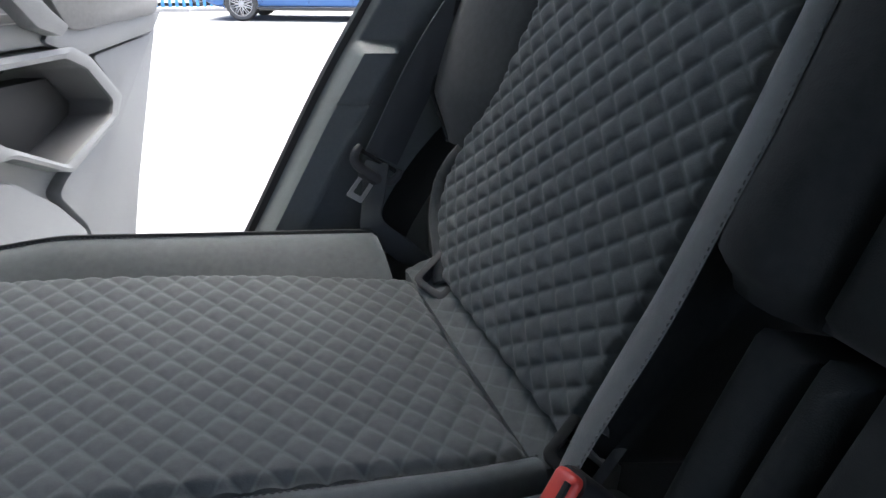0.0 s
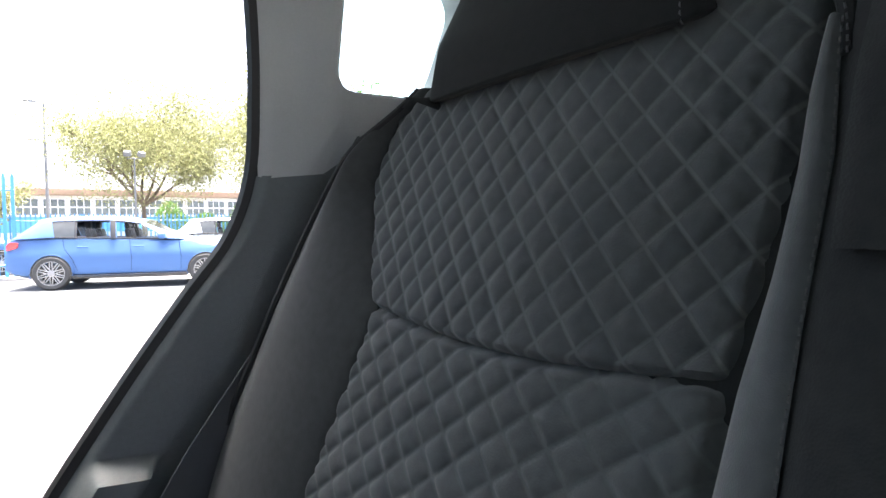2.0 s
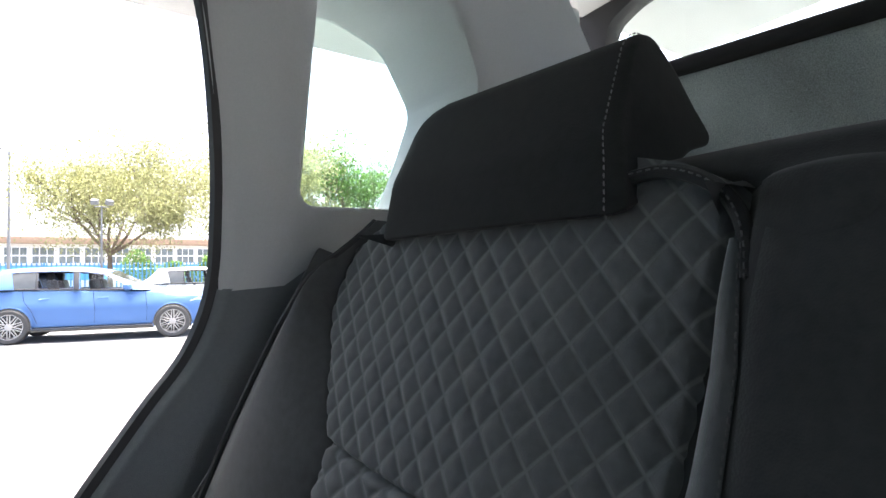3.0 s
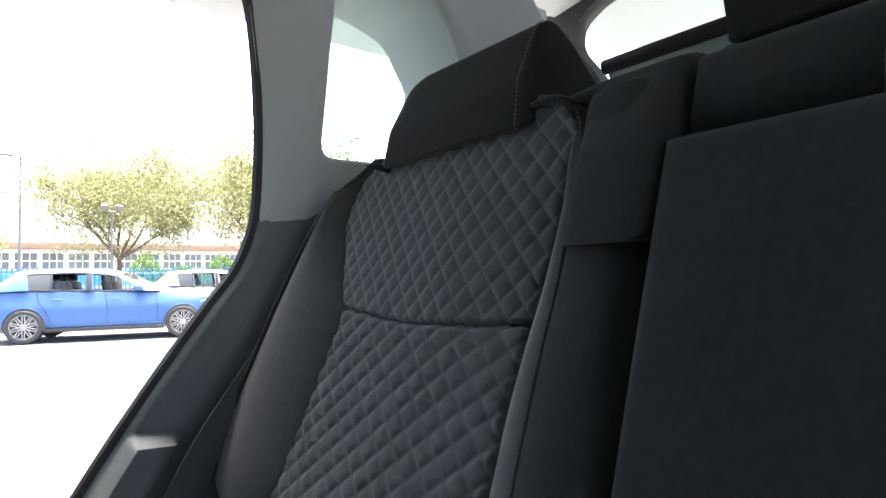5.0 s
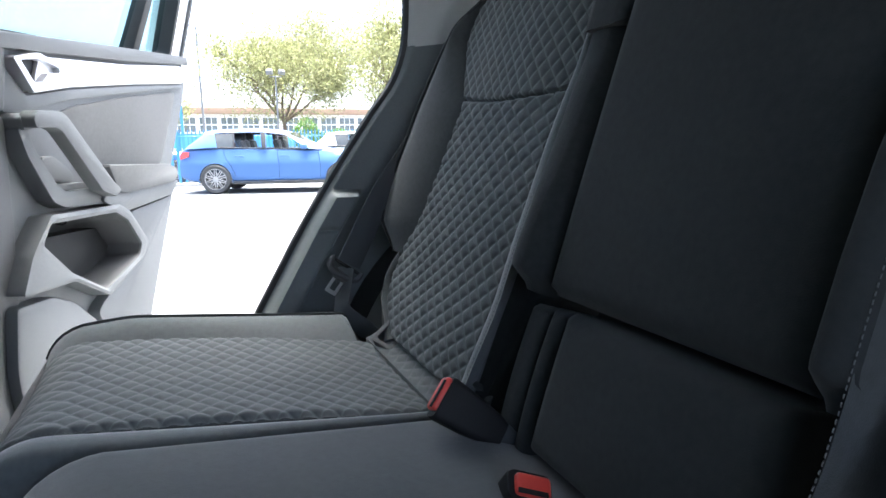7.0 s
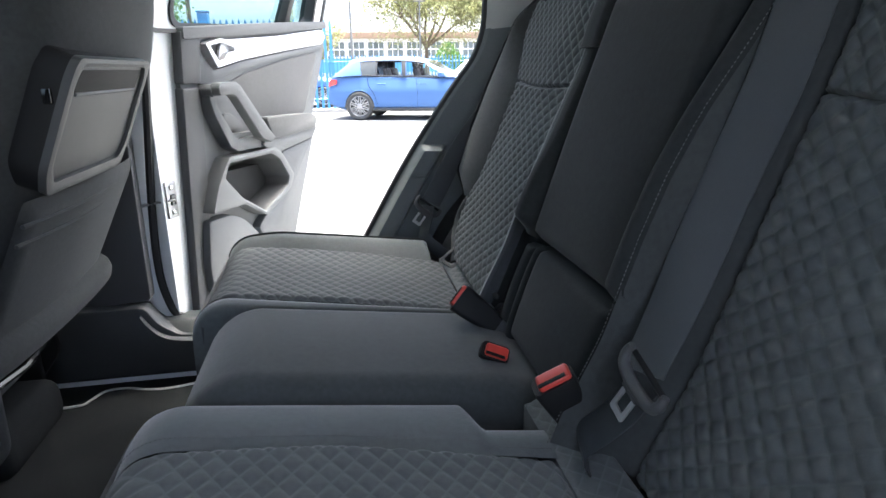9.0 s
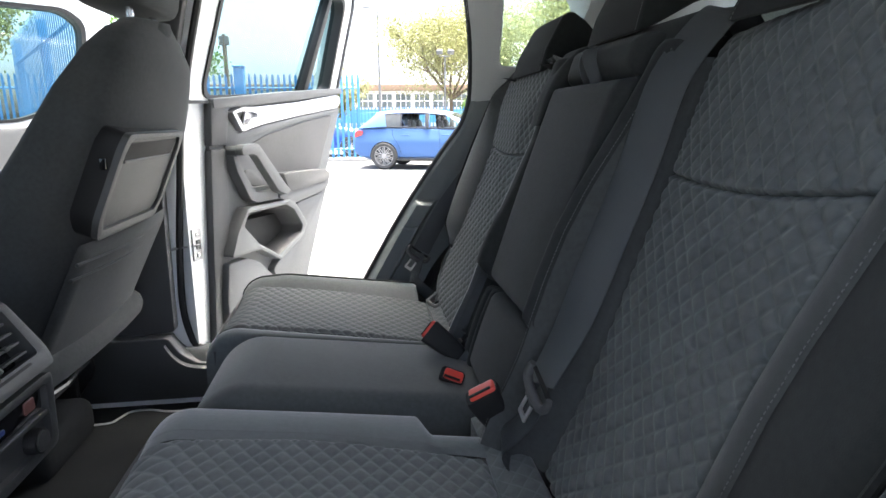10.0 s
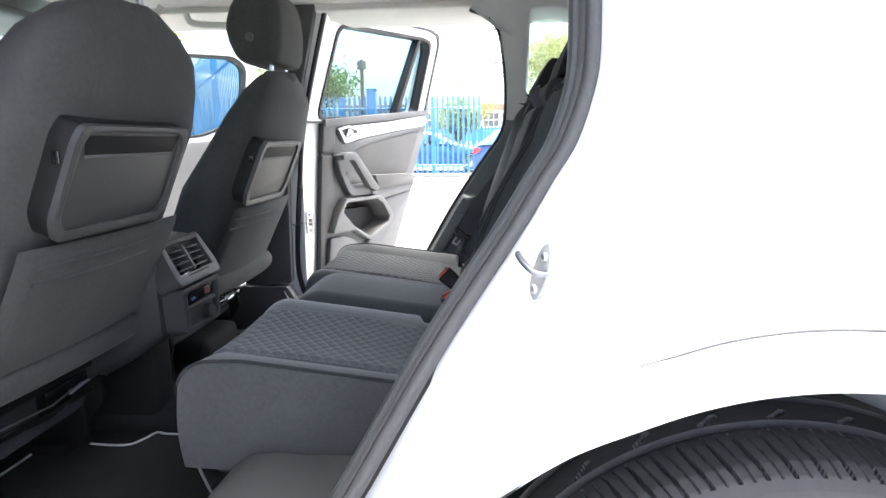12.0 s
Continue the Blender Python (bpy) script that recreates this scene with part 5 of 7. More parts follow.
# ---------------------------------------------------------------- front seats
def front_seat(mid_y, label, tray_y, up):
    seat = thing("front_seat", (-0.85, mid_y, 0.40), label, "front car seat", "front seats")
    rear_x = table([(0.60, -0.862), (0.72, -0.802), (0.945, -0.69), (1.125, -0.612), (1.25, -0.582), (1.31, -0.59)])
    front_x = table([(0.60, -0.99), (0.75, -0.955), (0.857, -0.92), (1.0, -0.86), (1.11, -0.775), (1.2, -0.715), (1.276, -0.665), (1.31, -0.64)])
    halfw = table([(0.60, 0.22), (0.70, 0.25), (0.85, 0.265), (1.0, 0.27), (1.12, 0.265), (1.2, 0.245), (1.26, 0.21), (1.30, 0.155), (1.325, 0.085)])
    rings = []
    for i in range(34):
        t = i / 33
        z = 0.69 + (1.325 - 0.69) * (1 - (1 - t) ** 1.35)
        a, b, h = rear_x(z), front_x(z), halfw(z)
        ring = []
        for k in range(40):
            an = 2 * math.pi * k / 40
            c, s = math.cos(an), math.sin(an)
            px, py = (abs(c) ** 0.55) * (1 if c > 0 else -1), (abs(s) ** 0.55) * (1 if s > 0 else -1)
            x = (a + b) / 2 + px * (a - b) / 2
            if c < 0:
                x += 0.07 * (1 - abs(py) ** 2) * abs(c)
            else:
                x += 0.012 * math.cos(py * 1.5)
            ring.append(Vector((x, mid_y + py * h, z + up * smooth((z - 0.62) / 0.4))))
        rings.append(ring)
    loft("backrest", rings, M_SEATBACK, seat, "dark cloth seat back", sharp=60)
    R = lambda y, z, d: Vector((rear_x(z) + 0.012 * math.cos((y - mid_y) / 0.25 * 1.5) + d * 0.92, y, z - d * 0.38))
    # lower map pocket and roll
    def pk(u, w):
        z, y = 0.735 + 0.205 * u, mid_y - 0.225 + 0.45 * w
        d = min(min(w, 1 - w) * 0.45, (1 - u) * 0.205)
        return R(y, z + up, 0.001 + 0.010 * smooth(d / 0.02) + 0.005 * math.sin(w * math.pi))
    raw("map_pocket", sheet(pk, 30, 40), grid_faces(30, 40), M_SEATBACK, seat, "dark cloth map pocket", 60)
    for zz in (0.885, 0.912):
        tube("pocket_hem", [R(tray_y - 0.15 + 0.30 * k / 20, zz + up, 0.012 + 0.005 * math.sin(k / 20 * math.pi)) for k in range(21)], 0.0035, M_SEATBACK, seat, n=6)
    tube("lower_roll", spline([(-0.845, mid_y - 0.25, 0.712 + up), (-0.80, mid_y - 0.235, 0.707 + up), (-0.79, mid_y, 0.702 + up), (-0.80, mid_y + 0.225, 0.702 + up), (-0.845, mid_y + 0.245, 0.706 + up)], 6), 0.034, M_SEATBACK, seat, n=12)
    # folding table on the seat back: a shallow tray with a raised rim
    T = lambda a, b, d: Vector((-0.600 + (b + up - 1.125) * 0.44 + d * 0.915, tray_y + a, b + up - d * 0.40))
    rim_out = rounded([(-0.140, 0.952), (0.140, 0.952), (0.160, 0.985), (0.160, 1.105), (0.150, 1.128), (-0.150, 1.128), (-0.160, 1.105), (-0.160, 0.985)], 0.012)
    rim_in = rounded([(-0.128, 0.968), (0.128, 0.968), (0.146, 0.992), (0.143, 1.100), (0.132, 1.118), (-0.132, 1.118), (-0.143, 1.100), (-0.146, 0.992)], 0.008)
    tab = prism("folding_table", rim_out, T, -0.035, 0.008, M_SOFTDARK, seat, 0.004, "dark plastic folding table")
    prism("table_face", rim_in, T, 0.006, 0.0105, M_TRAY, tab, 0.001, "grey grained table face")
    ring_plate("raised_rim", rim_out, rim_in, (0, 1.04), T, 0.006, 0.0165, M_TRAY, tab, lip=0.002)
    prism("top_recess", rounded([(-0.125, 1.082), (0.125, 1.082), (0.134, 1.112), (-0.134, 1.112)], 0.004), T, 0.009, 0.0115, M_SOFTDARK, tab, 0.001)
    tube("finger_edge", [T(-0.124, 1.081, 0.0115), T(0.124, 1.081, 0.0115)], 0.0028, M_DOORGREY, tab, n=8)
    part("release_catch", box_bm((0.012, 0.005, 0.02), 0.002, Matrix.Translation(T(-0.163, 1.075, -0.004))), M_GLOSSBLACK, tab)
    # headrest on two steel posts
    rings = []
    lift = up + (0.034 if mid_y < 0 else 0.012)
    for t in [0, 0.03, 0.1, 0.25, 0.45, 0.65, 0.82, 0.94, 1.0]:
        z = 1.335 + lift + 0.20 * t
        k = 0.86 + 0.14 * min(1, min(t, 1 - t) / 0.12) ** 0.5
        cx = -0.64 + 0.0 * t
        w, d = 0.255 * k * (1 - 0.06 * t), (0.12 + 0.045 * math.sin(t * math.pi)) * k
        rings.append([Vector((cx + a - 0.012 * math.sin(t * math.pi), mid_y + b, z + 0.018 * (b / 0.13) ** 2 * (-1 if t > 0.5 else 0))) for a, b in rrect(d, w, 0.035, 5)])
    head = loft("headrest", rings, M_SEATBACK, seat, "dark cloth headrest", sharp=50)
    for s in (-1, 1):
        tube("post", [(-0.617, mid_y + s * 0.062, 1.28), (-0.622, mid_y + s * 0.062, 1.37 + lift)], 0.0065, M_CHROME, seat, "bright steel post", n=12)
        tube("side_button", [(-0.655, mid_y + s * 0.120, 1.40 + lift), (-0.655, mid_y + s * 0.130, 1.40 + lift)], 0.012, M_PLASTIC, head, n=16)
    # cushion and rails
    rings = []
    for x, z0, z1, h in ((-0.93, 0.52, 0.66, 0.22), (-0.98, 0.50, 0.69, 0.25), (-1.2, 0.50, 0.68, 0.26), (-1.38, 0.52, 0.68, 0.25), (-1.43, 0.55, 0.66, 0.23)):
        rings.append([Vector((x, mid_y + a, (z0 + z1) / 2 + b)) for a, b in rrect(2 * h, z1 - z0, 0.05, 4)])
    loft("seat_cushion", rings, M_SEATBACK, seat, "dark cloth cushion")
    for s in (-1, 1):
        box("rail", (-1.40, mid_y + s * 0.18 - 0.02, 0.395), (-0.96, mid_y + s * 0.18 + 0.02, 0.435), M_SOFTDARK, seat, 0.004)
        box("side_bracket", (-1.30, mid_y + s * 0.20 - 0.008, 0.42), (-0.93, mid_y + s * 0.20 + 0.008, 0.60), M_SOFTDARK, seat, 0.004)
    tube("cross_tube", [(-0.90, mid_y - 0.21, 0.632), (-0.90, mid_y + 0.21, 0.632)], 0.012, M_SOFTDARK, seat, n=10)
    tube("motor_rod", [(-0.89, mid_y - 0.14, 0.59), (-0.87, mid_y + 0.02, 0.585), (-0.88, mid_y + 0.20, 0.592)], 0.008, M_GLOSSBLACK, seat, n=8)
    tube("spring_wire", [(-0.87, mid_y - 0.10, 0.612), (-0.86, mid_y + 0.02, 0.606), (-0.87, mid_y + 0.12, 0.612)], 0.002, M_STEEL, seat, n=6)
    box("module", (-1.0, mid_y + 0.06, 0.555), (-0.905, mid_y + 0.225, 0.612), M_GLOSSBLACK, seat, 0.004)
    tube("bolt", [(-0.885, mid_y + 0.212, 0.632), (-0.872, mid_y + 0.212, 0.632)], 0.010, M_STEEL, seat, n=10)
    box("clip", (-0.91, mid_y + 0.20, 0.60), (-0.875, mid_y + 0.235, 0.607), M_STEEL, seat, 0.002)
    lab = box("label", (-0.905, mid_y + 0.125, 0.566), (-0.902, mid_y + 0.198, 0.590), M_LABEL, seat, 0.0, "white printed label")
    box("printed_bar", (-0.902, mid_y + 0.135, 0.573), (-0.9015, mid_y + 0.165, 0.576), M_LABELGREY, lab, 0.0)
    box("printed_square", (-0.902, mid_y + 0.173, 0.571), (-0.9015, mid_y + 0.189, 0.585), M_LABELGREY, lab, 0.0)
    for s in (-1, 1):
        prism("side_valance", rounded([(-1.42, 0.44), (-0.96, 0.44), (-0.90, 0.52), (-0.915, 0.66), (-1.42, 0.66)], 0.02), lambda a, b, d, s=s: Vector((a, mid_y + s * d, b)), 0.225, 0.245, M_SOFTDARK, seat, 0.006, "black plastic seat valance")
    box("under_tray", (-1.40, mid_y - 0.22, 0.45), (-1.36, mid_y + 0.22, 0.62), M_SOFTDARK, seat, 0.01)
    adopt(seat)
    return seat


front_seat(0.41, "dark cloth front seat with folding table on its back", 0.33, 0.0)
front_seat(-0.372, "dark cloth front seat beside the open near door", -0.415, 0.028)


# ---------------------------------------------------------------- centre console
CY = -0.09
con = thing("centre_console", (-0.80, CY, 0.46), "dark plastic centre console with rear air vents", "centre console")
rings = []
for x, w, z0, z1 in ((-1.35, 0.18, 0.42, 0.86), (-1.0, 0.19, 0.52, 0.90), (-0.80, 0.20, 0.63, 0.912), (-0.735, 0.205, 0.675, 0.905), (-0.715, 0.20, 0.685, 0.885)):
    rings.append([Vector((x, CY + a, (z0 + z1) / 2 + b)) for a, b in rrect(w, z1 - z0, 0.03, 4)])
loft("body", rings, M_CONSOLE, con)
Cn = lambda a, b, d: Vector((-0.685 + d * 0.88 - (b - 0.85) * 0.55, CY + a, b + d * 0.46))
Cf = lambda a, b, d: Vector((-0.672 + d, CY + a, b))
vent = ring_plate("vent_surround", rounded([(-0.094, 0.808), (0.094, 0.808), (0.10, 0.83), (0.088, 0.905), (-0.088, 0.905), (-0.10, 0.83)], 0.015), rounded([(-0.077, 0.828), (0.077, 0.828), (0.073, 0.893), (-0.073, 0.893)], 0.006), (0, 0.86), Cn, -0.05, 0.004, M_CONSOLE, con, "grey plastic vent surround", lip=0.003)
prism("vent_backing", [(-0.08, 0.822), (0.08, 0.822), (0.078, 0.896), (-0.078, 0.896)], Cn, -0.045, -0.03, M_GLOSSBLACK, vent, 0.0)
prism("vent_divider", [(-0.005, 0.832), (0.005, 0.832), (0.005, 0.888), (-0.005, 0.888)], Cn, -0.03, 0.003, M_CONSOLE, vent, 0.002)
for s in (-1, 1):
    for k in range(4):
        b = 0.838 + 0.0135 * k
        part("vent_slat", box_bm((0.012, 0.056, 0.0035), 0.0012, Matrix.Translation(Cn(s * 0.036, b, -0.004)) @ pose(0, 0, 0, 0, -18, 0)), M_PLASTIC, vent)
    part("vent_tab", box_bm((0.008, 0.014, 0.006), 0.002, Matrix.Translation(Cn(s * 0.036, 0.852, 0.0))), M_CONSOLE, vent, "small vent tab")
prism("vent_thumb_strip", rounded([(-0.05, 0.817), (0.05, 0.817), (0.05, 0.825), (-0.05, 0.825)], 0.002), Cn, 0.003, 0.006, M_SOFTDARK, vent, 0.001)
ctl = ring_plate("control_surround", rounded([(-0.082, 0.692), (0.080, 0.692), (0.088, 0.80), (-0.090, 0.80)], 0.014), rounded([(-0.066, 0.706), (0.064, 0.706), (0.070, 0.788), (-0.072, 0.788)], 0.008), (0, 0.745), Cf, -0.04, 0.010, M_CONSOLE, con, "grey plastic control surround", lip=0.002)
prism("control_back", [(-0.075, 0.70), (0.075, 0.70), (0.075, 0.79), (-0.075, 0.79)], Cf, -0.03, 0.0, M_CONSOLE, ctl, 0.0)
prism("heater_panel", rounded([(-0.066, 0.755), (0.062, 0.755), (0.064, 0.786), (-0.068, 0.786)], 0.005), Cf, 0.0, 0.004, M_GLOSSBLACK, ctl, 0.001, "gloss black seat heater panel")
prism("blue_display", rounded([(-0.046, 0.764), (-0.026, 0.764), (-0.026, 0.771), (-0.046, 0.771)], 0.003), Cf, 0.003, 0.006, M_BLUEKEY, ctl, 0.001, "blue lit display")
prism("red_key", rounded([(0.020, 0.763), (0.044, 0.763), (0.044, 0.780), (0.020, 0.780)], 0.003), Cf, 0.003, 0.006, material("dim_red_key", (0.14, 0.06, 0.055), 0.4), ctl, 0.001)
prism("cross_bar", [(-0.068, 0.744), (0.066, 0.744), (0.067, 0.752), (-0.069, 0.752)], Cf, 0.0, 0.009, M_CONSOLE, ctl, 0.002)
soc = tube("power_socket", [Cf(0.028, 0.722, 0.0), Cf(0.028, 0.722, 0.016)], 0.0175, M_SOFTDARK, ctl, "round power socket cap", n=20)
tube("socket_cap", [Cf(0.028, 0.722, 0.014), Cf(0.028, 0.722, 0.019)], 0.0145, M_CONSOLE, soc, n=20)
box("console_foot", (-1.05, CY + 0.005, 0.42), (-0.80, CY + 0.085, 0.70), M_SOFTDARK, con, 0.02)
adopt(con)

# carpeted hump under the far front seat
hump = thing("carpet_hump", (-0.98, 0.48, 0.40), "black carpeted hump under the front seat", "floor hump")
box("hump_carpet", (-1.1, 0.33, 0.40), (-0.875, 0.57, 0.50), M_CARPET, hump, 0.03)
adopt(hump)

# floor mats with pale edging
def mat_thing(pts, label):
    z = 0.402
    t = thing("floor_mat", (pts[0][0], pts[0][1], z), label, "floor mat", "floor mats")
    line = [(float(a), float(b)) for a, b in spline(pts, 6)]
    prism("carpet", line, lambda a, b, d: Vector((a, b, d)), z, z + 0.008, M_CARPET, t, 0.0)
    loop = line + [line[0]]
    tube("edging", [(a, b, z + 0.008) for a, b in loop], 0.0035, M_EDGE, t, "pale edging", n=6)
    adopt(t)


mat_thing([(-0.46, 0.12), (-0.46, 0.615), (-0.70, 0.62), (-0.78, 0.64), (-0.826, 0.635), (-0.845, 0.60), (-0.865, 0.58), (-0.967, 0.575), (-1.05, 0.55), (-1.05, 0.2), (-0.95, 0.12)], "dark carpet floor mat with pale edging behind the far seat")
mat_thing([(-0.46, -0.62), (-0.46, -0.12), (-0.70, -0.102), (-0.78, -0.10), (-0.81, -0.095), (-0.825, -0.13), (-0.85, -0.158), (-0.925, -0.158), (-1.02, -0.14), (-1.045, -0.16), (-1.05, -0.30), (-1.06, -0.45), (-1.10, -0.62)], "dark carpet floor mat with pale edging behind the near seat")


# ---------------------------------------------------------------- open doors
def door_frame_map(o, u, n):
    o, u, n = Vector(o), Vector(u).normalized(), Vector(n).normalized()

    def f(a, b, d):
        lean = 0.30 * max(0.0, b - 1.24)
        return o + u * a + n * (d + lean) + Vector((0, 0, b))
    return f


def rear_door():
    d3 = door_frame_map((-0.631, 0.80, 0), (0.399, 0.917, 0), (0.917, -0.399, 0))
    door = thing("rear_door", tuple(d3(0, 0.40, -0.05)), "open white rear door with grey inner panel and tinted window", "car door")
    low = [(-0.075, 0.44), (0.40, 0.42), (0.46, 0.50), (0.505, 0.60), (0.715, 0.935), (0.865, 1.17), (0.872, 1.22), (0.845, 1.256), (-0.06, 1.20), (-0.07, 0.9)]
    po = rounded([(0.068, 0.830), (0.095, 0.86), (0.13, 0.895), (0.36, 0.892), (0.40, 0.872), (0.466, 0.795), (0.434, 0.757), (0.284, 0.706), (0.175, 0.763), (0.034, 0.768)], 0.008)
    pi_ = rounded([(0.098, 0.845), (0.125, 0.880), (0.34, 0.877), (0.385, 0.855), (0.436, 0.793), (0.422, 0.768), (0.276, 0.722), (0.166, 0.782)], 0.006)
    pc = (0.27, 0.81)
    prism("outer_panel", rounded(low, 0.02), d3, -0.12, -0.085, M_PAINT, door, 0.012, "white painted door shell")
    ring_plate("inner_shell", rounded(low, 0.02), pi_, pc, d3, -0.085, -0.012, M_PAINT, door)
    inner = [(0.0, 0.47), (0.38, 0.45), (0.44, 0.50), (0.49, 0.603), (0.70, 0.937), (0.842, 1.17), (0.852, 1.21), (0.835, 1.258), (0.047, 1.195), (0.03, 1.07), (0.01, 0.80)]
    ring_plate("panel_base", rounded(inner, 0.02), pi_, pc, d3, -0.02, 0.0, M_DOORGREY, door, "grey moulded plastic door panel")
    outer = rounded([(-0.06, 1.19), (-0.02, 1.555), (0.03, 1.585), (0.70, 1.615), (0.785, 1.605), (0.815, 1.565), (0.835, 1.22), (0.4, 1.20)], 0.03)
    hole = rounded([(0.035, 1.205), (0.062, 1.515), (0.09, 1.543), (0.66, 1.572), (0.725, 1.566), (0.745, 1.535), (0.762, 1.25), (0.4, 1.225)], 0.025)
    ring_plate("window_frame", outer, hole, (0.4, 1.38), d3, -0.07, -0.006, M_PAINT, door, "white window frame", lip=0.004)
    o2 = [(0.4 + (a - 0.4) * 1.02, 1.38 + (b - 1.38) * 1.03) for a, b in hole]
    i2 = [(0.4 + (a - 0.4) * 0.985, 1.38 + (b - 1.38) * 0.97) for a, b in hole]
    ring_plate("window_seal", o2, i2, (0.4, 1.38), d3, -0.05, 0.0, M_RUBBER, door)
    o3 = [(0.39 + (a - 0.39) * 1.012, 1.38 + (b - 1.38) * 1.018) for a, b in outer]
    ring_plate("outer_seal", o3, [(0.39 + (a - 0.39) * 0.985, 1.38 + (b - 1.38) * 0.975) for a, b in outer], (0.39, 1.38), d3, -0.04, 0.002, M_SEAL, door)
    ring = [ray_poly((0.4, 1.38), 2 * math.pi * k / 48, hole) for k in range(48)]
    g = raw("window_pane", [d3(a, b, -0.035) for a, b in ring], [tuple(range(48))], M_GLASS, door)
    g.visible_shadow = False
    prism("divider_bar", [(0.574, 1.22), (0.604, 1.22), (0.668, 1.575), (0.645, 1.575)], d3, -0.05, -0.012, M_RUBBER, door, 0.002)
    # dark hinge-side edge
    prism("hinge_edge", rounded([(-0.030, 0.50), (0.045, 0.50), (0.055, 0.66), (0.081, 0.88), (0.093, 1.068), (0.025, 1.068), (0.006, 0.88), (-0.012, 0.68)], 0.008), d3, -0.02, 0.010, M_DOORDARK, door, 0.006, "dark plastic hinge-side edge")
    prism("hinge_edge_cap", rounded([(0.026, 1.076), (0.094, 1.076), (0.112, 1.16), (0.116, 1.197), (0.04, 1.194)], 0.008), d3, -0.02, 0.012, M_DOORDARK, door, 0.006)
    prism("belt_moulding", rounded([(0.045, 1.175), (0.12, 1.182), (0.23, 1.190), (0.50, 1.212), (0.82, 1.244), (0.848, 1.245), (0.83, 1.266), (0.43, 1.236), (0.045, 1.202)], 0.006), d3, -0.02, 0.016, M_DOORGREY, door, 0.007)
    prism("silver_strip", rounded([(0.20, 1.180), (0.503, 1.204), (0.80, 1.238), (0.832, 1.236), (0.846, 1.215), (0.812, 1.191), (0.53, 1.162), (0.286, 1.133), (0.17, 1.112)], 0.008), d3, -0.004, 0.011, M_SILVER, door, 0.004, "brushed silver trim strip")
    prism("crease_strip", rounded([(0.093, 1.073), (0.165, 1.083), (0.282, 1.108), (0.494, 1.138), (0.782, 1.174), (0.815, 1.179), (0.81, 1.188), (0.53, 1.158), (0.286, 1.129), (0.155, 1.107), (0.108, 1.155)], 0.006), d3, -0.006, 0.008, M_DOORGREY, door, 0.004)
    bez = ring_plate("handle_bezel", rounded([(0.113, 1.168), (0.182, 1.184), (0.288, 1.156), (0.284, 1.138), (0.154, 1.113)], 0.006), rounded([(0.130, 1.165), (0.185, 1.174), (0.236, 1.163), (0.232, 1.145), (0.160, 1.129)], 0.004), (0.185, 1.150), d3, -0.03, 0.024, M_SILVER, door, "silver handle surround")
    prism("handle_recess", [(0.125, 1.172), (0.245, 1.172), (0.245, 1.125), (0.145, 1.125)], d3, 0.0, 0.003, M_RUBBER, bez, 0.0)
    prism("pull_lever", rounded([(0.178, 1.132), (0.262, 1.146), (0.268, 1.158), (0.20, 1.150)], 0.004), d3, -0.01, 0.026, M_SILVER, bez, 0.004, "silver pull lever")
    prism("cloth_insert", rounded([(0.21, 1.072), (0.30, 1.098), (0.494, 1.130), (0.75, 1.163), (0.775, 1.158), (0.65, 0.976), (0.628, 0.968), (0.36, 0.965), (0.28, 0.99)], 0.015), d3, -0.006, 0.006, M_DOORCLOTH, door, 0.004, "grey cloth insert")
    prism("armrest", rounded([(0.355, 0.918), (0.39, 0.914), (0.63, 0.924), (0.65, 0.945), (0.642, 0.960), (0.60, 0.972), (0.32, 0.980)], 0.012), d3, -0.01, 0.048, M_DOORCLOTH, door, 0.014, "padded grey armrest")
    prism("armrest_shelf", rounded([(0.30, 0.905), (0.38, 0.872), (0.62, 0.892), (0.665, 0.925), (0.645, 0.928), (0.39, 0.914), (0.33, 0.925)], 0.01), d3, -0.01, 0.040, M_DOORGREY, door, 0.010)
    # grab handle: a broad flat bar standing off the panel, over a curved tray
    bar = [(0.088, 1.066), (0.100, 1.078), (0.165, 1.079), (0.180, 1.072), (0.306, 0.949), (0.338, 0.925), (0.315, 0.912), (0.268, 0.928), (0.160, 1.044), (0.142, 1.050), (0.092, 1.048)]
    prism("grab_handle", rounded(bar, 0.006), d3, 0.034, 0.062, M_DOORMID, door, 0.006, "grey grab handle")
    prism("handle_root", rounded([(0.085, 1.064), (0.098, 1.074), (0.125, 1.074), (0.120, 1.048), (0.094, 1.044)], 0.005), d3, -0.004, 0.040, M_DOORMID, door, 0.004)
    tray = [(0.088, 1.050), (0.104, 1.002), (0.157, 0.916), (0.190, 0.902), (0.372, 0.896), (0.392, 0.915), (0.345, 0.930), (0.30, 0.934), (0.196, 0.933), (0.175, 0.946), (0.122, 1.018), (0.112, 1.052)]
    cup = prism("handle_tray", rounded(tray, 0.008), d3, -0.01, 0.032, M_DOORGREY, door, 0.006, "grey moulded tray below the handle")
    prism("cup_floor", [(0.11, 1.06), (0.22, 1.05), (0.31, 0.95), (0.30, 0.925), (0.18, 0.92), (0.11, 0.98)], d3, -0.022, -0.014, M_DOORGREY, cup, 0.0)
    prism("switch_plate", rounded([(0.17, 0.958), (0.262, 0.940), (0.27, 0.965), (0.215, 1.0), (0.18, 1.0)], 0.008), d3, -0.016, 0.006, M_DOORGREY, cup, 0.005)
    prism("cup_shelf", rounded([(0.165, 0.925), (0.29, 0.925), (0.29, 0.945), (0.17, 0.948)], 0.004), d3, -0.016, 0.02, M_DOORGREY, cup, 0.003)
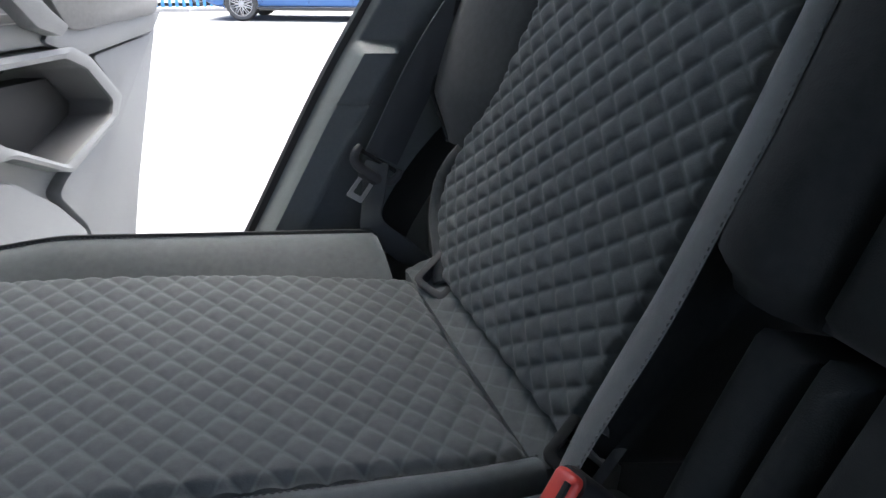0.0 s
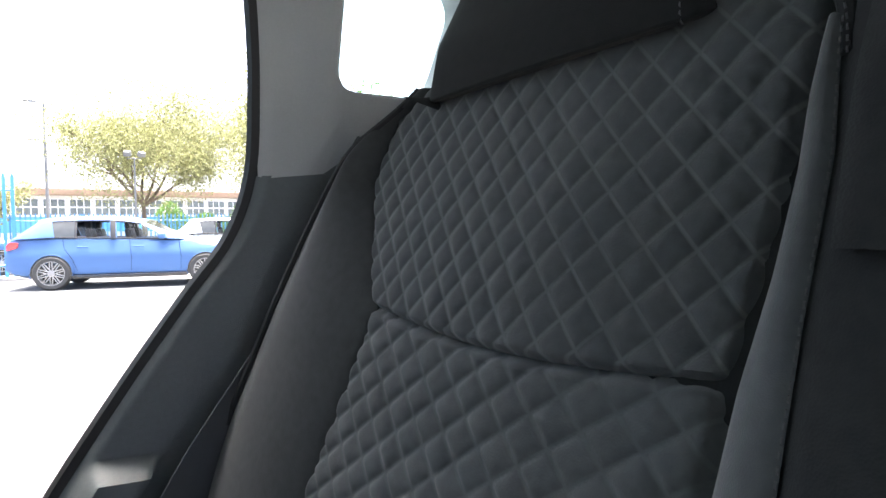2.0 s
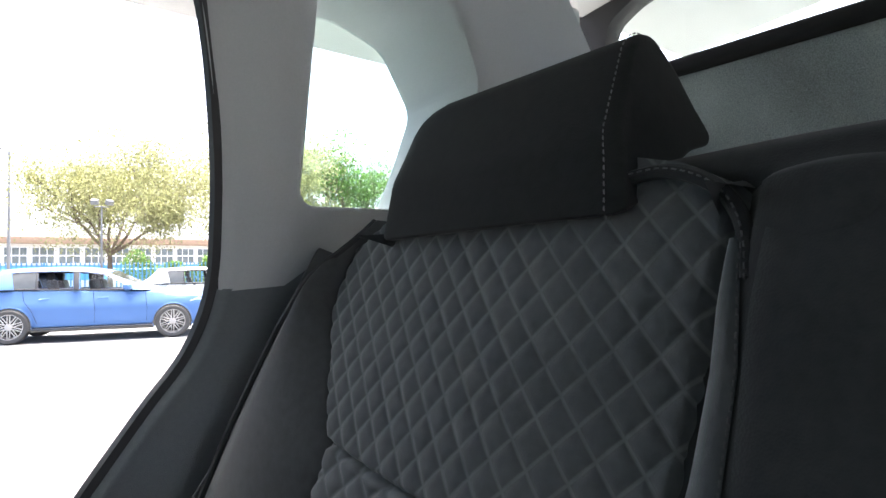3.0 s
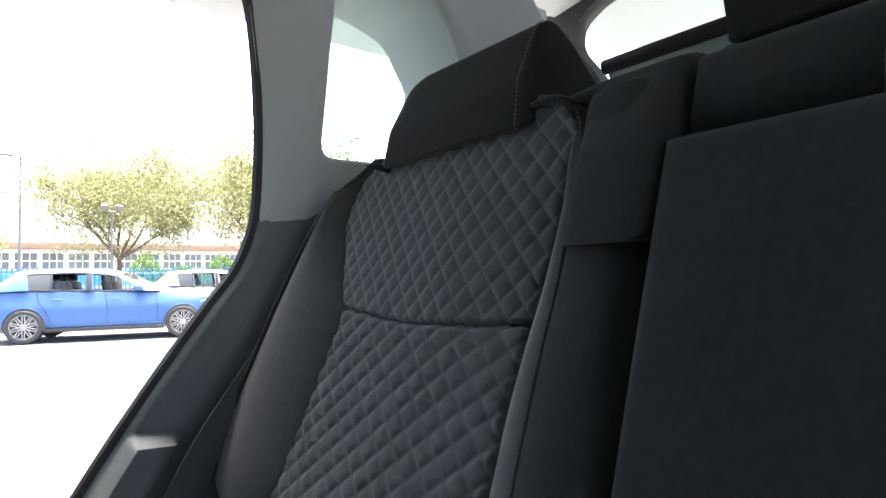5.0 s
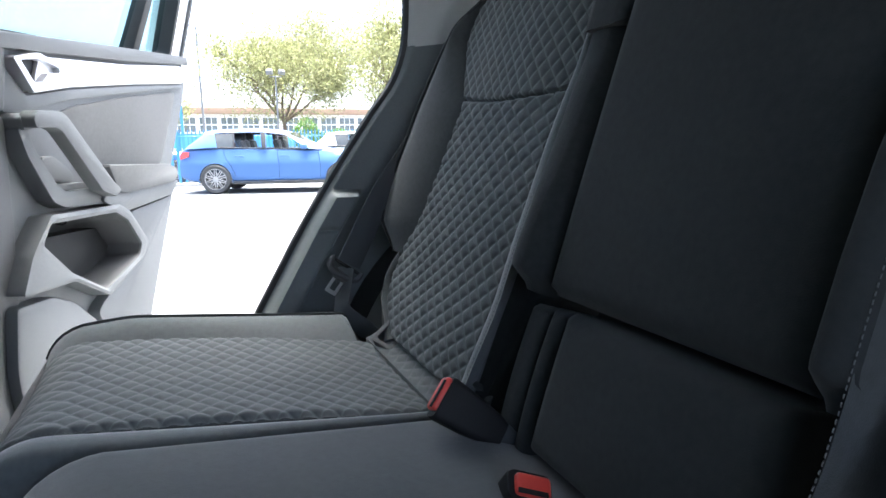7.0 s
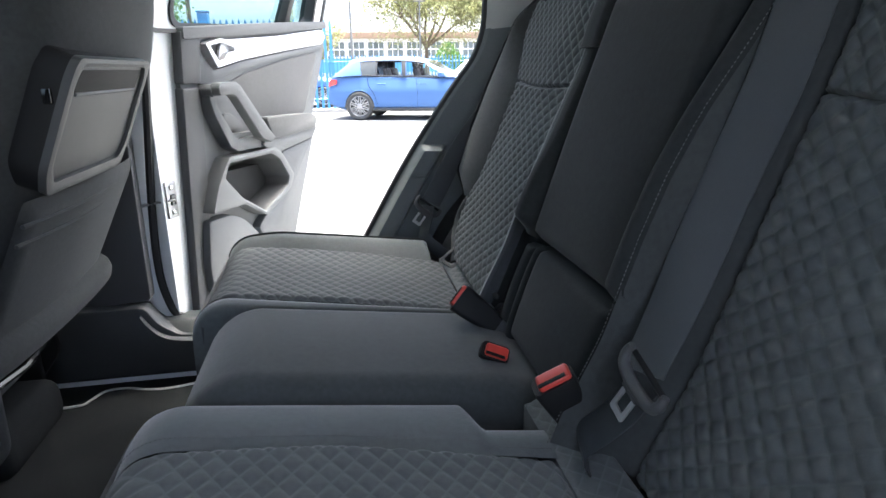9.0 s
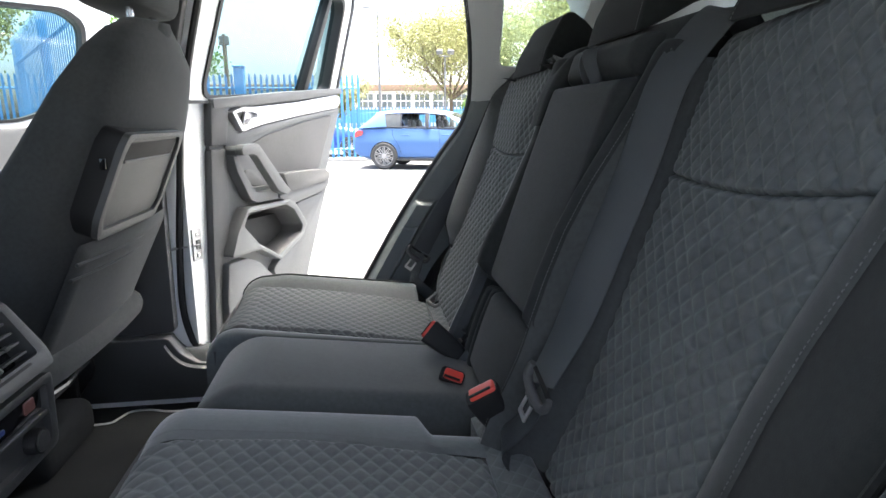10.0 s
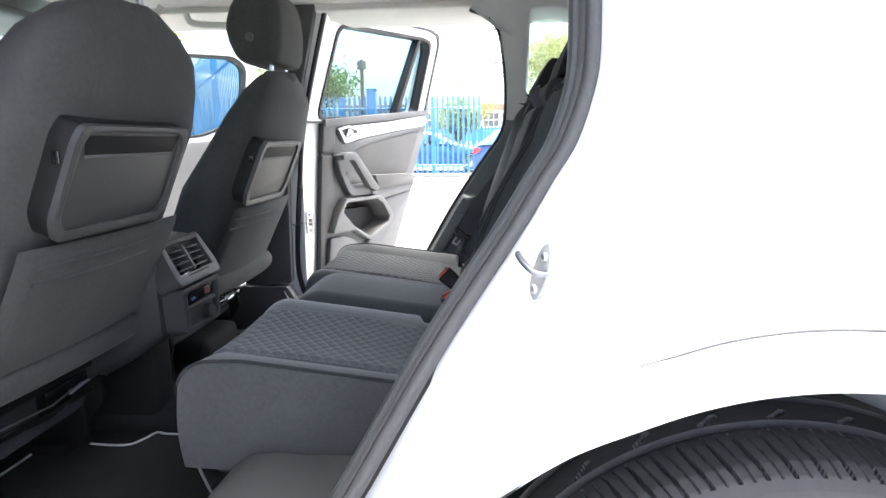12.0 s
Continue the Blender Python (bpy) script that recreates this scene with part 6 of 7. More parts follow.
    # storage pocket below, an open scoop
    pk = ring_plate("pocket_surround", po, pi_, pc, d3, -0.02, 0.042, M_DOORGREY, door, "grey plastic pocket rim", lip=0.003)
    scoop = [[d3(pc[0] + (a - pc[0]) * k, pc[1] + (b - pc[1]) * k + dz, d) for a, b in pi_] for k, dz, d in ((1.0, 0.0, 0.036), (0.99, 0.0, 0.0), (0.97, -0.002, -0.04), (0.93, -0.004, -0.072), (0.80, -0.004, -0.082))]
    scoop.append([d3(pc[0] + (a - pc[0]) * 0.01, pc[1] + (b - pc[1]) * 0.01, -0.082) for a, b in pi_])
    # Bin colour is darker than the panel: pocket shade put into the plastic.
    loft("pocket_bin", scoop, M_DOORDARK, pk, "open storage bin toned dark for its shade", caps=False, sharp=50)
    # Added black block, stands in for the deep shade low in the bin.
    prism("bin_shade_fill", rounded([(0.125, 0.826), (0.20, 0.842), (0.38, 0.838), (0.420, 0.79), (0.41, 0.77), (0.278, 0.73), (0.172, 0.785)], 0.004), d3, -0.078, -0.030, M_SOFTDARK, pk, 0.003, "black fill for the shade inside the storage bin")
    tube("pocket_lamp", [d3(0.326, 0.860, -0.075), d3(0.326, 0.860, -0.066)], 0.014, M_GLOSSBLACK, pk, n=16, flat=0.6)
    prism("speaker_grille", rounded([(0.02, 0.48), (0.012, 0.64), (0.031, 0.750), (0.127, 0.746), (0.184, 0.722), (0.25, 0.665), (0.30, 0.60), (0.30, 0.49)], 0.012), d3, -0.01, 0.030, M_DOORGREY, door, 0.008, "grey perforated speaker panel")
    prism("lower_tail", rounded([(0.31, 0.49), (0.31, 0.60), (0.26, 0.675), (0.29, 0.695), (0.445, 0.75), (0.48, 0.80), (0.43, 0.868), (0.63, 0.885), (0.66, 0.90), (0.49, 0.63), (0.43, 0.52)], 0.015), d3, -0.01, 0.026, M_DOORGREY, door, 0.010)
    part("check_plate", box_bm((0.034, 0.004, 0.085), 0.001, Matrix.Translation(d3(-0.045, 0.82, -0.010)) @ pose(0, 0, 0, 0, 0, 66.5)), M_STEEL, door, "steel check strap plate")
    for q in (-0.029, 0.029):
        part("plate_screw", box_bm((0.012, 0.006, 0.012), 0.003, Matrix.Translation(d3(-0.045, 0.82 + q, -0.007)) @ pose(0, 0, 0, 0, 0, 66.5)), M_CHROME, door)
    part("plate_slot", box_bm((0.016, 0.006, 0.026), 0.002, Matrix.Translation(d3(-0.043, 0.82, -0.008)) @ pose(0, 0, 0, 0, 0, 66.5)), M_GLOSSBLACK, door)
    adopt(door)
    strap_t = thing("check_strap", (-0.70, 0.79, 0.80), "bright steel check strap between pillar and open door", "door check strap")
    a, b = Vector((-0.733, 0.728, 0.812)), d3(-0.045, 0.82, 0.0)
    tube("bar", [a, a.lerp(b, 0.5) + Vector((0, 0, 0.002)), b], lambda t: 0.010 - 0.004 * t, M_STEEL, strap_t, n=8, flat=0.45)
    adopt(strap_t)


rear_door()


def near_rear_door():
    d3 = door_frame_map((-0.70, -0.82, 0), NEAR_U, (0.995, 0.10, 0))
    door = thing("rear_door", tuple(d3(0, 0.40, -0.05)), "open white rear door swung out beside the opening", "car door")
    prism("outer_panel", rounded([(-0.05, 0.44), (0.46, 0.46), (0.70, 0.935), (0.86, 1.18), (0.84, 1.25), (-0.05, 1.20)], 0.02), d3, -0.10, -0.01, M_PAINT, door, 0.012, "white painted door shell")
    prism("panel_base", rounded([(0.0, 0.47), (0.44, 0.50), (0.69, 0.937), (0.84, 1.18), (0.82, 1.24), (0.04, 1.195)], 0.02), d3, -0.02, 0.012, M_DOORGREY, door, 0.006, "grey moulded plastic door panel")
    prism("armrest", rounded([(0.30, 0.90), (0.62, 0.90), (0.64, 0.96), (0.32, 0.98)], 0.012), d3, 0.0, 0.05, M_DOORCLOTH, door, 0.012)
    outer = rounded([(-0.06, 1.19), (-0.02, 1.555), (0.03, 1.585), (0.70, 1.615), (0.815, 1.565), (0.835, 1.22), (0.4, 1.20)], 0.03)
    hole = rounded([(0.035, 1.215), (0.062, 1.515), (0.09, 1.543), (0.66, 1.572), (0.745, 1.535), (0.762, 1.25), (0.4, 1.235)], 0.025)
    ring_plate("window_frame", outer, hole, (0.4, 1.38), d3, -0.07, -0.006, M_PAINT, door, "white window frame")
    ring = [ray_poly((0.4, 1.38), 2 * math.pi * k / 48, hole) for k in range(48)]
    raw("window_pane", [d3(a, b, -0.035) for a, b in ring], [tuple(range(48))], M_GLASS, door)
    adopt(door)


NEAR_U = (0.10, -0.995, 0)
near_rear_door()


def front_door():
    d3 = door_frame_map((-1.85, 0.87, 0), (0.735, 0.68, 0), (0.68, -0.735, 0))
    door = thing("front_door", tuple(d3(0, 0.40, 0)), "open white front door with clear window", "car door")
    low = [(0.0, 0.42), (0.85, 0.42), (0.93, 0.60), (0.97, 1.0), (0.965, 1.16), (0.0, 1.10)]
    prism("outer_panel", rounded(low, 0.03), d3, -0.09, -0.012, M_PAINT, door, 0.012, "white painted door shell")
    prism("inner_panel", rounded([(0.05, 0.46), (0.82, 0.46), (0.9, 0.62), (0.93, 1.0), (0.925, 1.14), (0.05, 1.09)], 0.03), d3, -0.012, 0.03, M_DOORGREY, door, 0.01, "grey inner panel")
    outer = rounded([(-0.35, 1.08), (0.25, 1.50), (0.45, 1.555), (0.86, 1.565), (0.95, 1.54), (0.985, 1.35), (0.965, 1.14), (0.4, 1.09)], 0.03)
    hole = rounded([(-0.15, 1.11), (0.28, 1.44), (0.46, 1.50), (0.84, 1.51), (0.90, 1.47), (0.90, 1.33), (0.82, 1.20), (0.70, 1.15), (0.4, 1.13)], 0.04)
    ring_plate("window_frame", outer, hole, (0.5, 1.32), d3, -0.06, 0.0, M_PAINT, door, "white window frame", lip=0.004)
    o2 = [(0.5 + (a - 0.5) * 1.02, 1.32 + (b - 1.32) * 1.03) for a, b in hole]
    i2 = [(0.5 + (a - 0.5) * 0.985, 1.32 + (b - 1.32) * 0.97) for a, b in hole]
    ring_plate("window_seal", o2, i2, (0.5, 1.32), d3, -0.05, 0.006, M_RUBBER, door)
    ring = [ray_poly((0.5, 1.32), 2 * math.pi * k / 48, hole) for k in range(48)]
    g = raw("window_pane", [d3(a, b, -0.03) for a, b in ring], [tuple(range(48))], M_GLASS, door)
    g.visible_shadow = False
    adopt(door)


front_door()


# ---------------------------------------------------------------- the yard outside
def ground_z(y):
    return 0.16 * (1 - smooth((y - 1.0) / 11.0))


gx = [-600, -200, -80, -40, -20, -10, -5, -2, 0, 2, 5, 10, 20, 40, 80, 200, 600]
gy = [-600, -100, -30, -10, -4, 0, 1, 2, 3, 4, 5, 6, 7, 8, 9, 10, 11, 12, 13, 16, 20, 30, 45, 80, 200, 600]
ground = raw("ground", [(x, y, ground_z(y)) for x in gx for y in gy], grid_faces(len(gx), len(gy)), M_GROUND)
tagged(ground, "pale sunlit tarmac of a car park", "ground", kind="structure")
kerb = thing("kerb", (-4, 16.3, 0), "low concrete kerb under the blue fence", "kerb", kind="structure")
for k in range(11):
    box("kerb_stone", (-9.9 + k * 0.92, 16.22, -0.02), (-9.0 + k * 0.92, 16.42, 0.09), M_KERB, kerb, 0.015)
adopt(kerb)


def palisade(a, b, top, label, name="palisade_fence", pitch=0.155, post_every=2.75, zb=0.08, joined=False, w=0.068):
    """A steel palisade fence: rails, posts and pointed pales."""
    a, b = Vector(a), Vector(b)
    L = (b - a).length
    d = (b - a) / L
    nrm = Vector((-d.y, d.x, 0))
    f = thing(name, tuple(a), label, "fence", "blue palisade fences")
    pos = lambda s, o, z: Vector((a.x, a.y, 0)) + d * s + nrm * o + Vector((0, 0, z + a.z))
    for z in (0.35, top - 0.38):
        tube("rail", [pos(0, 0.03, z), pos(L, 0.03, z)], 0.026, M_FENCE, f, n=4)
    k = 0
    while k * post_every <= L + 0.01:
        s = min(L, k * post_every)
        part("post", box_bm((0.09, 0.09, top - 0.05), 0.006, Matrix.Translation(pos(s, 0.085, (top - 0.05) / 2)) @ Matrix.Rotation(math.atan2(d.y, d.x), 4, "Z")), M_FENCE, f)
        k += 1
    prof = [(-w / 2, zb), (-w / 2, top - 0.12), (-w * 0.32, top - 0.06), (0, top), (w * 0.32, top - 0.06), (w / 2, top - 0.12), (w / 2, zb)]
    vs = []
    for o in (0, 1):
        for q, z in prof:
            vs.append((q, (0.0 if o else 0.004) + 0.016 * (1 - (abs(q) / (w / 2)) ** 2) * -1, z))
    n = len(prof)
    mid_a, mid_b = len(vs), len(vs) + 1
    fs = [tuple(range(n)), tuple(range(n, 2 * n))[::-1]] + [(i, (i + 1) % n, n + (i + 1) % n, n + i) for i in range(n)]
    me = bpy.data.meshes.new("pale")
    me.from_pydata(vs, [], fs)
    finish(me, M_FENCE)
    count = int(L / pitch)
    rot = Matrix.Rotation(math.atan2(d.y, d.x), 4, "Z")
    if joined:
        av, af = [], []
        for i in range(count + 1):
            m = Matrix.Translation(pos(i * pitch, 0, 0)) @ rot
            o = len(av)
            av += [m @ Vector(v) for v in vs]
            af += [tuple(o + q for q in fc) for fc in fs]
        tagged(raw("pales", av, af, M_FENCE, f, "", 40, False), kind="stuff")
    else:
        for i in range(count + 1):
            o = put("pale", me, f)
            o.matrix_basis = Matrix.Translation(pos(i * pitch, 0, 0)) @ rot
    adopt(f)
    return f


palisade((-9.8, 16.35, 0.0), (-0.15, 16.35, 0.0), 2.42, "bright blue steel palisade fence beside the parked car")
palisade((-5.7, 9.9, 0.02), (-2.55, 4.95, 0.08), 2.42, "bright blue palisade gate leaf swung open", "palisade_gate", pitch=0.13)
palisade((-14, 35.0, 0.0), (26, 33.5, 0.0), 1.95, "distant blue palisade fence below the trees", joined=True, pitch=0.2, zb=0.02)
gp = thing("gate_post", (-3.35, 16.2, 0), "stout square blue gate post", "gate post")
part("post", box_bm((0.26, 0.26, 2.55), 0.02, Matrix.Translation((-3.35, 16.15, 1.275))), M_FENCE, gp)
part("cap", box_bm((0.30, 0.30, 0.05), 0.015, Matrix.Translation((-3.35, 16.15, 2.575))), M_FENCE, gp)
adopt(gp)


def wheel_parts(parent, c, r, side, spokes=10):
    tyre = loft("tyre", ring_of([(r * 0.70, -0.09), (r * 0.9, -0.10), (r * 0.985, -0.08), (r, -0.04), (r, 0.06), (r * 0.7, 0.09)], (0, 0, 0), 40), M_TYRE, None, caps=False, closed=False)
    objs = [tyre]
    rim = loft("rim", ring_of([(r * 0.72, -0.092), (r * 0.69, -0.092), (r * 0.66, -0.05), (r * 0.62, 0.04)], (0, 0, 0), 40), M_SPOKE, None, "grey alloy rim", caps=False, closed=False)
    objs.append(rim)
    objs.append(loft("brake_disc", ring_of([(r * 0.63, 0.03), (r * 0.3, 0.03), (0.02, 0.03)], (0, 0, 0), 40), M_GLOSSBLACK, None, caps=False, closed=False))
    bm = bmesh.new()
    for k in range(spokes):
        a = 2 * math.pi * k / spokes
        for s in (-1, 1):
            box_bm((r * 0.66, 0.018, 0.018), 0.004, Matrix.Rotation(a + s * 0.13, 4, "Y") @ Matrix.Translation((r * 0.36, -0.075, 0)) @ Matrix.Rotation(s * 0.20, 4, "Y"), 1, bm)
    box_bm((0.11, 0.03, 0.11), 0.012, Matrix.Translation((0, -0.075, 0)), 2, bm)
    objs.append(part("spokes", bm, M_SPOKE, None, "multi-spoke grey alloy face"))
    for o in objs:
        o.matrix_basis = Matrix.Translation(c) @ (Matrix.Rotation(math.pi, 4, "Z") if side > 0 else Matrix.Identity(4))
        o.parent = parent


def parked_car(m, paint, label, length=4.32, high=1.385, windows_open=False):
    """A five-door hatchback. Local x runs from tail to nose, its near side is at negative y."""
    car = thing("parked_car", (0, 0, 0), label, "car", "parked cars")
    half = 0.875
    ax_r, ax_f = 0.79, 0.79 + 2.69
    zb = 0.24
    top = table([(0.0, 0.62), (0.05, 0.94), (0.2, 0.975), (0.6, 0.97), (1.3, 0.955), (2.2, 0.93), (2.95, 0.925), (3.5, 0.88), (3.95, 0.81), (4.2, 0.69), (4.32, 0.54)])
    width = table([(0.0, 0.70), (0.12, 0.80), (0.5, 0.865), (1.2, 0.872), (2.2, 0.872), (3.2, 0.872), (3.8, 0.84), (4.15, 0.74), (4.32, 0.55)])
    rings = []
    xs = [0, 0.03, 0.08, 0.16, 0.3, 0.45, 0.6, 0.8, 1.0, 1.3, 1.6, 1.9, 2.2, 2.5, 2.8, 3.1, 3.3, 3.5, 3.7, 3.9, 4.05, 4.18, 4.27, 4.32]
    for x in xs:
        w, t = width(x), top(x)
        b = zb + 0.10 * max(0, (0.25 - x) / 0.25) + 0.06 * max(0, (x - 4.0) / 0.32)
        sec = [(-w * 0.80, b), (-w * 0.955, b + 0.05), (-w * 0.985, 0.42), (-w * 0.97, 0.50), (-w, 0.60), (-w * 0.995, 0.68), (-w * 0.97, 0.74), (-w * 0.95, min(t, 0.80)), (-w * 0.90, t - 0.02), (-w * 0.78, t + 0.012), (0, t + 0.035)]
        sec = [(y, min(z, t + 0.035)) for y, z in sec]
        sec += [(-y, z) for y, z in sec[-2::-1]]
        rings.append([Vector((x, y, z)) for y, z in sec])
    body = loft("body", rings, paint, car, "", sharp=38)
    # wheel arches as dark rings set into the side
    for ax in (ax_r, ax_f):
        for s in (-1, 1):
            arc = [Vector((ax + 0.352 * math.cos(radians(a)), s * 0.868, 0.315 + 0.352 * math.sin(radians(a)))) for a in range(-14, 195, 8)]
            disc = [Vector((ax, s * 0.876, 0.30))] + [Vector((p.x, s * 0.876, p.z)) for p in arc]
            raw("arch_gap", disc, [(0, i, i + 1) for i in range(1, len(arc))], M_GLOSSBLACK, car)
            tube("arch_lip", arc, 0.014, paint, car, n=6)
    # cabin: pillars and roof round open window apertures; columns lean from the beltline to the roof
    zr = high
    cols = [(0.10, 0.52), (0.28, 0.57), (0.58, 0.66), (0.78, 0.735), (0.86, 0.775), (1.0, 0.95), (1.19, 1.16), (1.225, 1.20), (1.5, 1.46), (1.79, 1.75), (1.91, 1.87), (2.15, 2.06), (2.48, 2.20), (2.80, 2.265), (2.94, 2.31), (3.04, 2.345), (3.12, 2.37)]
    cb, ct, ci = [a for a, _ in cols], [b for _, b in cols], list(range(len(cols)))
    belt = table([(0.1, 0.955), (0.8, 0.985), (1.5, 0.968), (2.3, 0.945), (3.12, 0.93)])
    roofz = table([(0.5, zr - 0.06), (0.66, zr - 0.035), (0.95, zr - 0.012), (1.4, zr), (1.75, zr - 0.003), (2.06, zr - 0.03), (2.37, zr - 0.085)])

    def side(c, q, s, o):
        xb, xt = float(np.interp(c, ci, cb)), float(np.interp(c, ci, ct))
        zt = roofz(xt) - 0.055
        f = (xb - 0.1) / 3.02
        e = math.sqrt(max(0.0, 1 - (2 * f - 1) ** 8))
        wb, wt = 0.845 * (0.80 + 0.20 * e), 0.675 * (0.86 + 0.14 * e)
        return Vector((xb + (xt - xb) * q, s * (wb + (wt - wb) * q ** 1.25 + o), belt(xb) + (zt - belt(xb)) * q))
    qs = [0, 0.05, 0.3, 0.6, 0.90, 1.0]
    rings = []
    for k in ci:
        xt, p = ct[k], side(k, 1.0, -1, 0)
        near = [side(k, q, -1, 0) for q in qs] + [Vector((xt, p.y * 0.93, roofz(xt) - 0.012)), Vector((xt, p.y * 0.55, roofz(xt) + 0.012)), Vector((xt, 0, roofz(xt) + 0.018))]
        rings.append(near + [Vector((v.x, -v.y, v.z)) for v in near[-2::-1]])
    n = len(rings[0])
    spans = [(4, 6), (7, 9), (10, 13)]
    fs = []
    for i in range(len(cols) - 1):
        for j in range(n - 1):
            jj = j if j < n // 2 else n - 2 - j
            if 1 <= jj <= 3 and any(a <= i < b for a, b in spans):
                continue
            fs.append((i * n + j, (i + 1) * n + j, (i + 1) * n + j + 1, i * n + j + 1))
    raw("cabin", [v for r in rings for v in r], fs, paint, car, "", 38)
    raw("lining", [Vector((v.x, v.y * 0.98, v.z - 0.014)) for r in rings for v in r], fs, M_GLOSSBLACK, car, "", 38)
    for x in (1.35, 2.05):
        for y in (-0.36, 0.36):
            part("seat_top", box_bm((0.12, 0.40, 0.30), 0.05, Matrix.Translation((x, y, 1.0)) @ pose(0, 0, 0, 0, -12, 0)), M_SOFTDARK, car)
            part("seat_headrest", box_bm((0.10, 0.24, 0.17), 0.05, Matrix.Translation((x - 0.05, y, 1.22))), M_SOFTDARK, car)
    for s in (-1, 1):
        for nm, c0, c1 in (("rear_quarter_window", 4, 6), ("rear_side_window", 7, 9), ("front_side_window", 10, 13)):
            if windows_open and s < 0 and nm != "rear_quarter_window":
                c0 = c0 + (c1 - c0) * (0.30 if nm == "front_side_window" else 0.0)
            q0, q1 = 0.05, (0.55 if windows_open and s < 0 and nm == "rear_side_window" else 0.90)
            vs = [side(c0 + (c1 - c0) * i / 8, q0 + (q1 - q0) * j / 5, s, -0.004) for i in range(9) for j in range(6)]
            w = raw(nm, vs, grid_faces(9, 6), M_CARGLASS if nm == "rear_quarter_window" else M_QGLASS, car)
            w.visible_shadow = False
        tube("window_trim", [side(4 + 9 * t / 40, 0.03, s, 0.005) for t in range(41)], 0.008, M_GLOSSBLACK, car, n=5)
        tube("window_trim", [side(4 + 9 * t / 40, 0.93, s, 0.004) for t in range(41)], 0.008, M_GLOSSBLACK, car, n=5)
        for c in (6.5, 9.5):
            tube("door_pillar", [side(c, q / 6 * 0.9 + 0.03, s, 0.003) for q in range(7)], 0.018 if c < 7 else 0.05, M_GLOSSBLACK, car, n=6, flat=0.25)
        # door shut lines, handles, sill, mirror
        for x, zt in ((2.14, 0.92), (3.02, 0.90)):
            tube("shut_line", [(x, s * 0.876, 0.34), (x + 0.01, s * 0.878, 0.6), (x - 0.01, s * 0.862, 0.75), (x - 0.03, s * 0.80, zt)], 0.004, M_GLOSSBLACK, car, n=4)
        tube("shut_line", spline([(1.22, s * 0.874, 0.36), (1.13, s * 0.877, 0.6), (1.02, s * 0.862, 0.76), (0.98, s * 0.80, 0.95)], 4), 0.004, M_GLOSSBLACK, car, n=4)
        for x in (1.32, 2.28):
            part("door_handle", box_bm((0.19, 0.03, 0.028), 0.01, Matrix.Translation((x, s * 0.872, 0.80))), paint, car)
        box("side_skirt", (1.12, min(s * 0.80, s * 0.885), 0.20), (3.14, max(s * 0.80, s * 0.885), 0.275), M_GLOSSBLACK, car, 0.015)
        mir = []
        for y, k in ((0.80, 0.3), (0.85, 0.8), (0.92, 1.0), (1.0, 0.9), (1.03, 0.5)):
            mir.append([Vector((2.70 + a * k, s * y, 1.0 + b * k)) for a, b in rrect(0.15, 0.14, 0.05, 3)])
        loft("door_mirror", mir, paint, car)
        prism("tail_lamp", rounded([(0.03, 0.74), (0.26, 0.80), (0.28, 0.90), (0.10, 0.91), (0.04, 0.84)], 0.02), lambda a, b, d, s=s: Vector((a, s * (0.70 + 0.155 * smooth((a + 0.02) / 0.26) + d), b)), -0.02, 0.028, M_TAIL, car, 0.006, "red tail lamp")
        prism("head_lamp", rounded([(3.78, 0.70), (4.10, 0.60), (4.14, 0.66), (3.95, 0.76)], 0.02), lambda a, b, d, s=s: Vector((a, s * (width(a) * 0.955 + d), b)), -0.02, 0.02, M_SILVER, car, 0.006)
    # windscreen and rear window, in the open ends of the cabin
    for nm, i0, i1 in (("windscreen", -1, 0.0), ("rear_window", 0, 0.0)):
        r = rings[i0]
        raw(nm, r, [tuple(range(n))], M_CARGLASS, car)
    prism("plate", [(-0.26, 0.50), (0.26, 0.50), (0.26, 0.61), (-0.26, 0.61)], lambda a, b, d: Vector((-0.005 + d, a, b)), -0.012, 0.03, M_LABEL, car, 0.004)
    for ax in (ax_r, ax_f):
        for s in (-1, 1):
            wheel_parts(car, (ax, s * 0.80, 0.315), 0.317, s)
    adopt(car)
    k = length / 4.32
    car.matrix_basis = m @ Matrix.Diagonal((k, k, 1, 1))
    return car


def car_at(rear, front, z=0.0):
    """The pose of a parked car whose near rear and near front wheels stand at these places."""
    rear, front = Vector((*rear, 0)), Vector((*front, 0))
    d = (front - rear).normalized()
    ang = math.atan2(d.y, d.x)
    side = Vector((-d.y, d.x, 0))
    o = rear - d * 0.79 + side * 0.80
    return Matrix.Translation((o.x, o.y, z)) @ Matrix.Rotation(ang, 4, "Z")


parked_car(car_at((0.38, 13.28), (2.916, 12.39)), M_BLUEPAINT, "bright blue hatchback parked with grey multi-spoke wheels", windows_open=True)
parked_car(Matrix.Translation((-3.9, 19.6, 0)) @ Matrix.Rotation(radians(-4), 4, "Z"), M_NAVYPAINT, "deep blue car parked behind the blue fence")
parked_car(Matrix.Translation((3.4, 18.2, 0)) @ Matrix.Rotation(radians(-14), 4, "Z"), M_GREYPAINT, "pale grey hatchback parked behind the blue one", high=1.42)
parked_car(Matrix.Translation((6.3, 22.0, 0)) @ Matrix.Rotation(radians(-14), 4, "Z"), M_GREYPAINT, "pale grey car in the second parked row", high=1.42)
parked_car(Matrix.Translation((8.6, 23.5, 0)) @ Matrix.Rotation(radians(-14), 4, "Z"), M_PAINT, "white car in the second parked row", high=1.42)


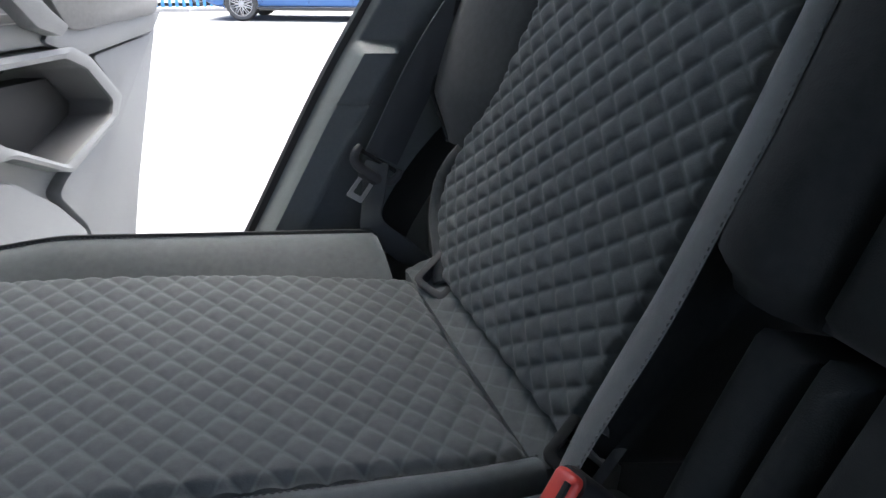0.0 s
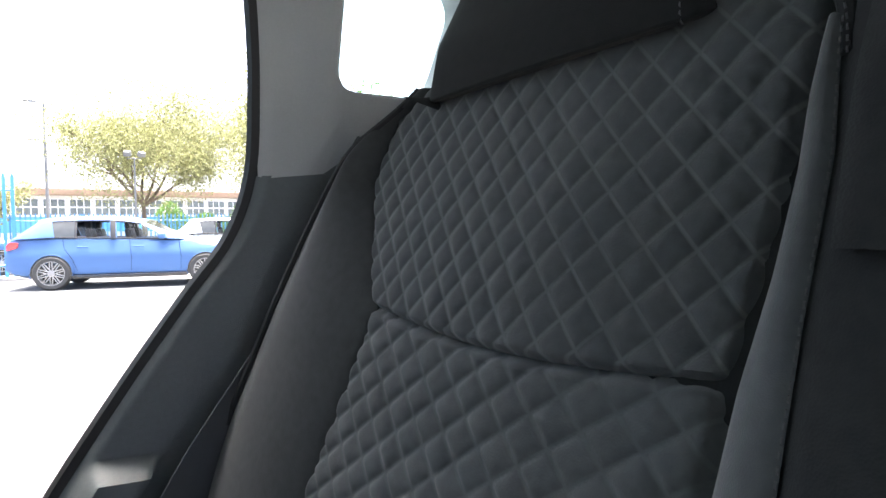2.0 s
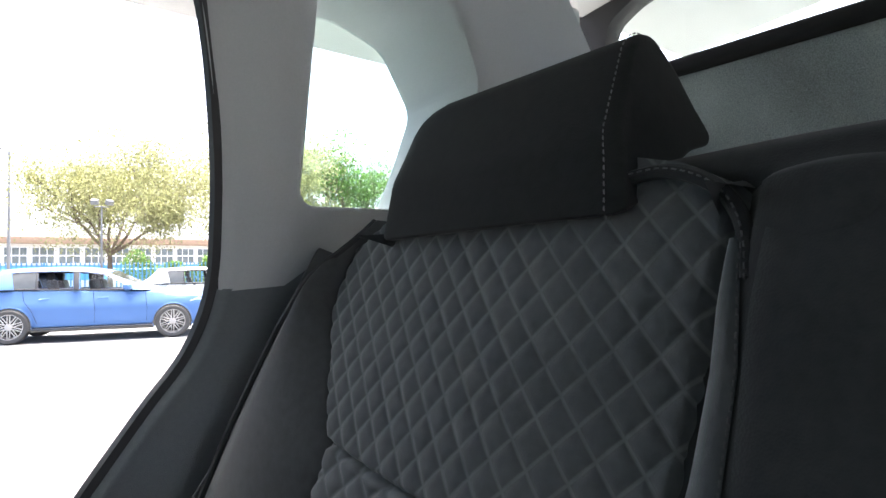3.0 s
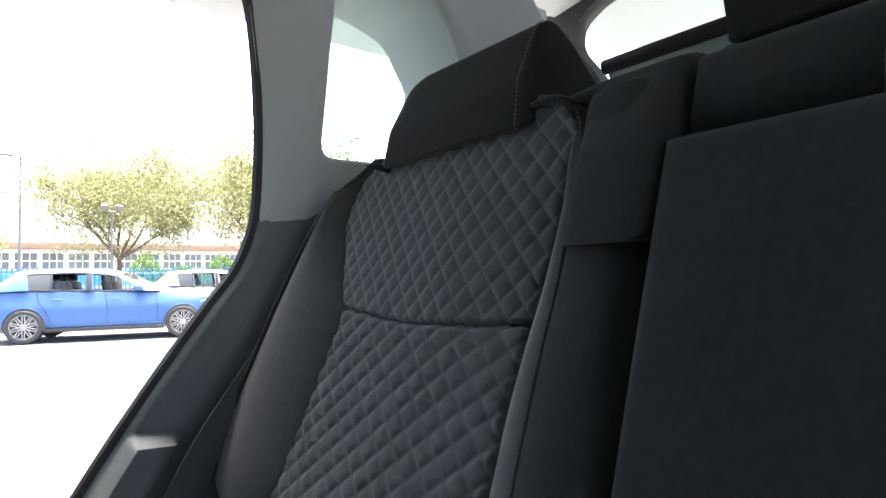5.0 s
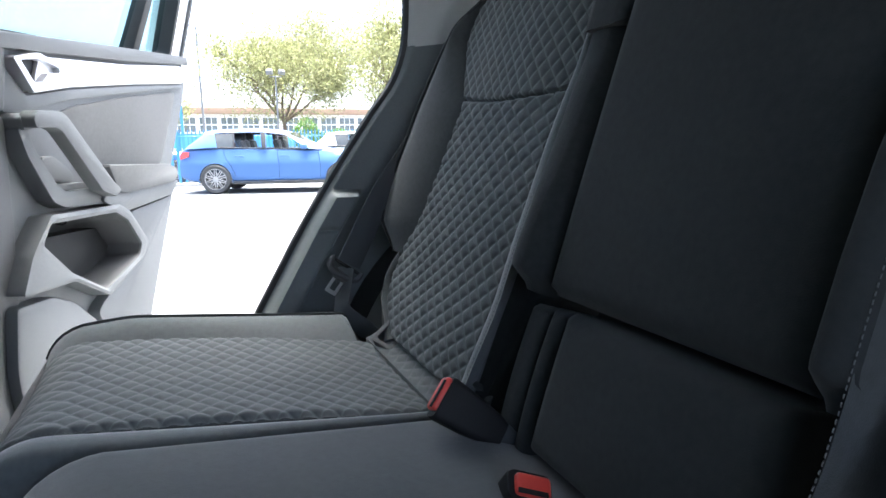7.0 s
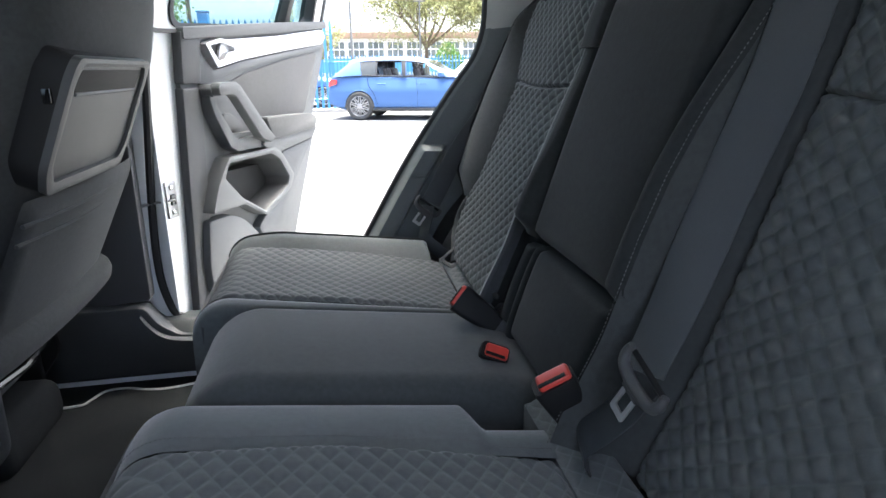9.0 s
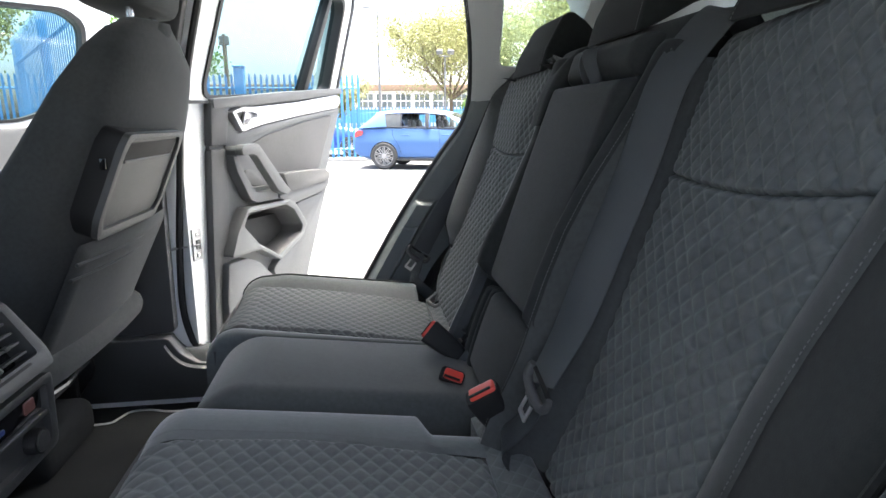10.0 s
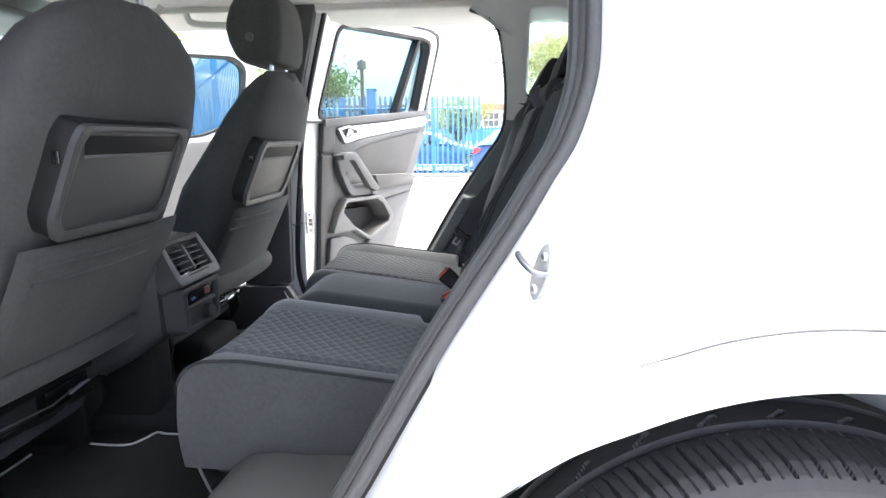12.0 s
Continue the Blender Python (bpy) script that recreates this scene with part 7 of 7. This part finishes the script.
# ---------------------------------------------------------------- trees, lamps, building
def tree(base, height, spread, mat, label, seed, trunk=0.22, leaf=0.16, count=5200, low=0.27, kind="tree", lopside=0.0):
    rnd = random.Random(seed)
    t = thing(kind, base, label, kind, "trees")
    base = Vector(base)
    tips = []
    limbs = []

    def grow(p, d, L, r, depth):
        pts = [p]
        q = p.copy()
        dd = d.copy()
        for _ in range(4):
            dd = (dd + Vector((rnd.uniform(-0.22, 0.22), rnd.uniform(-0.22, 0.22), rnd.uniform(-0.05, 0.15)))).normalized()
            q = q + dd * L / 4
            pts.append(q.copy())
        limbs.append((pts, r))
        if depth == 0:
            tips.extend(pts[1:])
            return
        if depth < 3:
            tips.extend(pts[2:])
        for _ in range(rnd.randint(2, 4)):
            nd = (dd * 0.7 + Vector((rnd.uniform(-1, 1), rnd.uniform(-1, 1), rnd.uniform(-0.25, 0.7)))).normalized()
            grow(pts[rnd.randint(2, 4)], nd, L * rnd.uniform(0.58, 0.8), r * 0.55, depth - 1)
    fork = base + Vector((0, 0, height * low))
    limbs.append(([base - Vector((0, 0, 0.1)), base + Vector((0.02, 0, height * low * 0.5)), fork], trunk))
    for k in range(6):
        a = 2 * math.pi * k / 6 + rnd.uniform(-0.3, 0.3)
        grow(fork, Vector((math.cos(a) * spread / height * 1.1 + lopside, math.sin(a) * spread / height * 1.1, rnd.uniform(0.35, 1.15))).normalized(), height * 0.29, trunk * 0.5, 3)
    vs, fs = [], []
    for pts, r in limbs:
        n = 6 if r > 0.05 else 3
        k0 = len(vs)
        for i, p in enumerate(pts):
            rr = r * (1 - 0.45 * i / (len(pts) - 1))
            d = (pts[min(i + 1, len(pts) - 1)] - pts[max(0, i - 1)]).normalized()
            a = d.cross(Vector((0.3, 1, 0.2))).normalized()
            b = a.cross(d)
            vs += [p + (a * math.cos(2 * math.pi * j / n) + b * math.sin(2 * math.pi * j / n)) * rr for j in range(n)]
        for i in range(len(pts) - 1):
            for j in range(n):
                fs.append((k0 + i * n + j, k0 + i * n + (j + 1) % n, k0 + (i + 1) * n + (j + 1) % n, k0 + (i + 1) * n + j))
    raw("trunk", vs, fs, M_BARK, t, "", 60, False)
    vs, fs = [], []
    for _ in range(count):
        if rnd.random() < 0.12:
            # the dome between the limbs
            ang, rr, hh = rnd.uniform(0, 6.283), rnd.random() ** 0.5, rnd.random()
            prof = math.sqrt(max(0.0, 1 - (hh * 1.9 - 0.9) ** 2)) * spread * 0.62
            c = base + Vector((math.cos(ang) * prof * rr, math.sin(ang) * prof * rr, height * (0.27 + 0.7 * hh)))
            c += Vector((rnd.gauss(0, 0.2), rnd.gauss(0, 0.2), rnd.gauss(0, 0.2)))
        else:
            c = rnd.choice(tips) + Vector((rnd.gauss(0, 0.38), rnd.gauss(0, 0.38), rnd.gauss(0, 0.30))) * (height / 6.5)
        if c.z < base.z + height * 0.24 or c.z > base.z + height * 1.02:
            continue
        rot = Euler((rnd.uniform(0, 6.3), rnd.uniform(0, 6.3), rnd.uniform(0, 6.3))).to_matrix()
        s = leaf * rnd.uniform(0.6, 1.3)
        k0 = len(vs)
        vs += [c + rot @ Vector(v) for v in ((-s * 0.5, 0, 0), (0, s * 0.32, s * 0.08), (s * 0.6, 0, 0), (0, -s * 0.32, s * 0.08))]
        fs.append((k0, k0 + 1, k0 + 2, k0 + 3))
    raw("crown", vs, fs, mat, t, "thin spring foliage", 180, False)
    adopt(t)
    return t


tree((4.6, 30.0, 0.0), 8.1, 6.9, M_LEAF, "broad tree in thin yellow-green spring leaf", 3, 0.15, 0.11, 44000)
tree((11.6, 30.5, 0.0), 10.8, 7.0, M_LEAF, "tall tree in thin yellow-green spring leaf", 8, 0.17, 0.15, 34000, 0.2)
tree((17.2, 31.0, 0.0), 10.2, 3.2, M_LEAFGREEN, "tall green tree behind the car park", 12, 0.2, 0.16, 9000)
tree((-9.3, 29.0, 0.0), 6.6, 3.0, M_LEAFGREEN, "dense green tree beyond the fence", 5, 0.2, 0.17, 9000, 0.22)
tree((-1.6, 34.0, 0.0), 4.6, 2.2, M_LEAF, "small bushy tree beyond the fence", 21, 0.12, 0.15, 6000, 0.2)
tree((-16.0, 26.0, 0.0), 8.5, 3.6, M_LEAF, "tree in yellow spring leaf beyond the gate", 31, 0.2, 0.16, 9000, 0.22)


def hedge(a, b, h, label, seed):
    rnd = random.Random(seed)
    vs, fs = [], []
    a, b = Vector(a), Vector(b)
    for _ in range(7000):
        t = rnd.random()
        hh = h * (0.75 + 0.25 * math.sin(t * 19) * math.sin(t * 7 + 1))
        c = a.lerp(b, t) + Vector((0, rnd.gauss(0, 0.35), hh * rnd.random() ** 0.6))
        rot = Euler((rnd.uniform(0, 6.3), rnd.uniform(0, 6.3), rnd.uniform(0, 6.3))).to_matrix()
        s = 0.14 * rnd.uniform(0.6, 1.3)
        k0 = len(vs)
        vs += [c + rot @ Vector(v) for v in ((-s * 0.5, 0, 0), (0, s * 0.35, 0), (s * 0.6, 0, 0), (0, -s * 0.35, 0))]
        fs.append((k0, k0 + 1, k0 + 2, k0 + 3))
    ob = raw("hedge", vs, fs, M_LEAFGREEN, None, "", 180, False)
    tagged(ob, label, "hedge", kind="stuff")


hedge((6.2, 36.2, 0), (14.5, 35.6, 0), 2.7, "green hedge behind the distant fence", 4)


def lamp_post(base, h, label, flood=False):
    l = thing("lamp_post", base, label, "lamp post", "lamp posts")
    x, y, z = base
    tube("pole", [(x, y, z), (x, y, z + h)], lambda t: (0.05 if flood else 0.085) - 0.02 * t, M_POST, l, n=10)
    if flood:
        tube("cross_arm", [(x - 0.26, y, z + h - 0.05), (x + 0.26, y, z + h - 0.05)], 0.03, M_POST, l, n=6)
        for s in (-1, 1):
            part("floodlight", box_bm((0.27, 0.18, 0.2), 0.03, Matrix.Translation((x + s * 0.25, y - 0.08, z + h + 0.12)) @ pose(0, 0, 0, 25, 0, s * 25)), M_POST, l, "floodlight head")
    else:
        tube("arm", spline([(x, y, z + h), (x - 0.15, y, z + h + 0.08), (x - 0.5, y, z + h + 0.1)], 4), 0.04, M_POST, l, n=6)
        part("lantern", box_bm((0.7, 0.28, 0.12), 0.04, Matrix.Translation((x - 0.75, y, z + h + 0.09))), M_POST, l)
    adopt(l)


lamp_post((1.45, 45.0, 0), 9.1, "tall grey steel street lamp")
lamp_post((1.75, 52.0, 0), 7.6, "shorter grey steel street lamp farther off")
lamp_post((3.69, 26.0, 0), 3.95, "grey mast with two floodlights", True)
pole = thing("telegraph_pole", (-6.9, 32.0, 0), "wooden telegraph pole beyond the fence", "pole")
tube("pole", [(-6.9, 32.0, 0), (-6.9, 32.0, 5.5)], 0.11, M_BARK, pole, n=8)
part("crosspiece", box_bm((0.5, 0.2, 0.45), 0.03, Matrix.Translation((-6.9, 32.0, 5.2))), M_POST, pole)
adopt(pole)

bld = thing("school_building", (8, 62, 0), "long low pale building with white-framed windows", "building")
box("wall", (-14, 60.0, 0), (30, 70, 4.05), M_BUILDING, bld, 0.02)
box("roof", (-14.5, 59.4, 4.05), (30.5, 70.5, 4.62), M_ROOF, bld, 0.03, "brown roof fascia")
box("blue_panel_band", (-14, 59.92, 0.9), (30, 59.99, 2.2), M_BLUEPANEL, bld, 0.0, "blue cladding band")
for k in range(23):
    x0 = -13.6 + k * 1.9
    win = box("window", (x0, 59.86, 2.3), (x0 + 1.7, 59.98, 3.75), M_WHITEFRAME, bld, 0.01, "white-framed window")
    for i in range(3):
        for j in range(2):
            box("pane", (x0 + 0.09 + i * 0.53, 59.83, 2.38 + j * 0.72), (x0 + 0.09 + i * 0.53 + 0.46, 59.85, 2.38 + j * 0.72 + 0.60), M_WINDOW, win, 0.0)
adopt(bld)
